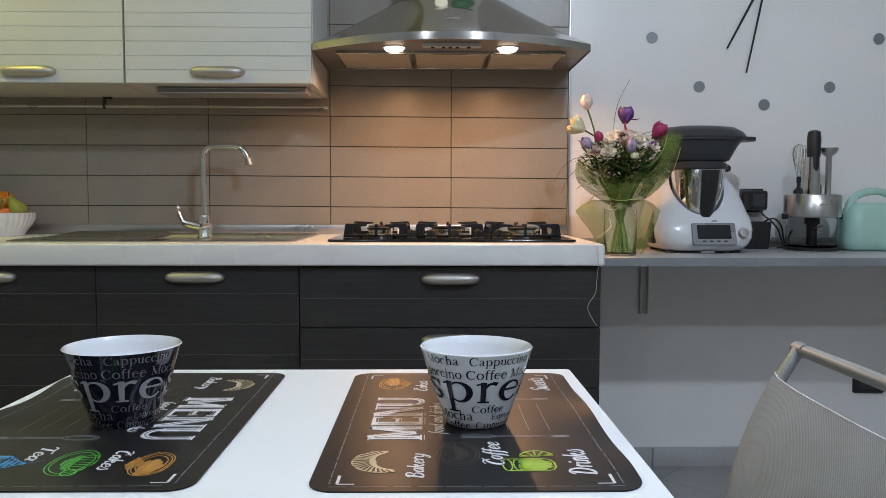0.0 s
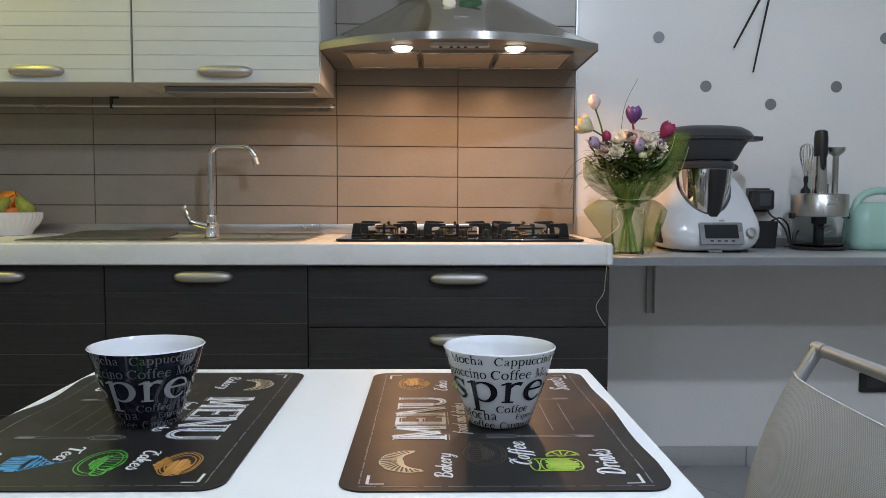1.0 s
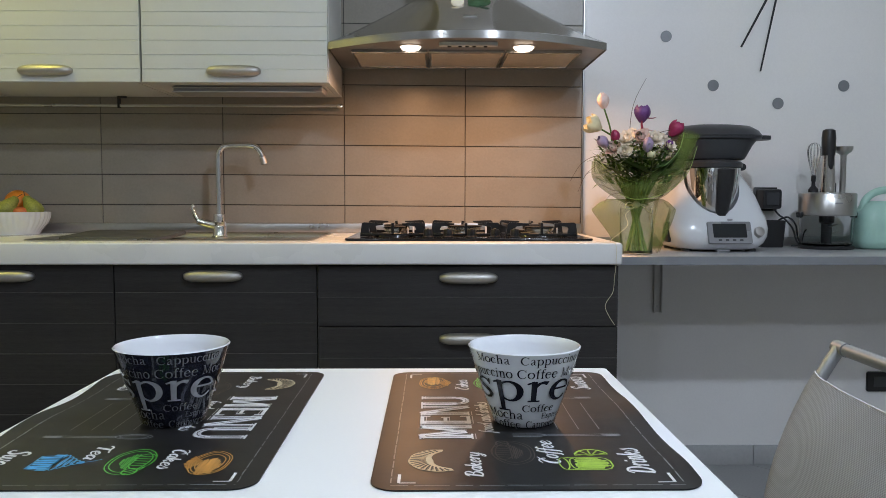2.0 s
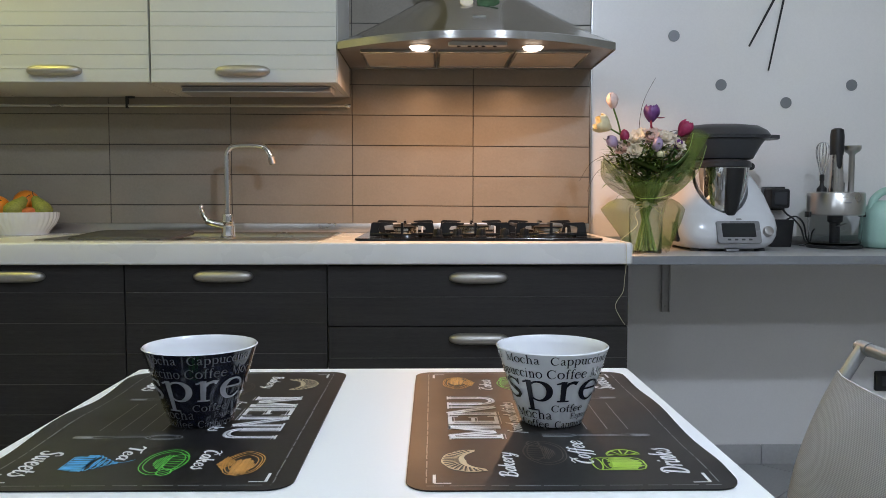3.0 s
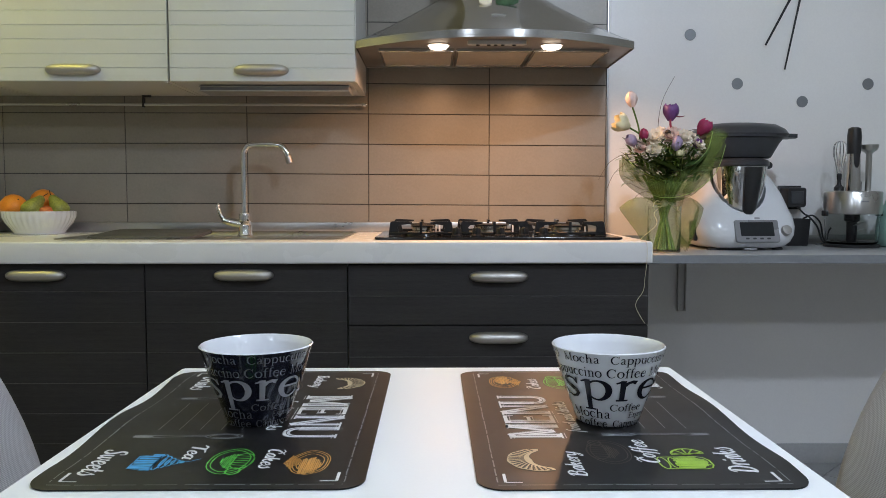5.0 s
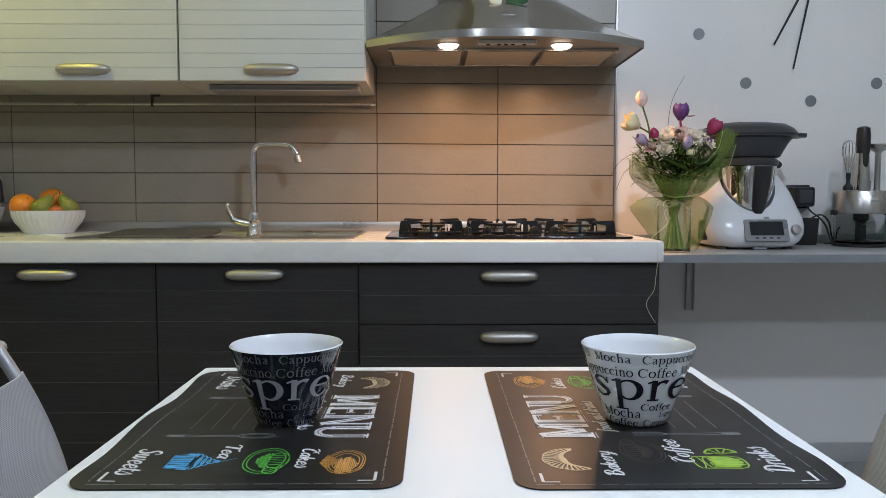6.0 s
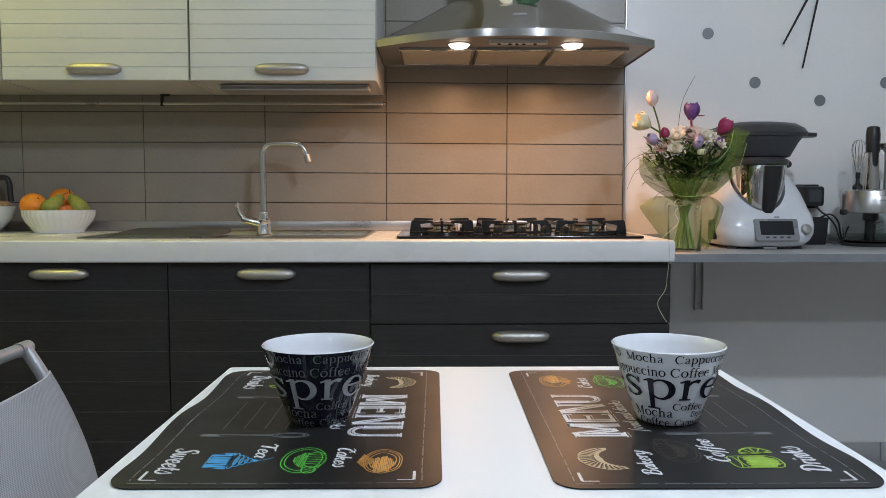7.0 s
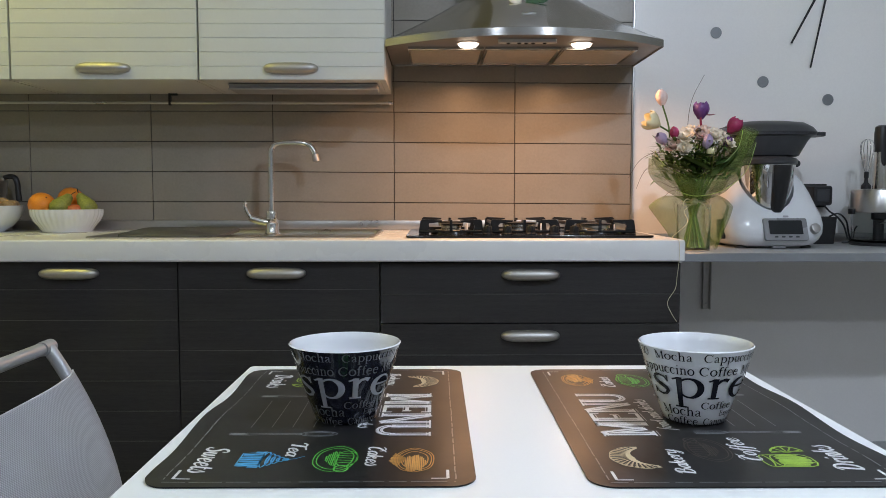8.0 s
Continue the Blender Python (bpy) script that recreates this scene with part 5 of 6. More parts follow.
# ---------------------------------------------------------------- chairs
def chair(at, turn, label):
    """A tube chair with mesh back; the sitter looks along local -x."""
    t = thing("mesh_chair", at, label, "chair", "chairs at the table", turn=turn)

    def post(z):
        return 0.143 + 0.086 * (max(0.0, z - 0.6) / 0.257) ** 2

    for s in (-1, 1):
        y = 0.215 * s
        part("back_post", tube(B(), [(post(z + 0.005), y, z) for z in (0.43, 0.52, 0.60, 0.66, 0.72, 0.78, 0.82, 0.8485)], 0.0079, 14), GREY_STEEL, t)
        part("post_cap", tube(B(), [(0.2292, y - 0.0125 * s, 0.8485), (0.2292, y + 0.0115 * s, 0.8485)], 0.0089, 16), GREY_STEEL, t)
        part("back_leg", tube(B(), [(0.143, y, 0.44), (0.17, y, 0.25), (0.215, y, 0.002)], 0.0105, 12), GREY_STEEL, t)
        part("front_leg", tube(B(), [(-0.22, y, 0.43), (-0.225, y, 0.002)], 0.0105, 12), GREY_STEEL, t)
        part("seat_rail", tube(B(), [(0.14, y, 0.44), (-0.22, y, 0.437)], 0.0105, 12), GREY_STEEL, t)
    part("top_rail", tube(B(), [(0.2292, -0.201, 0.8485), (0.2296, -0.1, 0.8485), (0.2298, 0.0, 0.8485), (0.2296, 0.1, 0.8485), (0.2292, 0.201, 0.8485)], 0.0079, 14), GREY_STEEL, t, "grey tubular top rail")
    part("front_rail", tube(B(), [(-0.22, -0.215, 0.437), (-0.22, 0.215, 0.437)], 0.0105, 12), GREY_STEEL, t)

    def sheet(f, nu, nv, lu, lv, name, th):
        bm = B()
        uvl = bm.loops.layers.uv.new("UVMap")
        g = [[bm.verts.new(f(i / nu, j / nv)) for i in range(nu + 1)] for j in range(nv + 1)]
        faces = []
        for j in range(nv):
            for i in range(nu):
                fc = bm.faces.new((g[j][i], g[j][i + 1], g[j + 1][i + 1], g[j + 1][i]))
                for lp, (a, b) in zip(fc.loops, ((i, j), (i + 1, j), (i + 1, j + 1), (i, j + 1))):
                    lp[uvl].uv = (a / nu * lu, b / nv * lv)
                faces.append(fc)
        bmesh.ops.solidify(bm, geom=faces, thickness=th)
        return part(name, bm, FABRIC, t, "grey woven mesh fabric", 60)

    def back(a, b):
        y = (2 * a - 1) * 0.2265
        e = 1 - (2 * a - 1) ** 2
        z = 0.45 + (0.818 - 0.45) * b - 0.004 * e * b
        wrap = 0.011 * max(0.0, 1 - (1 - abs(2 * a - 1)) / 0.10)
        return (post(z + 0.004) - 0.0115 - 0.007 * min(1, e * 1.6) + wrap * 0.6, y, z)

    fab = sheet(back, 40, 24, 0.455, 0.38, "backrest", 0.0016)
    part("hem", tube(B(), [Vector(back(k / 16, 1.0)) + Vector((0.0008, 0, 0)) for k in range(17)], 0.0011, 6, 2), FABRIC, fab)
    sheet(lambda a, b: (-0.215 + 0.35 * b, (2 * a - 1) * 0.2, 0.445 - 0.02 * math.sin(math.pi * a) * math.sin(math.pi * b)), 16, 16, 0.4, 0.35, "seat", 0.003)
    return t


chair((0.1685, 0.835, 0.0015), 0, "grey tubular metal chair with woven mesh back beside the table")
chair((-0.5355, 0.835, 0.0015), 180, "grey tubular metal chair with woven mesh back, pushed to the table")


# ---------------------------------------------------------------- cooking machine on the shelf
def cooker():
    t = thing("food_processor", (0.872, 2.855, SH), "white cooking food processor with steel bowl and dark steamer", "food processor")

    def loop(hx, y0, y1, z, p=3.2, n=40, cx=0.0):
        cy, hy = (y0 + y1) / 2, (y1 - y0) / 2
        out = []
        for k in range(n):
            a = 2 * math.pi * k / n
            c, s = math.cos(a), math.sin(a)
            out.append((cx + hx * math.copysign(abs(c) ** (2 / p), c), cy + hy * math.copysign(abs(s) ** (2 / p), s), z))
        return out

    shell = [(0.120, -0.126, 0.12, 0.006, 3.6), (0.142, -0.148, 0.14, 0.013, 4.0), (0.158, -0.160, 0.15, 0.03, 4.2), (0.168, -0.1645, 0.155, 0.052, 4.4), (0.1725, -0.158, 0.155, 0.08, 4.4),
             (0.1725, -0.146, 0.155, 0.108, 4.0), (0.171, -0.134, 0.155, 0.126, 3.6), (0.170, -0.130, 0.155, 0.131, 3.4), (0.166, -0.119, 0.153, 0.150, 3.2), (0.157, -0.095, 0.15, 0.19, 2.8), (0.143, -0.070, 0.145, 0.225, 2.6),
             (0.124, -0.040, 0.14, 0.26, 2.4), (0.105, -0.012, 0.13, 0.285, 2.4), (0.09, 0.01, 0.12, 0.295, 2.4)]
    hs = part("housing", rings(B(), [loop(*q, n=96) for q in shell]), WHITE_PLASTIC, t, "glossy white plastic housing", 50)
    # the bowl's seat is cut out of the housing
    seat = new("seat_cutter", finish(lathe(B(), [(0.030, 0.100), (0.054, 0.104), (0.068, 0.124), (0.077, 0.15), (0.084, 0.18), (0.091, 0.22), (0.098, 0.262), (0.101, 0.33)], 48, (-0.012, -0.062, 0)), "seat_cutter", WHITE_PLASTIC))
    cut = hs.modifiers.new("seat", "BOOLEAN")
    cut.operation, cut.object, cut.solver = "DIFFERENCE", seat, "EXACT"
    seat.parent = t
    bpy.context.view_layer.update()
    done = bpy.data.meshes.new_from_object(hs.evaluated_get(bpy.context.evaluated_depsgraph_get()))
    hs.modifiers.clear()
    hs.data = done
    done.polygons.foreach_set("use_smooth", [True] * len(done.polygons))
    done.set_sharp_from_angle(angle=radians(40))
    bpy.data.objects.remove(seat)
    part("side_slot", box(B(), -0.1725, -0.160, -0.09, -0.03, 0.03, 0.10, 0.004), BLACK, t, "dark side grip slot")
    for x in (-0.11, 0.11):
        for y in (-0.1, 0.1):
            part("foot", lathe(B(), [(0.018, 0.0), (0.018, 0.007), (0.014, 0.01)], 14, (x, y, 0)), CHARCOAL, t)
    part("front_tab", box(B(), -0.022, 0.022, -0.150, -0.128, 0.0015, 0.009, 0.002), GREY_PLASTIC, t)
    # bowl
    bw = part("bowl", lathe(B(), [(0.036, 0.108), (0.05, 0.113), (0.061, 0.128), (0.069, 0.15), (0.076, 0.18), (0.083, 0.22), (0.089, 0.262), (0.0905, 0.283)], 48, (-0.012, -0.062, 0)), CHROME, t, "polished steel mixing bowl", 60)
    prof = []
    for z, r, hw in ((0.280, 0.092, 0.31), (0.25, 0.089, 0.31), (0.21, 0.083, 0.31), (0.17, 0.076, 0.30), (0.14, 0.069, 0.30), (0.122, 0.060, 0.22)):
        a0 = -math.pi / 2 + 0.12
        lp = [(-0.012 + (r + d) * math.cos(a0 + s), -0.062 + (r + d) * math.sin(a0 + s), z) for s, d in ((-hw, -0.003), (-hw, 0.01), (-hw * 0.6, 0.017), (0, 0.019), (hw * 0.6, 0.017), (hw, 0.01), (hw, -0.003))]
        prof.append(lp)
    part("bowl_handle", rings(B(), prof), BLACK, bw, "broad black bowl handle", 60)
    part("bowl_lid", lathe(B(), [(0.090, 0.283), (0.100, 0.286), (0.101, 0.300), (0.095, 0.306), (0.07, 0.312)], 40, (-0.012, -0.052, 0)), CHARCOAL, t, "dark grey lid")
    for s in (-1, 1):
        part("locking_arm", tube(B(), [(-0.016 + s * 0.10, 0.06, 0.285), (-0.016 + s * 0.113, 0.0, 0.288), (-0.016 + s * 0.112, -0.05, 0.29)], 0.0125, 12), BLACK, t)
    # screen and dial follow the sloping front
    tilt = math.degrees(math.atan2(0.018, 0.056))

    pan = new("control_panel", finish(rings(B(), [[(x * s, y * s, z) for x, y in round_rect(0.0745, 0.0385, 0.006, 4)] for s, z in ((1, -0.006), (1, 0.0015), (0.985, 0.0025))]), "control_panel", PANEL_GREY))
    pan.parent = t
    pan.matrix_basis = pose(0.0130, -0.1630, 0.0665, 90 - tilt - 3, 0, 2)
    tagged(pan, "grey framed control panel")
    part("screen", prism(B(), round_rect(0.057, 0.0245, 0.003, 3, 0, 0.006), 0.0026, 0.0034), SCREEN, pan, "dark display")
    for k in range(4):
        part("touch_key", prism(B(), round_rect(0.006, 0.003, 0.002, 3, -0.036 + 0.024 * k, -0.027), 0.0026, 0.0032), CHARCOAL, pan)
    dial = new("dial", finish(lathe(B(), [(0.0175, -0.006), (0.0175, 0.006), (0.016, 0.012), (0.010, 0.0135)], 28), "dial", SATIN))
    dial.parent = t
    dial.matrix_basis = pose(0.1125, -0.1560, 0.0675, 90 - tilt - 3, 0, 8)
    tagged(dial, "round silver selector dial")
    lg = new("maker_mark", finish(prism(B(), round_rect(0.009, 0.003, 0.002, 3), 0, 0.0012), "maker_mark", GREY_PLASTIC))
    lg.parent = t
    lg.matrix_basis = pose(0.018, -0.1475, 0.109, 90 - 33, 0, 0)
    # steamer
    st = thing("steamer_basket", (0.868, 2.835, SH + 0.3125), "dark charcoal oval plastic steamer with lid on the food processor", "steamer")
    def oval(hx, hy, z, p=2.6):
        return loop(hx, -hy, hy, z, p)
    part("dish", rings(B(), [oval(0.098, 0.078, 0.0), oval(0.108, 0.086, 0.004), oval(0.132, 0.106, 0.05), oval(0.146, 0.113, 0.068), oval(0.162, 0.121, 0.072), oval(0.162, 0.121, 0.078)], True, True, True), CHARCOAL, st)
    part("cover", rings(B(), [oval(0.164, 0.123, 0.078), oval(0.165, 0.124, 0.083), oval(0.152, 0.115, 0.100), oval(0.124, 0.092, 0.116), oval(0.07, 0.05, 0.123)]), CHARCOAL, st, "domed dark cover")
    for s in (-1, 1):
        part("side_grip", rings(B(), [[(s * x, y, z) for x, y in ((0.140, -0.06), (0.192, -0.040), (0.204, 0.0), (0.192, 0.040), (0.140, 0.06))] for z in (0.072, 0.085)]), CHARCOAL, st)
    for k in range(5):
        part("steam_vent", lathe(B(), [(0.004, 0.113), (0.004, 0.1195)], 8, (-0.05 + 0.011 * k, -0.066, 0)), BLACK, st)


cooker()


# ---------------------------------------------------------------- hand blender set
def blender_set():
    t = thing("hand_blender_set", (1.318, 2.905, SH), "steel hand blender set standing on its chopper bowl", "hand blender")
    part("base_ring", lathe(B(), [(0.088, 0.0), (0.093, 0.002), (0.093, 0.010), (0.088, 0.012)], 40), BLACK, t)
    part("chopper_bowl", lathe(B(), [(0.078, 0.012), (0.087, 0.018), (0.0895, 0.07), (0.091, 0.121), (0.089, 0.121), (0.087, 0.07), (0.084, 0.022), (0.075, 0.017)], 40), SMOKE, t, "smoky clear plastic bowl", 60)
    part("blade_shaft", lathe(B(), [(0.018, 0.018), (0.018, 0.09), (0.026, 0.095), (0.026, 0.12)], 20), CHARCOAL, t)
    for a in (20, 160, 280):
        c, s = math.cos(radians(a)), math.sin(radians(a))
        part("blade", rings(B(), [[(q * c - w * s, q * s + w * c, z + 0.3 * q) for q, w in ((0.015, -0.008), (0.06, -0.006), (0.062, 0.004), (0.015, 0.008))] for z in (0.045 + a * 0.0001, 0.0465 + a * 0.0001)]), STEEL, t)
    part("collar", lathe(B(), [(0.094, 0.119), (0.0965, 0.122), (0.0965, 0.196), (0.094, 0.200), (0.085, 0.202), (0.02, 0.203)], 48), STEEL, t, "brushed steel collar")
    part("maker_mark", prism(B(), [(-0.02, -0.0975), (0.006, -0.0975), (0.006, -0.0955), (-0.02, -0.0955)], 0.162, 0.167), GREY_PLASTIC, t)
    for s in (-1, 1):
        part("clip", box(B(), s * 0.099 - 0.006, s * 0.099 + 0.006, -0.016, 0.016, 0.112, 0.132, 0.003), BLACK, t)
    # upright blender
    b = part("blender_shaft", lathe(B(), [(0.026, 0.203), (0.0255, 0.24), (0.023, 0.29), (0.0215, 0.33), (0.022, 0.37)], 28, (-0.004, -0.005, 0)), HOOD_RIM, t, "brushed steel blender body")
    part("grip", lathe(B(), [(0.0225, 0.335), (0.0235, 0.36), (0.024, 0.40), (0.021, 0.425), (0.012, 0.43)], 28, (-0.004, -0.0055, 0)), BLACK, b, "black rubber grip")
    part("grip_tongue", rings(B(), [[(-0.004 + w * math.sin(q), -0.005 - r * math.cos(q), z) for q in (-0.5, -0.25, 0, 0.25, 0.5)] + [(-0.004 + w * math.sin(q), -0.005 - (r - 0.004) * math.cos(q), z) for q in (0.5, 0, -0.5)] for w, r, z in ((0.012, 0.0245, 0.285), (0.02, 0.025, 0.30), (0.023, 0.025, 0.34))]), BLACK, b)
    # whisk
    w = part("whisk_stem", lathe(B(), [(0.017, 0.203), (0.0165, 0.215), (0.007, 0.226), (0.006, 0.24), (0.008, 0.244), (0.008, 0.262), (0.004, 0.266)], 18, (-0.062, -0.02, 0)), BLACK, t, "black whisk socket")
    for k in range(6):
        a = math.pi * k / 6
        c, s = math.cos(a), math.sin(a)
        pts = [(-0.062 + q * c, -0.02 + q * s, z) for q, z in ((0.005, 0.262), (0.014, 0.30), (0.022, 0.34), (0.018, 0.37), (0, 0.38), (-0.018, 0.37), (-0.022, 0.34), (-0.014, 0.30), (-0.005, 0.262))]
        part("wire", tube(B(), pts, 0.0009, 5, 4), CHROME, w)
    # masher
    m = part("masher_tube", lathe(B(), [(0.0105, 0.203), (0.0105, 0.335), (0.014, 0.34), (0.026, 0.348), (0.031, 0.358), (0.031, 0.368)], 24, (0.054, 0.0, 0)), STEEL, t, "steel masher tube with flared head")
    part("socket", lathe(B(), [(0.012, 0.203), (0.012, 0.235), (0.009, 0.238)], 16, (0.024, 0.012, 0)), BLACK, t)


blender_set()


# ---------------------------------------------------------------- watering can
def watering_can():
    t = thing("watering_can", (1.535, 2.905, SH), "mint green plastic watering can with moulded handle", "watering can")
    loops = []
    for hx, hy, z in ((0.095, 0.05, 0.0), (0.108, 0.062, 0.006), (0.112, 0.066, 0.03), (0.110, 0.066, 0.09), (0.104, 0.062, 0.13), (0.085, 0.05, 0.16), (0.06, 0.035, 0.172)):
        loops.append([(x, y, z) for x, y in round_rect(hx, hy, min(hx, hy) * 0.75, 7)])
    part("body", rings(B(), loops), MINT, t, "", 70)
    part("handle", tube(B(), [(-0.088, 0, 0.13), (-0.078, 0, 0.175), (-0.04, 0, 0.205), (0.02, 0, 0.212), (0.07, 0, 0.19), (0.085, 0, 0.14)], 0.0135, 14), MINT, t)
    part("spout", tube(B(), [(0.09, 0, 0.05), (0.15, 0, 0.11), (0.2, 0, 0.2)], (0.018, 0.009), 14), MINT, t)
    e = new("emblem", finish(rings(B(), [[(0.012 * math.cos(a) * s, -d, 0.018 * math.sin(a) * s) for a in [2 * math.pi * k / 20 for k in range(20)]] for s, d in ((1, 0), (1, 0.003), (0.85, 0.004))]), "emblem", GREY_PLASTIC))
    e.parent, e.location = t, (0.034, -0.066, 0.06)


watering_can()

# ---------------------------------------------------------------- charger, holder and cables behind the machine
t = thing("plug_adapter", (1.166, 3.082, 1.037), "chunky black plug adapter in the wall socket", "plug")
part("wall_plate", box(B(), -0.045, 0.045, -0.008, 0.0, -0.045, 0.045, 0.003), BLACK, t)
bm = B()
rings(bm, [[(x * s, -0.008 - d, z * s) for x, z in round_rect(0.037, 0.037, 0.009, 5)] for s, d in ((1, 0), (1, 0.055), (0.93, 0.062))])
part("plug_body", bm, BLACK, t)
part("plug_face", box(B(), -0.024, 0.024, -0.074, -0.0695, -0.024, 0.024, 0.002, 1), CHARCOAL, t)
t = thing("storage_box", (1.150, 3.0, SH), "small black open plastic box on the shelf", "box")
bm = B()
rings(bm, [[(x, y, z) for x, y in round_rect(h, d, 0.008, 4)] for h, d, z in ((0.040, 0.036, 0.0), (0.041, 0.037, 0.003), (0.047, 0.042, 0.100), (0.044, 0.039, 0.100), (0.038, 0.034, 0.006))])
part("body", bm, BLACK, t)
t = thing("power_cable", (1.17, 2.98, SH), "black power cables hanging behind the appliances", "cable")
part("cord", tube(B(), [(0.0, 0.035, 0.145), (0.012, 0.01, 0.12), (0.03, 0.0, 0.105), (0.055, -0.01, 0.07), (0.07, -0.02, 0.02), (0.10, -0.03, 0.006), (0.15, -0.02, 0.005)], 0.0032, 8), BLACK, t)
part("cord", tube(B(), [(0.02, 0.03, 0.1), (0.045, 0.01, 0.112), (0.07, 0.0, 0.085), (0.078, -0.01, 0.03), (0.095, -0.03, 0.0045), (0.17, 0.03, 0.0045)], 0.0032, 8), BLACK, t)
part("cord", tube(B(), [(0.055, 0.0, 0.006), (0.085, -0.01, 0.012), (0.10, 0.0, 0.05), (0.115, 0.01, 0.065)], 0.003, 8), BLACK, t)

# ---------------------------------------------------------------- bouquet
rnd = random.Random(11)
BX, BY = 0.556, 2.635


def bouquet():
    t = thing("flower_bouquet", (BX, BY, SH), "mixed tulip bouquet in a glass vase wrapped in green organza", "bouquet")
    ve = part("vase", lathe(B(), [(0.05, 0.0), (0.053, 0.002), (0.053, 0.15), (0.051, 0.15), (0.050, 0.012), (0.03, 0.01)], 36), GLASS, t, "clear glass cylinder vase", 60)
    ve.visible_shadow = False
    # stems
    for k in range(44):
        a, r0, r1 = rnd.uniform(0, 6.28), rnd.uniform(0.01, 0.042), rnd.uniform(0.0, 0.026)
        a2 = a + rnd.uniform(2.2, 3.6)
        p0 = (r0 * math.cos(a), r0 * math.sin(a), 0.014)
        p2 = (r1 * math.cos(a2), r1 * math.sin(a2), 0.165)
        p3 = (3.0 * r1 * math.cos(a2) + 0.0, 2.2 * r1 * math.sin(a2), 0.25)
        part("stem", tube(B(), [p0, ((p0[0] + p2[0]) / 2, (p0[1] + p2[1]) / 2, 0.09), p2, p3], rnd.uniform(0.0022, 0.0042), 7, 4), LEAF_LIGHT if k % 3 else STEM, t)

    # organza: skirt below the tie and collar above it
    def drape(z_of, r_of, nz, name, seed):
        bm = B()
        uvl = bm.loops.layers.uv.new("UVMap")
        n = 72
        g = []
        for j in range(nz + 1):
            f = j / nz
            row = []
            for i in range(n + 1):
                a = 2 * math.pi * i / n
                r = r_of(f, a)
                row.append(bm.verts.new((r * math.cos(a) * 1.0, 0.72 * r * math.sin(a), z_of(f, a))))
            g.append(row)
        for j in range(nz):
            for i in range(n):
                fc = bm.faces.new((g[j][i], g[j][i + 1], g[j + 1][i + 1], g[j + 1][i]))
                for lp, (x, y) in zip(fc.loops, ((i, j), (i + 1, j), (i + 1, j + 1), (i, j + 1))):
                    lp[uvl].uv = (x / n * 0.6, y / nz * 0.2)
        return part(name, bm, ORGANZA, t, "translucent green organza", 80)

    ph = [rnd.uniform(0, 6.28) for _ in range(6)]

    def pleat(a, k):
        return math.sin(5 * a + ph[k]) * 0.55 + math.sin(9 * a + ph[k + 1]) * 0.3 + math.sin(14 * a + ph[k + 2]) * 0.15

    def flare(a):
        return 0.062 + 0.058 * max(0.0, -math.cos(a - 0.15)) ** 5 + 0.030 * max(0.0, math.cos(a + 0.2)) ** 3 + 0.014 * math.sin(7 * a + 0.6)

    drape(lambda f, a: 0.163 + 0.016 * math.sin(min(1.0, f / 0.16) * 3.14) * (1 if f < 0.16 else 0) - 0.160 * max(0.0, f - 0.12) / 0.88 * (1 - 0.10 * math.sin(5 * a) ** 2),
          lambda f, a: 0.028 + flare(a) * math.sin(min(1.0, f / 0.24) * 1.57) - (flare(a) - 0.038 - 0.012 * math.cos(a)) * max(0.0, f - 0.24) / 0.76 + 0.005 * math.sin(13 * a + 4 * f) * math.sin(3.14 * f), 22, "organza_skirt", 1)
    # collar: low at the front, high to the right, folded rim
    def rim_h(a):
        return 0.152 + 0.006 * math.cos(a - 0.15) + 0.060 * max(0, math.cos(a - 0.25)) ** 3 - 0.090 * max(0, -math.sin(a - 0.25)) ** 1.5 + 0.010 * pleat(a, 2)
    drape(lambda f, a: 0.158 + rim_h(a) * f,
          lambda f, a: 0.028 + 0.122 * math.sin(min(1.57, 2.1 * f)) * (1 + 0.12 * pleat(a, 3) * f), 16, "organza_collar", 2)
    # broad gathered swath that crosses the front and climbs to the rolled corner
    low = smooth_path([(-0.070, -0.040, 0.196), (-0.030, -0.074, 0.176), (0.030, -0.092, 0.184), (0.090, -0.094, 0.216), (0.142, -0.080, 0.266), (0.176, -0.058, 0.345)], 8)
    high = smooth_path([(-0.060, -0.040, 0.214), (-0.026, -0.082, 0.236), (0.020, -0.100, 0.262), (0.068, -0.100, 0.288), (0.108, -0.084, 0.330), (0.130, -0.058, 0.385)], 8)
    bm = B()
    uvl = bm.loops.layers.uv.new("UVMap")
    nq = 20
    g = [[bm.verts.new(a.lerp(b, q / nq) + Vector((0, -0.010 * math.sin(math.pi * q / nq) - 0.0035 * math.sin(5 * math.pi * q / nq + 5 * k / len(low)), 0.002 * math.sin(9 * q / nq + 7 * k / len(low)))))
          for q in range(nq + 1)] for k, (a, b) in enumerate(zip(low, high))]
    for k in range(len(g) - 1):
        for q in range(nq):
            fc = bm.faces.new((g[k][q], g[k + 1][q], g[k + 1][q + 1], g[k][q + 1]))
            for lp, (x, y) in zip(fc.loops, ((k, q), (k + 1, q), (k + 1, q + 1), (k, q + 1))):
                lp[uvl].uv = (x * 0.0072, y * 0.0045)
    edges_of = [[v.co.copy() for v in (row[e] for row in g)] for e in (0, -1)]
    sw = part("organza_swath", bm, ORGANZA, t, "gathered band of green organza", 80)
    for e in edges_of:
        part("hem", tube(B(), e, 0.0011, 6, 1), HEM, sw)
    # left flap of the collar, folded outwards
    bm = B()
    uvl = bm.loops.layers.uv.new("UVMap")
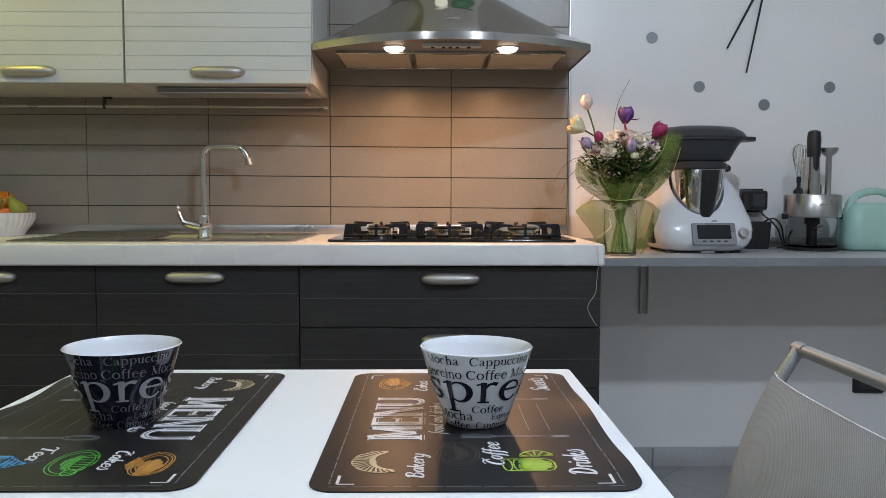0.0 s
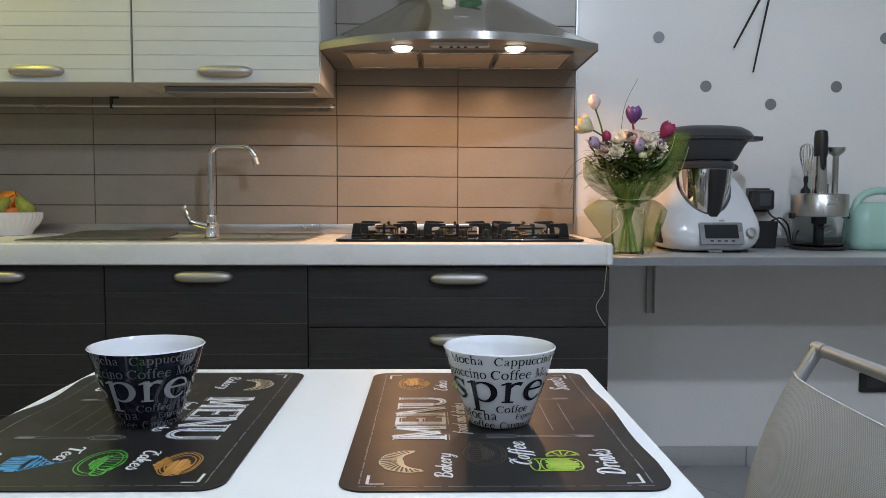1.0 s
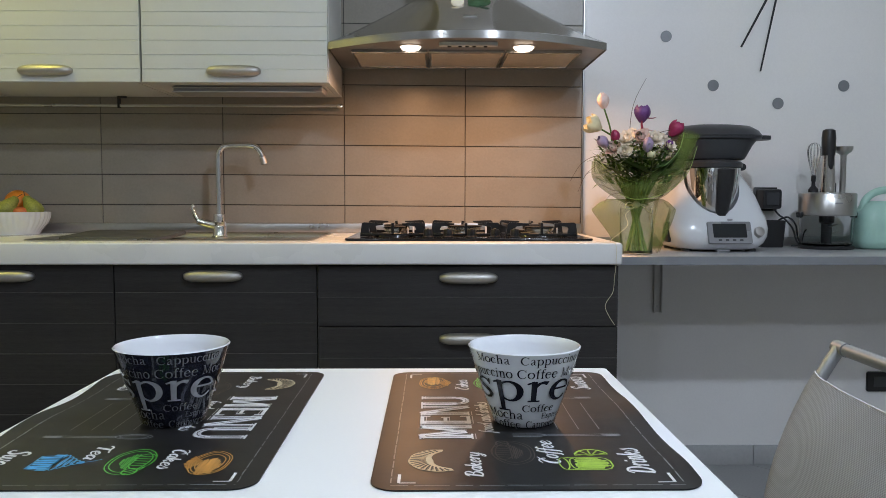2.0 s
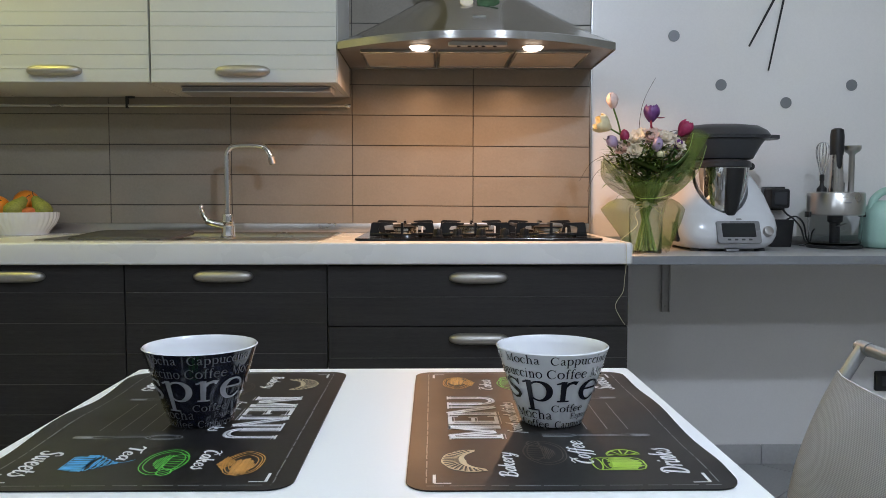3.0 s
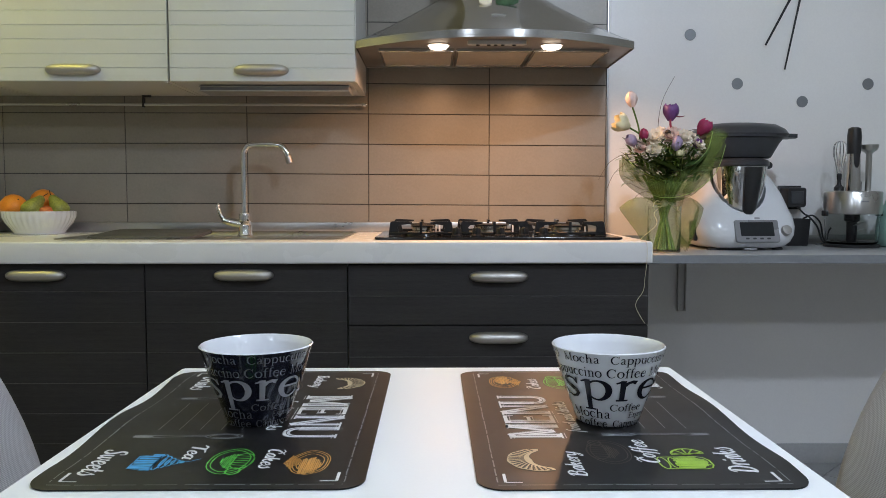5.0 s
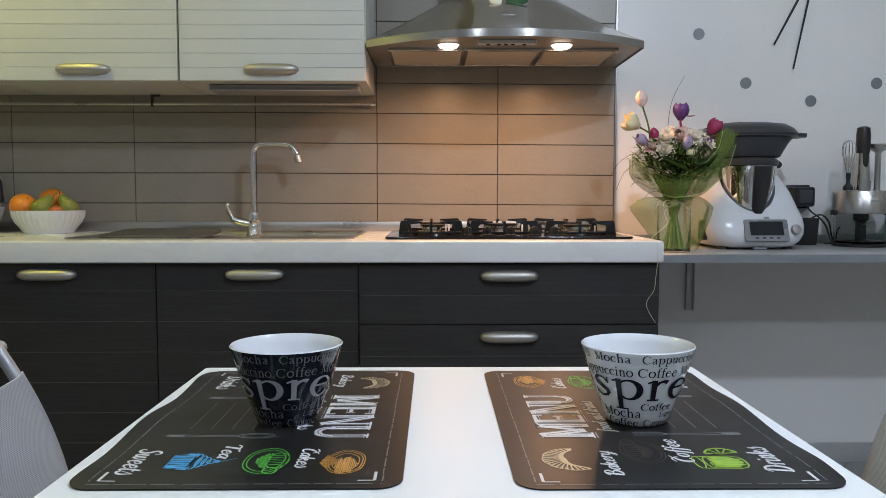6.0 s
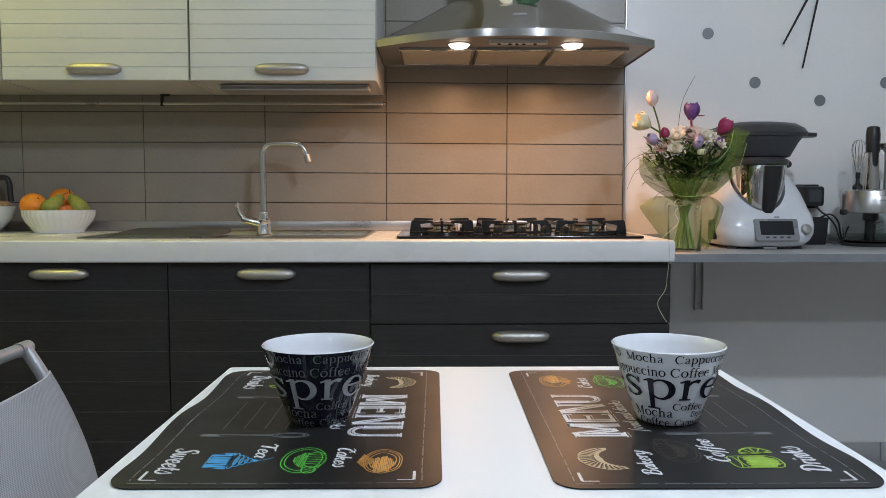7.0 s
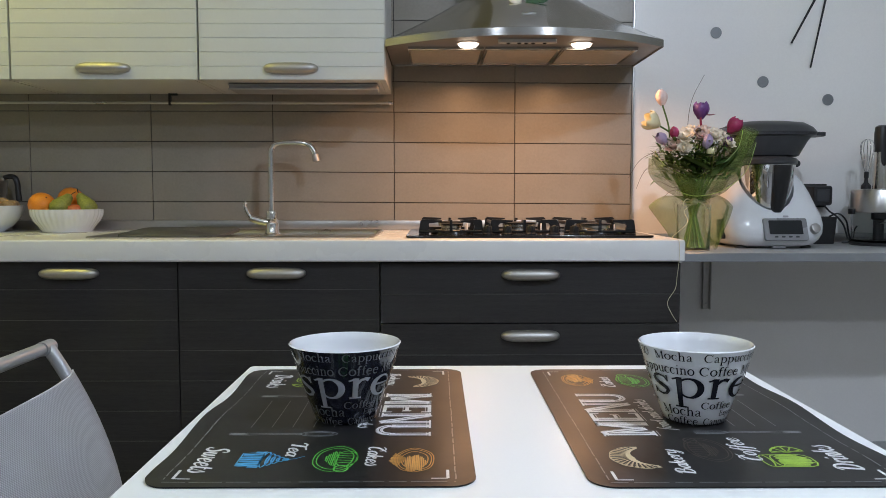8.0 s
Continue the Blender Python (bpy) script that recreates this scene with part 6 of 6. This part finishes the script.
    top = smooth_path([(-0.132, -0.010, 0.322), (-0.128, -0.045, 0.292), (-0.098, -0.070, 0.262), (-0.055, -0.086, 0.240), (-0.010, -0.088, 0.226)], 7)
    bot = smooth_path([(-0.140, 0.0, 0.300), (-0.130, -0.030, 0.262), (-0.102, -0.050, 0.226), (-0.066, -0.062, 0.196), (-0.020, -0.058, 0.172)], 7)
    g = [[bm.verts.new(a.lerp(b, q / 10) + Vector((0, -0.007 * math.sin(math.pi * q / 10) - 0.002 * math.sin(4 * q / 10 * math.pi + k * 0.2), 0))) for q in range(11)] for k, (a, b) in enumerate(zip(top, bot))]
    for k in range(len(g) - 1):
        for q in range(10):
            fc = bm.faces.new((g[k][q], g[k + 1][q], g[k + 1][q + 1], g[k][q + 1]))
            for lp, (x, y) in zip(fc.loops, ((k, q), (k + 1, q), (k + 1, q + 1), (k, q + 1))):
                lp[uvl].uv = (x * 0.006, y * 0.005)
    rim = [row[0].co.copy() for row in g]
    fl = part("organza_flap", bm, ORGANZA, t, "folded flap of green organza", 80)
    part("hem", tube(B(), rim, 0.0010, 6, 1), HEM, fl)
    # rolled corner of the wrap standing up at the side
    bm = B()
    uvl = bm.loops.layers.uv.new("UVMap")
    g = []
    for j in range(15):
        f = j / 14
        c = Vector((0.06 + 0.098 * f ** 0.9, -0.03 - 0.015 * f, 0.19 + 0.20 * f))
        row = []
        for i in range(25):
            a = 2 * math.pi * i / 24 * 0.97
            r = 0.012 + 0.016 * f
            row.append(bm.verts.new(c + Vector((r * math.cos(a) * 1.05, r * math.sin(a), -0.35 * r * math.cos(a)))))
        g.append(row)
    for j in range(14):
        for i in range(24):
            fc = bm.faces.new((g[j][i], g[j][i + 1], g[j + 1][i + 1], g[j + 1][i]))
            for lp, (x, y) in zip(fc.loops, ((i, j), (i + 1, j), (i + 1, j + 1), (i, j + 1))):
                lp[uvl].uv = (x / 24 * 0.15, y / 14 * 0.2)
    part("organza_roll", bm, ORGANZA, t, "rolled corner of green organza", 80)
    # raffia tie
    bm = B()
    tube(bm, [(0.036 * math.cos(a), 0.028 * math.sin(a), 0.160 + 0.003 * math.sin(3 * a)) for a in [k * 0.5 for k in range(14)]], 0.003, 6, 3)
    part("raffia_tie", bm, STRAW, t)
    part("raffia_bow", tube(B(), [(-0.01, -0.032, 0.158), (-0.038, -0.045, 0.168), (-0.05, -0.048, 0.150), (-0.02, -0.038, 0.150), (0.004, -0.036, 0.158), (0.03, -0.05, 0.135), (0.035, -0.052, 0.15)], 0.0018, 6), STRAW, t)
    part("raffia_knot", lathe(B(), [(0.004, -0.012), (0.012, -0.006), (0.013, 0.004), (0.006, 0.012)], 12, (-0.012, -0.038, 0.160)), STRAW, t)

    # leaves
    def leaf(bm, p, d, ln, w, droop):
        d = Vector(d).normalized()
        s = d.cross(Vector((0, 0, 1)))
        s = s.normalized() if s.length > 0.05 else Vector((1, 0, 0))
        rows = []
        for k in range(7):
            f = k / 6
            c = Vector(p) + d * ln * f + Vector((0, 0, -droop * f * f))
            ww = w * math.sin(math.pi * min(1, 0.12 + 0.88 * f) ** 0.9) if k < 6 else 0.0006
            rows.append([bm.verts.new(c - s * ww), bm.verts.new(c + Vector((0, 0, -0.15 * ww))), bm.verts.new(c + s * ww)])
        for a, b in zip(rows, rows[1:]):
            bm.faces.new((a[0], a[1], b[1], b[0]))
            bm.faces.new((a[1], a[2], b[2], b[1]))

    bm = B()
    for k in range(30):
        a = rnd.uniform(-2.9, -0.2)
        leaf(bm, (rnd.uniform(-0.06, 0.06), -0.03, rnd.uniform(0.215, 0.29)), (math.cos(a), math.sin(a) * 0.8, rnd.uniform(0.1, 0.55)), rnd.uniform(0.07, 0.11), rnd.uniform(0.012, 0.02), 0.02)
    leaf(bm, (0.035, -0.082, 0.305), (-1, -0.12, 0.10), 0.12, 0.026, 0.004)
    leaf(bm, (0.09, -0.07, 0.30), (-0.6, -0.5, -0.25), 0.09, 0.022, 0.0)
    leaf(bm, (-0.03, -0.08, 0.27), (1, -0.2, 0.25), 0.11, 0.022, 0.015)
    for p, d, ln, w in (((0.012, -0.118, 0.258), (-0.9, -0.05, 0.46), 0.118, 0.027), ((-0.030, -0.110, 0.236), (-0.9, 0.12, 0.50), 0.125, 0.026),
                        ((0.036, -0.114, 0.252), (0.62, 0.0, 0.70), 0.105, 0.020), ((0.012, -0.116, 0.244), (0.10, -0.02, 0.95), 0.095, 0.019),
                        ((-0.045, -0.100, 0.262), (-0.75, 0.10, 0.55), 0.095, 0.019), ((0.070, -0.100, 0.272), (0.50, 0.10, 0.80), 0.080, 0.015)):
        leaf(bm, p, d, ln, w, 0.005)
    part("broad_leaf", bm, LEAF, t, "broad dark green leaves")
    bm = B()
    for k in range(520):
        a, r = rnd.uniform(0, 6.28), 0.125 * rnd.random() ** 0.6
        p = (r * math.cos(a) * 1.05, r * math.sin(a) * 0.75, 0.225 + 0.13 * rnd.random())
        leaf(bm, p, (math.cos(a) + rnd.uniform(-0.7, 0.7), math.sin(a) + rnd.uniform(-0.7, 0.7), rnd.uniform(0.1, 1.3)), rnd.uniform(0.02, 0.055), rnd.uniform(0.003, 0.007), rnd.uniform(0.0, 0.02))
    tagged(part("fern_leaves", bm, LEAF, t, "fine feathery dark green foliage"), kind="stuff")
    bm = B()
    for k in range(760):
        a, r = rnd.uniform(0, 6.28), 0.115 * rnd.random() ** 0.5
        p = (r * math.cos(a) * 1.05, r * math.sin(a) * 0.75, 0.26 + 0.09 * rnd.random())
        leaf(bm, p, (math.cos(a) + rnd.uniform(-0.5, 0.5), math.sin(a) + rnd.uniform(-0.5, 0.5), rnd.uniform(0.1, 1.0)), rnd.uniform(0.02, 0.05), rnd.uniform(0.002, 0.005), 0.015)
    tagged(part("small_leaves", bm, LEAF_LIGHT, t, "small fresh green leaves"), kind="stuff")

    def petal(bm, m, ln, w, cup_in, curl=0.0, n=6):
        """One petal that rises along local z and bellies out along local x."""
        rows = []
        for k in range(n + 1):
            f = k / n
            ww = w * (math.sin(math.pi * (0.1 + 0.8 * f)) ** 0.7) * (1.0 if k < n else 0.15)
            out = cup_in * math.sin(math.pi * f * 0.85) + curl * f * f
            rows.append([bm.verts.new(m @ Vector((out - 0.35 * ww * (1 - abs(q)) * -1 * 0.6 - 0.3 * ww * q * q, ww * q, ln * f))) for q in (-1, -0.5, 0, 0.5, 1)])
        for a, b in zip(rows, rows[1:]):
            for i in range(4):
                bm.faces.new((a[i], a[i + 1], b[i + 1], b[i]))

    def tulip(at, size, mat, tilt=(0, 0), open_=0.0, label="", stem_from=None):
        m0 = Matrix.Translation(at) @ Matrix.Rotation(radians(tilt[0]), 4, "Y") @ Matrix.Rotation(radians(tilt[1]), 4, "X")
        bm = B()
        for k in range(6):
            sc = 1.0 if k % 2 else 0.93
            m = m0 @ Matrix.Rotation(math.pi / 3 * k, 4, "Z") @ Matrix.Translation((size * 0.06, 0, 0))
            petal(bm, m, size * sc, size * 0.30, size * (0.30 + 0.1 * open_), size * (open_ - 0.06))
        b = part("tulip_head", bm, mat, t, label, 80)
        if stem_from:
            part("flower_stem", tube(B(), [stem_from, ((stem_from[0] + at[0]) / 2 + 0.008, (stem_from[1] + at[1]) / 2, (stem_from[2] + at[2]) / 2), at], 0.0028, 8), STEM, t)

    tulip((-0.117, -0.03, 0.466), 0.052, PETAL_BLUSH, (-8, 0), -0.05, "pale pink closed tulip", (-0.085, -0.01, 0.33))
    tulip((-0.128, -0.04, 0.400), 0.056, PETAL_CREAM, (-62, 5), 0.34, "open cream tulip", (-0.07, -0.02, 0.36))
    tulip((-0.002, -0.05, 0.420), 0.056, PETAL_PURPLE, (4, 0), 0.18, "purple tulip", (0.0, -0.03, 0.33))
    tulip((0.094, -0.04, 0.378), 0.055, PETAL_MAGENTA, (34, 8), 0.12, "magenta tulip", (0.06, -0.02, 0.31))
    tulip((-0.083, -0.06, 0.358), 0.040, PETAL_MAGENTA, (-14, 10), -0.05, "dark red tulip", (-0.06, -0.04, 0.30))
    tulip((-0.108, -0.05, 0.345), 0.044, PETAL_LILAC, (-50, 12), 0.05, "lilac bloom", (-0.06, -0.04, 0.30))
    tulip((0.006, -0.085, 0.325), 0.048, PETAL_LILAC, (6, 14), -0.08, "lilac-pink bud", (0.0, -0.05, 0.28))
    tulip((0.074, -0.06, 0.335), 0.034, PETAL_PURPLE, (30, 12), 0.0, "small violet bud", (0.05, -0.04, 0.29))
    tulip((0.018, -0.082, 0.30), 0.032, PETAL_CREAM, (10, 14), 0.1, "small yellow-green bud", (0.01, -0.05, 0.27))
    bm = B()
    petal(bm, Matrix.Translation((-0.004, -0.056, 0.43)) @ Matrix.Rotation(radians(170), 4, "Y"), 0.04, 0.009, 0.004)
    petal(bm, Matrix.Translation((0.008, -0.056, 0.435)) @ Matrix.Rotation(radians(85), 4, "Y"), 0.036, 0.006, 0.004)
    part("loose_petal", bm, PETAL_MAGENTA, t, "drooping purple petals", 80)

    def rosette(at, size, mat, tilt, label):
        m0 = Matrix.Translation(at) @ Matrix.Rotation(radians(tilt[0]), 4, "Y") @ Matrix.Rotation(radians(tilt[1]), 4, "X")
        bm = B()
        for ring, (cnt, lean, ln) in enumerate(((8, 78, 1.0), (7, 58, 0.85), (5, 32, 0.6))):
            for k in range(cnt):
                m = m0 @ Matrix.Rotation(6.283 * k / cnt + ring * 0.4 + rnd.uniform(-0.12, 0.12), 4, "Z") @ Matrix.Rotation(radians(lean + rnd.uniform(-8, 8)), 4, "Y")
                petal(bm, m, size * ln, size * 0.30, size * 0.10, -size * 0.12, 4)
        b = part("blossom", bm, mat, t, label, 80)
        return b

    for at, sz, mt, tl, lb in (((-0.052, -0.068, 0.365), 0.034, PETAL_WHITE, (-20, 50), "white ruffled blossom"), ((-0.008, -0.07, 0.368), 0.036, PETAL_BLUSH, (0, 48), "blush ruffled blossom"),
                               ((0.036, -0.066, 0.366), 0.032, PETAL_WHITE, (18, 48), "white ruffled blossom"), ((-0.09, -0.06, 0.335), 0.034, PETAL_BLUSH, (-34, 45), "blush ruffled blossom"),
                               ((0.062, -0.04, 0.372), 0.030, PETAL_WHITE, (24, 25), "white ruffled blossom"), ((-0.03, -0.03, 0.385), 0.030, PETAL_WHITE, (-8, 15), "white ruffled blossom"),
                               ((0.082, -0.066, 0.345), 0.028, PETAL_WHITE, (40, 40), "white ruffled blossom"), ((0.02, -0.02, 0.388), 0.030, PETAL_BLUSH, (8, 12), "blush ruffled blossom"),
                               ((-0.062, -0.085, 0.325), 0.028, PETAL_WHITE, (-20, 60), "white ruffled blossom")):
        rosette(at, sz * 1.05, mt, tl, lb)
    part("dark_centre", lathe(B(), [(0.008, -0.004), (0.0095, 0.0), (0.006, 0.006), (0.001, 0.008)], 12, (-0.018, -0.082, 0.383)), TWIG, t)
    # wiry twigs
    for pts in ([(-0.03, -0.01, 0.36), (-0.026, -0.01, 0.44), (-0.012, -0.01, 0.50), (0.022, -0.01, 0.566)],
                [(-0.07, -0.03, 0.30), (-0.13, -0.04, 0.29), (-0.175, -0.04, 0.255), (-0.20, -0.04, 0.20)],
                [(-0.07, -0.03, 0.31), (-0.14, -0.04, 0.315), (-0.19, -0.04, 0.29), (-0.225, -0.04, 0.235)],
                [(-0.05, -0.05, 0.21), (-0.09, -0.06, 0.205), (-0.125, -0.06, 0.222), (-0.14, -0.06, 0.223)],
                [(-0.06, -0.05, 0.20), (-0.10, -0.06, 0.19), (-0.12, -0.06, 0.165)],
                [(0.03, -0.05, 0.38), (0.08, -0.05, 0.395), (0.13, -0.05, 0.392), (0.185, -0.05, 0.372)]):
        part("wiry_twig", tube(B(), pts, (0.0011, 0.0006), 5), TWIG, t)
    # raffia end that falls over the worktop's edge
    x0, y0 = -BX, -BY
    part("raffia_end", tube(B(), [(-0.012, -0.042, 0.155), (-0.05, -0.06, 0.13), (-0.062, -0.13, 0.095), (0.428 + x0, 2.44 + y0, TOP + 0.004 - SH), (0.430 + x0, 2.381 + y0, TOP - 0.004 - SH), (0.431 + x0, 2.3785 + y0, 0.85 - SH), (0.429 + x0, 2.388 + y0, 0.80 - SH),
                                  (0.428 + x0, 2.400 + y0, 0.76 - SH), (0.410 + x0, 2.402 + y0, 0.73 - SH), (0.407 + x0, 2.402 + y0, 0.71 - SH), (0.422 + x0, 2.402 + y0, 0.68 - SH), (0.435 + x0, 2.402 + y0, 0.661 - SH)], 0.0008, 6), STRAW, t, "thin trailing raffia strand")
    return t


bouquet()


# ---------------------------------------------------------------- bowls, fruit and coffee pot
def orange(x, y, z, r, sx=1.0):
    t = part("orange", lathe(B(), [(r * math.cos(a), r * 0.95 * math.sin(a)) for a in [radians(-85 + 17 * k) for k in range(11)]], 24), ORANGE_PEEL, None, "", 80)
    t.location = (x, y, z)
    t.rotation_euler = (0.5, x * 7, 0)
    part("navel", lathe(B(), [(0.003, 0), (0.0025, 0.0012), (0.001, 0.0016)], 8, (0, 0, r * 0.945)), TWIG, t)
    return tagged(t, "ripe orange with dimpled peel in the fruit bowl", "orange", "fruit in the bowl")


def pear(x, y, z, turn, s=1.0):
    t = part("pear", lathe(B(), [(0.006 * s, -0.036 * s), (0.024 * s, -0.033 * s), (0.036 * s, -0.016 * s), (0.036 * s, 0.004 * s), (0.028 * s, 0.026 * s), (0.019 * s, 0.045 * s), (0.014 * s, 0.058 * s), (0.004 * s, 0.064 * s)], 24), PEAR_SKIN, None, "", 80)
    t.matrix_basis = pose(x, y, z, *turn)
    part("stalk", tube(B(), [(0, 0, 0.062 * s), (0.002, 0, 0.073 * s), (0.006, 0, 0.084 * s)], 0.0016, 6), TWIG, t)
    part("calyx", lathe(B(), [(0.007, 0), (0.004, 0.002)], 8, (0, 0, -0.0385 * s)), TWIG, t)
    return tagged(t, "green-yellow pear lying in the fruit bowl", "pear", "fruit in the bowl")


FX, FY = -1.609, 2.915
t = thing("fruit_bowl", (FX, FY, TOP), "white fluted ceramic bowl holding oranges and pears", "bowl")
loops = []
for r, z, fl in ((0.078, 0.0, 0), (0.084, 0.001, 0), (0.085, 0.006, 0), (0.094, 0.020, 0.004), (0.109, 0.040, 0.012), (0.118, 0.060, 0.014), (0.120, 0.076, 0.012), (0.120, 0.0815, 0.003), (0.117, 0.0815, 0.003), (0.112, 0.060, 0.008), (0.088, 0.026, 0), (0.055, 0.010, 0)):
    loops.append([((r * (1 + fl * math.cos(36 * a))) * math.cos(a), (r * (1 + fl * math.cos(36 * a))) * math.sin(a), z) for a in [2 * math.pi * k / 216 for k in range(216)]])
part("bowl_body", rings(B(), loops), CERAMIC, t, "", 60)
orange(FX - 0.074, FY - 0.03, TOP + 0.096, 0.046)
orange(FX - 0.006, FY + 0.045, TOP + 0.114, 0.046)
pear(FX - 0.004, FY - 0.045, TOP + 0.090, (-16, 38, 8), 0.90)
pear(FX + 0.078, FY - 0.012, TOP + 0.090, (-14, -30, 24), 0.88)
ap = part("apple", lathe(B(), [(0.012, -0.03), (0.03, -0.026), (0.039, 0.0), (0.033, 0.022), (0.012, 0.03)], 22), APPLE_SKIN, None, "", 80)
ap.location = (FX + 0.040, FY - 0.020, TOP + 0.070)
tagged(ap, "red apple low in the fruit bowl", "apple", "fruit in the bowl")

NX, NY = -1.908, 2.90
t = thing("walnut_bowl", (NX, NY, TOP), "plain white ceramic bowl filled with walnuts", "bowl")
part("bowl_body", lathe(B(), [(0.07, 0.0), (0.075, 0.001), (0.076, 0.005), (0.104, 0.022), (0.125, 0.048), (0.134, 0.074), (0.136, 0.0945), (0.133, 0.0945), (0.121, 0.05), (0.09, 0.02), (0.05, 0.01)], 64), CERAMIC, t, "", 60)
wn = finish(lathe(B(), [(0.003, -0.021), (0.011, -0.017), (0.0165, -0.006), (0.017, 0.004), (0.0125, 0.014), (0.004, 0.0205)], 14), "walnut", WALNUT, 80)
for k in range(34):
    ring = 0 if k < 17 else (1 if k < 28 else 2)
    a = k * 2.4
    r = (0.112, 0.075, 0.035)[ring] * rnd.uniform(0.9, 1.0)
    ob = new("walnut", wn)
    ob.matrix_basis = pose(NX + r * math.cos(a), NY + r * math.sin(a), TOP + (0.096, 0.106, 0.114)[ring], rnd.uniform(40, 130), rnd.uniform(0, 90), rnd.uniform(0, 360))
    tagged(ob, "brown walnut in its shell in the bowl", "walnut", "walnuts in the bowl")

# stove-top coffee pot behind the walnut bowl
t = thing("coffee_pot", (-1.911, 3.005, TOP), "steel stove-top coffee pot with a black curved handle", "coffee pot")
part("lower_body", lathe(B(), [(0.05, 0.0), (0.052, 0.003), (0.046, 0.07), (0.038, 0.082)], 8), STEEL, t)
part("upper_body", lathe(B(), [(0.038, 0.084), (0.04, 0.09), (0.036, 0.12), (0.045, 0.185)], 8), STEEL, t)
part("lid", lathe(B(), [(0.046, 0.186), (0.046, 0.19), (0.02, 0.206), (0.006, 0.21)], 8), STEEL, t)
h = part("handle", tube(B(), [(0.036, -0.005, 0.196), (0.058, -0.006, 0.2), (0.075, -0.006, 0.195), (0.083, -0.006, 0.176), (0.085, -0.006, 0.148), (0.088, -0.006, 0.11)], 0.0105, 12, flat=0.8), BLACK, t, "black plastic curved handle")
part("hinge_pin", lathe(B(), [(0.006, -0.014), (0.006, 0.014)], 12, (0.036, -0.005, 0.19), m=Matrix.Rotation(radians(90), 4, "X")), CHROME, t)
part("lid_knob", lathe(B(), [(0.005, 0.21), (0.01, 0.216), (0.009, 0.226), (0.003, 0.23)], 14), BLACK, t)

# ---------------------------------------------------------------- wall tiles and floor tiles
COL0, CW, RH = 0.458, 0.4575, 0.1138
edges = [0.9385, 1.0135]
while edges[-1] < 2.3:
    edges.append(edges[-1] + RH)
splash = thing("backsplash", (0.458, 3.085, 0.9), "taupe ceramic tile splashback with thin dark joints", "tiles", kind="structure")
part("grout_bed", box(B(), -2.95, 0.0, -0.0065, -0.0002, 0.0, 1.4), GROUT, splash)
cols = [0.458, 0.0145] + [0.0145 - CW * k for k in range(1, 6)]
shared = {}
for i in range(len(cols) - 1):
    for j in range(len(edges) - 1):
        w, hgt = round(cols[i] - cols[i + 1] - 0.003, 4), round(edges[j + 1] - edges[j] - 0.003, 4)
        if (w, hgt) not in shared:
            bm = B()
            ol = [(0, 0), (w, 0), (w, hgt), (0, hgt)]
            rings(bm, [[(x + (0.0008 if x == 0 else -0.0008) * s, -d, z + (0.0008 if z == 0 else -0.0008) * s) for x, z in ol] for s, d in ((0, 0.0), (0, 0.0092), (1, 0.01))], True, False, True)
            shared[(w, hgt)] = finish(bm, "tile", TILE)
        ob = new("tile", shared[(w, hgt)])
        ob.parent = splash
        drop = 0.0070
        ob.location = (cols[i + 1] + 0.0015 - 0.458, rnd.uniform(-0.0002, 0.0002), edges[j] + 0.0015 - 0.9 - drop * max(0.0, cols[i + 1] + 0.9))
        if cols[i + 1] > -0.95:
            ob.rotation_euler = (0, drop, 0)

fs = 0.335
bm = B()
h2 = fs / 2 - 0.0015
rings(bm, [[(x * s, y * s, z) for x, y in ((h2, h2), (-h2, h2), (-h2, -h2), (h2, -h2))] for s, z in ((1, -0.008), (1, -0.0008), (0.996, 0.0))], True, False, True)
fme = finish(bm, "floor_tile", FLOOR_TILE)
s2 = math.sqrt(0.5)


def clip(poly, axis, limit, sign):
    """Cut a convex outline at a wall line."""
    out = []
    for a, b in zip(poly, poly[1:] + poly[:1]):
        ia, ib = sign * (a[axis] - limit) <= 0, sign * (b[axis] - limit) <= 0
        if ia:
            out.append(a)
        if ia != ib:
            f = (limit - a[axis]) / (b[axis] - a[axis])
            out.append((a[0] + f * (b[0] - a[0]), a[1] + f * (b[1] - a[1])))
    return out


for i in range(-26, 27):
    for j in range(-26, 27):
        x, y = 1.03 + (i - j) * fs * s2, 2.94 + (i + j) * fs * s2
        d = 2 * h2 * s2
        if not (WEST - d < x < EAST + d and SOUTH - d < y < NORTH + d):
            continue
        if WEST + d < x < EAST - d and SOUTH + d < y < NORTH - d:
            ob = new("floor_tile", fme)
        else:
            poly = [(d, 0.0), (0.0, d), (-d, 0.0), (0.0, -d)]
            for axis, limit, sign in ((0, EAST - x, 1), (0, WEST - x, -1), (1, NORTH - y, 1), (1, SOUTH - y, -1)):
                poly = clip(poly, axis, limit, sign) if len(poly) > 2 else []
            if len(poly) < 3 or max(p[0] for p in poly) - min(p[0] for p in poly) < 0.02 or max(p[1] for p in poly) - min(p[1] for p in poly) < 0.02:
                continue
            c45 = [((px + py) * s2, (py - px) * s2) for px, py in poly]
            ob = new("floor_tile", finish(prism(B(), c45, -0.008, 0.0), "floor_tile", FLOOR_TILE))
        ob.parent = floor
        ob.matrix_basis = pose(x, y, 0.0, 0, 0, 45)
